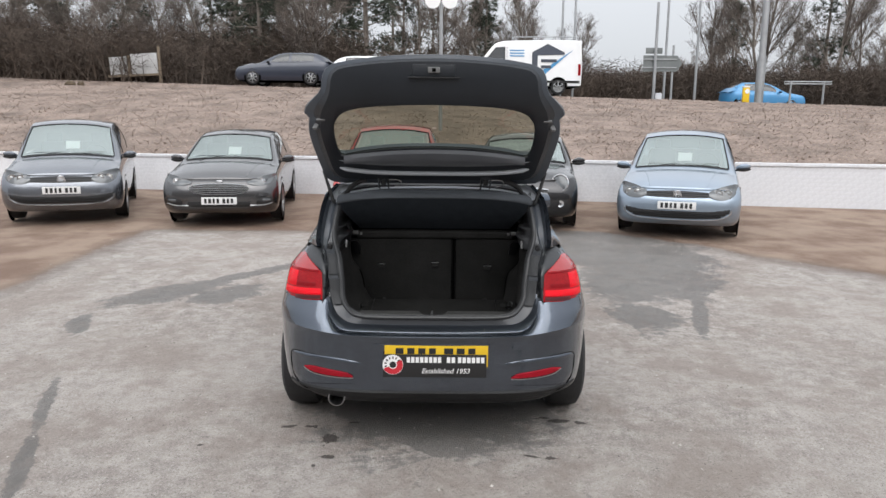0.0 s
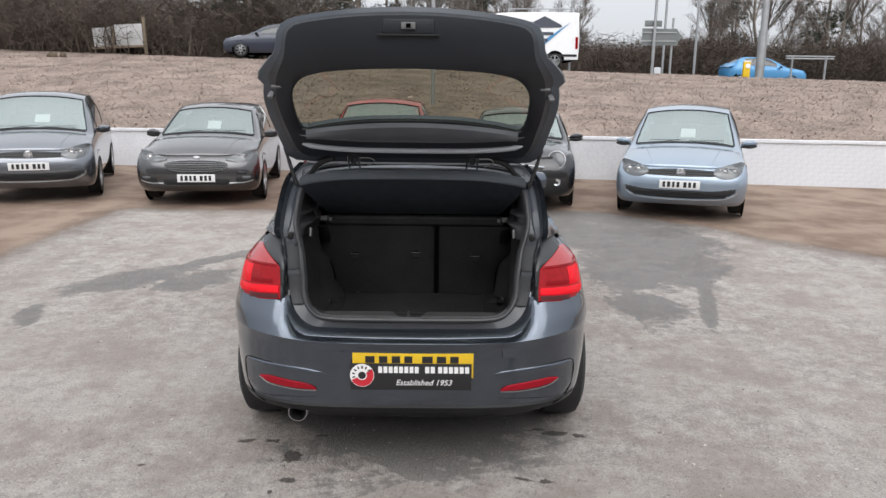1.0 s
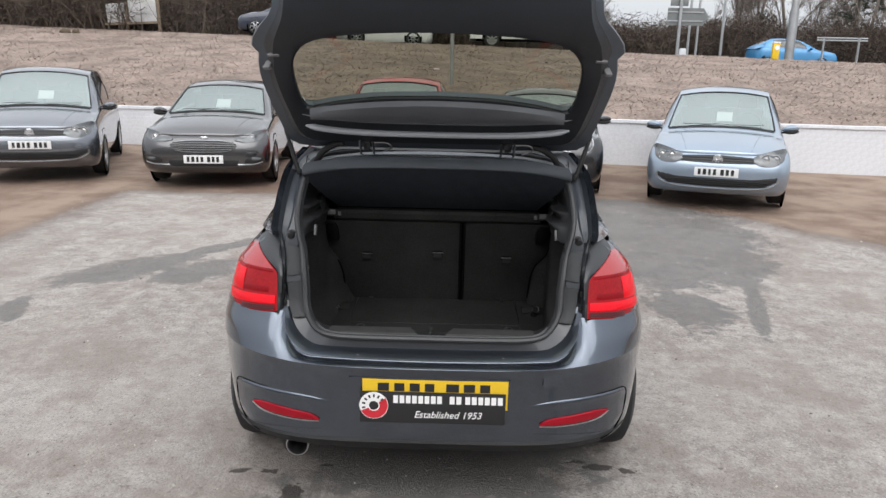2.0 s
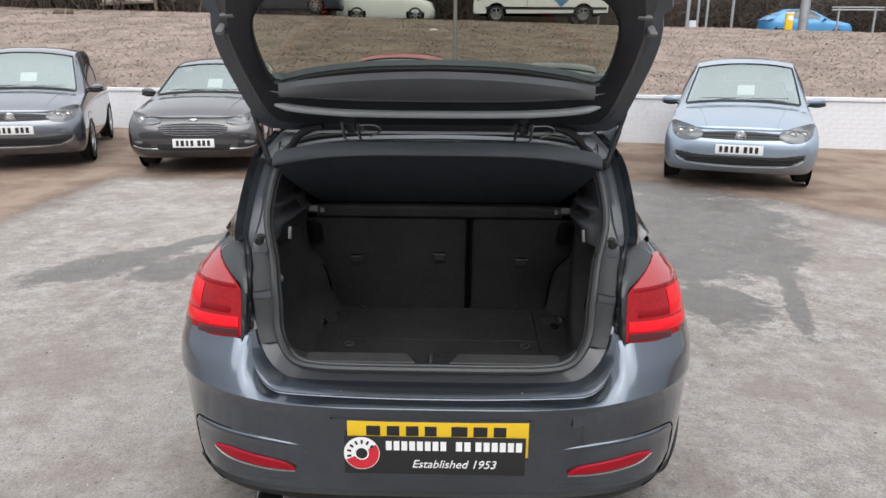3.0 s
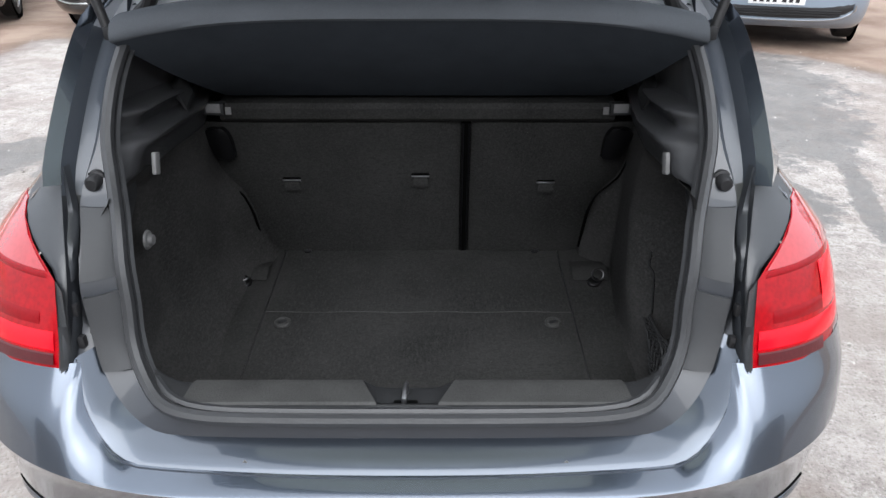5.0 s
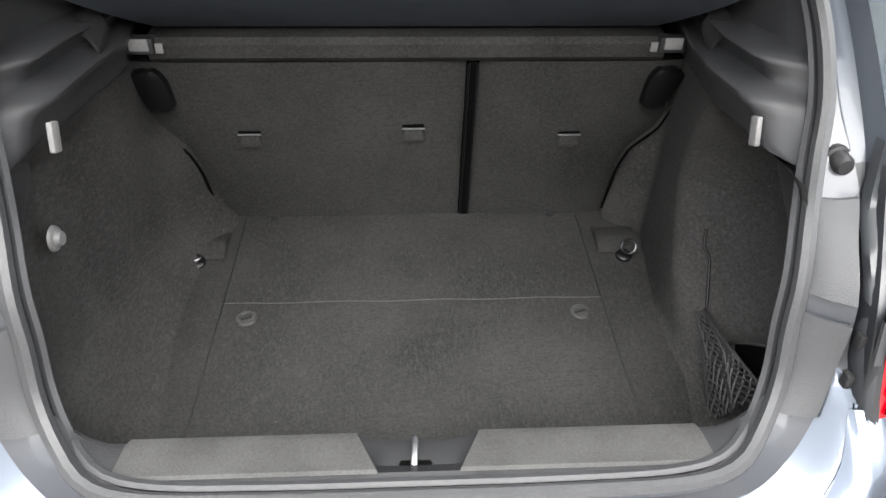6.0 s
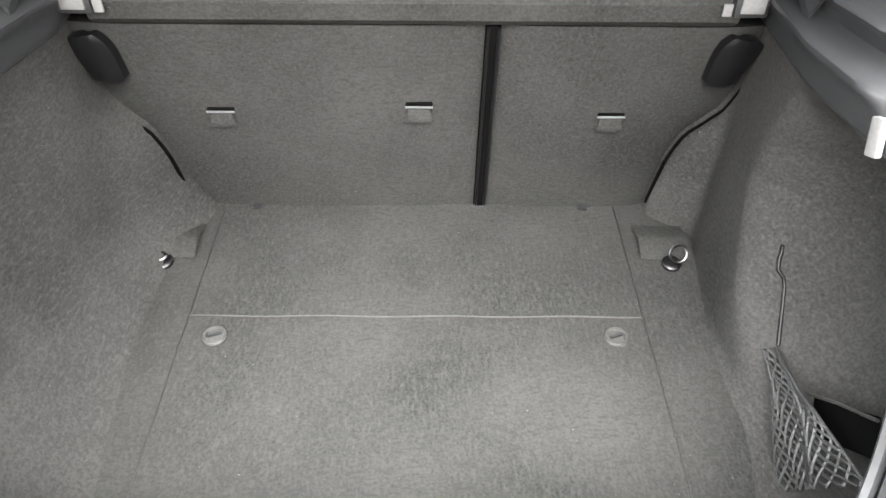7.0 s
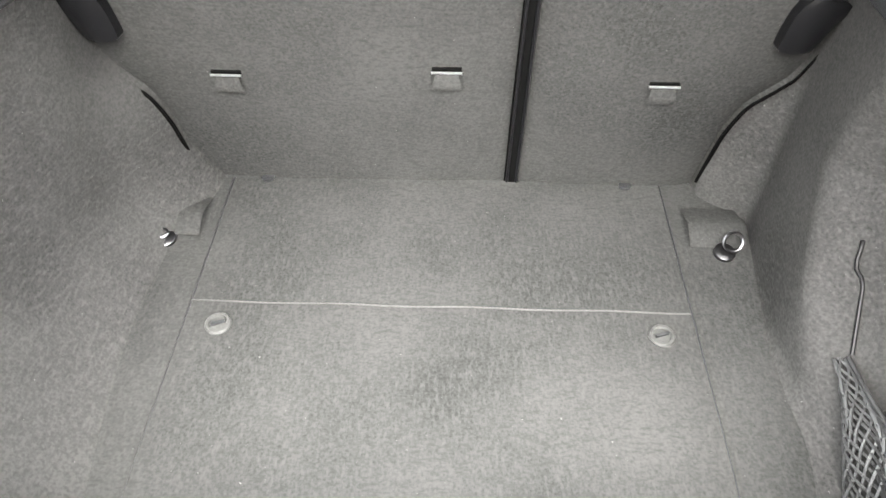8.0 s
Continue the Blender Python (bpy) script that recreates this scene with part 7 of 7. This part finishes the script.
block("shell", (0.30, 0.12, 0.5), (0, 0, 0.25), WHITE_PAINT, wp, "", 0.06)

# sign pole on the bank behind the hatchback
sp = post("road_sign", -0.03, 15.35, 3.36, 0.05, "grey sign pole with two round signs", "road sign")
for dx in (-0.22, 0.22):
    lathe("round_sign", [(0.20, 0.0), (0.20, 0.015), (0, 0.018)], Matrix.Translation((dx, -0.06, 3.36)) @ Euler((radians(90), 0, 0)).to_matrix().to_4x4(), WHITE_PRINT, sp, "", 28)

# weathered boards at the edge of the scrub
bd = thing("notice_board", pose(-13.2, 28.6, top_z(-13.2) - 0.05), "weathered pale notice boards between timber posts", "notice board")
TIMBER = mat("weathered timber", (0.16, 0.125, 0.09), 0.9, 0, 0.3, 6, 60, 0.4)
PALE = mat("weathered pale board", (0.42, 0.42, 0.42), 0.7, 0, 0.25, 2, 20, 0.1)
block("post", (0.11, 0.10, 1.6), (0.45, 0, 0.8), TIMBER, bd, "", 0.01, (0, -1.5, 0))
block("post", (0.10, 0.10, 1.2), (-0.95, 0.05, 0.6), TIMBER, bd, "", 0.01)
block("board", (1.2, 0.04, 0.9), (-0.25, 0.03, 0.85), PALE, bd, "pale board", 0.01, (0, -3, 0))
block("board", (0.8, 0.04, 0.85), (-1.45, 0.10, 0.72), PALE, bd, "pale board", 0.01, (0, -4, 0))
block("rail", (2.4, 0.08, 0.10), (-0.7, 0.0, 0.33), TIMBER, bd, "", 0.01, (0, -3, 0))
for x, y, w in ((-15.84, 26.7, 0.5), (-15.3, 26.5, 0.3)):
    db = thing("clod", pose(x, y, land(x, y) - 0.02), "dark clod of turf lying on the bank", "clod")
    v, f = tube_data([(-w / 2, 0, 0.05), (-w / 5, 0.05, 0.10), (w / 4, 0, 0.09), (w / 2, 0, 0.03)], [0.03, 0.12, 0.10, 0.02], 7)
    mesh_ob("lump", v, f, FIELD, db)


# ---- vehicles on the road ----
def road_pose(x, y, turn):
    return pose(x, y, top_z(x) + 0.0, 0, 0, turn)


make_car("estate_car", "dark blue estate car on the road", road_pose(-9.3, 28.9, -90), family(0.90, 1.47, 0.97, 0.80, 1.2, 2.0, 4.5, 0.58), NAVY, 0.90, 4.5, plain_face, group="road vehicles")
make_car("sport_utility_car", "white sport utility car on the road", road_pose(-1.0, 31.0, 90), family(0.92, 1.82, 1.12, 0.92, 1.1, 1.95, 4.5, 0.62), WHITE_CAR, 0.92, 4.5, plain_face, group="road vehicles", wheel_r=0.35)
make_car("hatchback_car", "bright blue hatchback on the road", road_pose(18.5, 33.0, 90), family(0.89, 1.5, 0.97, 0.82, 1.1, 1.9, 4.1, 0.58), SKY_BLUE, 0.89, 4.1, plain_face, group="road vehicles")


def make_van(m):
    """A long panel van that drives to the left, seen from its side: a house mark with a tick, a roof rack."""
    van = thing("panel_van", m, "white panel van with a blue tick emblem and roof rack", "van", "road vehicles")
    side = [(0.02, 0.35), (0.0, 0.75), (0.12, 1.05), (0.62, 1.22), (1.0, 1.42), (1.62, 2.15), (1.85, 2.28), (2.6, 2.36), (5.4, 2.38), (5.55, 2.25), (5.6, 1.2), (5.58, 0.4)]
    pts = curve_points(side, 46)
    rows = []
    for k in (-1.0, -0.985, -0.93, 0.93, 0.985, 1.0):
        ins = 0.0 if abs(k) < 0.95 else 0.03 if abs(k) < 0.99 else 0.10
        rows.append([(p[0] + (ins if p[0] < 2.8 else -ins) * 0.5, 0.99 * k * (1 - 0.07 * max(0, p[1] - 1.1)), p[1] - ins * (0.6 if p[1] > 1 else 0)) for p in pts])
    lofted("body", rows, WHITE_CAR, van, "", angle=40)
    for s in (-1, 1):
        cap = [(p[0] + (0.05 if p[0] < 2.8 else -0.05), s * 0.985 * (1 - 0.07 * max(0, p[1] - 1.1)), p[1] - (0.06 if p[1] > 1 else 0)) for p in pts]
        mesh_ob("side_panel", cap, [tuple(range(len(cap)))], WHITE_CAR, van, smooth=False)

        def flat(name, pts2, material, out=0.008):
            vv = [(x, s * (0.99 * (1 - 0.07 * max(0, z - 1.1)) + out), z) for x, z in pts2]
            mesh_ob(name, vv, [tuple(range(len(vv)))], material, van, smooth=False)
        flat("cab_window", [(1.15, 1.36), (1.72, 2.05), (2.15, 2.08), (2.15, 1.40)], GLOSS_DARK)
        flat("house_mark", [(3.35, 1.05), (3.35, 1.85), (4.05, 2.22), (4.80, 1.85), (4.80, 1.75), (3.6, 1.72), (3.6, 1.05)], NAVY, 0.008)
        flat("mark_bar", [(3.75, 1.42), (3.75, 1.55), (4.45, 1.55), (4.45, 1.42)], NAVY)
        flat("mark_bar", [(3.75, 1.15), (3.75, 1.28), (4.2, 1.28), (4.2, 1.15)], NAVY)
        flat("tick_mark", [(3.05, 1.15), (3.25, 1.12), (3.65, 0.95), (5.2, 1.98), (3.62, 0.62)], SKY_BLUE, 0.012)
        for z in (1.9, 1.78, 1.66, 1.2):
            flat("text_bar", [(2.35, z), (2.35, z + 0.05), (3.0, z + 0.05), (3.0, z)], SKY_BLUE)
        flat("lower_trim", [(0.5, 0.52), (0.5, 0.62), (5.5, 0.62), (5.5, 0.52)], BLACK_PLASTIC, 0.012)
        flat("door_line", [(2.22, 0.6), (2.22, 2.1), (2.235, 2.1), (2.235, 0.6)], BLACK_PLASTIC)
        flat("door_handle", [(2.02, 1.18), (2.02, 1.22), (2.16, 1.22), (2.16, 1.18)], BLACK_PLASTIC, 0.02)
        flat("tail_lamp", [(5.42, 0.85), (5.42, 1.35), (5.54, 1.35), (5.54, 0.85)], RED_LENS, 0.004)
        flat("headlamp", [(0.14, 0.85), (0.18, 1.02), (0.50, 1.16), (0.55, 0.92)], LAMP_GLASS, 0.004)
        for x in (0.95, 4.55):
            w = wheel("wheel", 0, 0, 0.34, 0.22, van, 1, 6)
            w.matrix_basis = Matrix.Translation((x, s * 0.90, 0)) @ Euler((0, 0, radians(90 * s))).to_matrix().to_4x4()
            arch = [(x + 0.42 * math.cos(a), 0.36 + 0.42 * math.sin(a)) for a in np.linspace(0, math.pi, 12)]
            # near-black half disc painted on for the shade round the wheel
            flat("wheel_arch", arch, DARK, 0.010)
        block("mirror", (0.10, 0.22, 0.30), (1.25, s * 1.10, 1.45), BLACK_PLASTIC, van, "", 0.03)
        tube("rack_rail", [(2.5, s * 0.75, 2.52), (5.4, s * 0.75, 2.54)], 0.025, GALV, van, "", 6)
    for x in (2.6, 3.5, 4.4, 5.3):
        tube("rack_bar", [(x, -0.78, 2.40), (x, -0.78, 2.55), (x, 0.78, 2.55), (x, 0.78, 2.40)], 0.022, GALV, van, "", 6)
    lofted("underbody", [[(0.3, -0.9, 0.36), (5.4, -0.9, 0.36)], [(0.3, 0.9, 0.36), (5.4, 0.9, 0.36)]], DARK, van)
    return van


make_van(road_pose(0.65, 29.3, 0))
tk = thing("tipper_truck", pose(13.1, 45, base_z(13.1, 45)), "white lorry cab with a red load beyond the road", "lorry", "road vehicles")
block("cab", (1.9, 1.6, 1.3), (0, 0.8, 0.75), WHITE_CAR, tk, "", 0.12)
block("windscreen", (1.65, 0.06, 0.55), (0, 0.0, 1.0), GLOSS_DARK, tk, "", 0.03)
block("load", (0.75, 0.8, 0.5), (0.6, 1.3, 1.65), RED_PAINT, tk, "", 0.08)
block("bumper", (1.9, 0.12, 0.3), (0, -0.02, 0.3), BLACK_PLASTIC, tk, "", 0.04)
for s in (-1, 1):
    wheel("wheel", s * 0.82, 0.7, 0.36, 0.24, tk, s, 6)

# ---- bricks and coping of the wall ----
def brick_mesh(name, size):
    bm = bmesh.new()
    bmesh.ops.create_cube(bm, size=1)
    bmesh.ops.scale(bm, vec=size, verts=bm.verts)
    bmesh.ops.bevel(bm, geom=[e for e in bm.edges if abs((e.verts[0].co - e.verts[1].co).x) > 0.01 and e.verts[0].co.y < 0], offset=0.0025, segments=1, affect="EDGES")
    me = bpy.data.meshes.new(name)
    bm.to_mesh(me)
    bm.free()
    me.materials.append(WHITE_PAINT)
    return me


copings = brick_mesh("coping_stone", (0.596, WALL_T + 0.06, 0.055))
rb = random.Random(9)
n_cop = int(w_len / 0.6)
for k in range(n_cop):
    c = WALL_A + wall_dir * (k + 0.5) * 0.6 + wall_out * WALL_T / 2
    if not -12 < c[0] < 14:
        continue
    o = new("coping_stone", copings)
    o.parent = wall
    o.matrix_basis = pose(c[0], c[1], WALL_TOP - 0.028 + rb.uniform(-0.003, 0.003), 0, 0, w_ang + rb.uniform(-0.3, 0.3))
one = brick_mesh("brick", (0.2276, 0.03, 0.0748))
near_bricks, rest_v, rest_f = 0, [], []
base_v = np.array([v.co for v in one.vertices])
base_f = [tuple(p.vertices) for p in one.polygons]
ca, sa = math.cos(radians(w_ang)), math.sin(radians(w_ang))
turn_m = np.array(((ca, sa, 0), (-sa, ca, 0), (0, 0, 1)))
for course in range(14):
    z = WALL_TOP - 0.095 - 0.0755 * course
    for k in range(int(26 / 0.2285)):
        along = 14.5 + 0.2285 * (k + 0.5 * (course % 2))
        c = WALL_A + wall_dir * along + wall_out * (0.0125 + rb.uniform(-0.0012, 0.0012))
        if z < yard_z(c[1]) - 0.04 or c[0] > 13:
            continue
        if 5.0 < c[0] < 10.0 and near_bricks < 300:
            near_bricks += 1
            o = new("brick", one)
            o.parent = wall
            o.matrix_basis = pose(c[0], c[1], z, 0, 0, w_ang + rb.uniform(-0.5, 0.5))
        else:
            n = len(rest_v)
            rest_v += list(base_v @ turn_m + (c[0], c[1], z))
            rest_f += [tuple(i + n for i in q) for q in base_f]
rest = mesh_ob("brickwork", rest_v, rest_f, WHITE_PAINT, wall, smooth=False)
tagged(rest, kind="stuff")
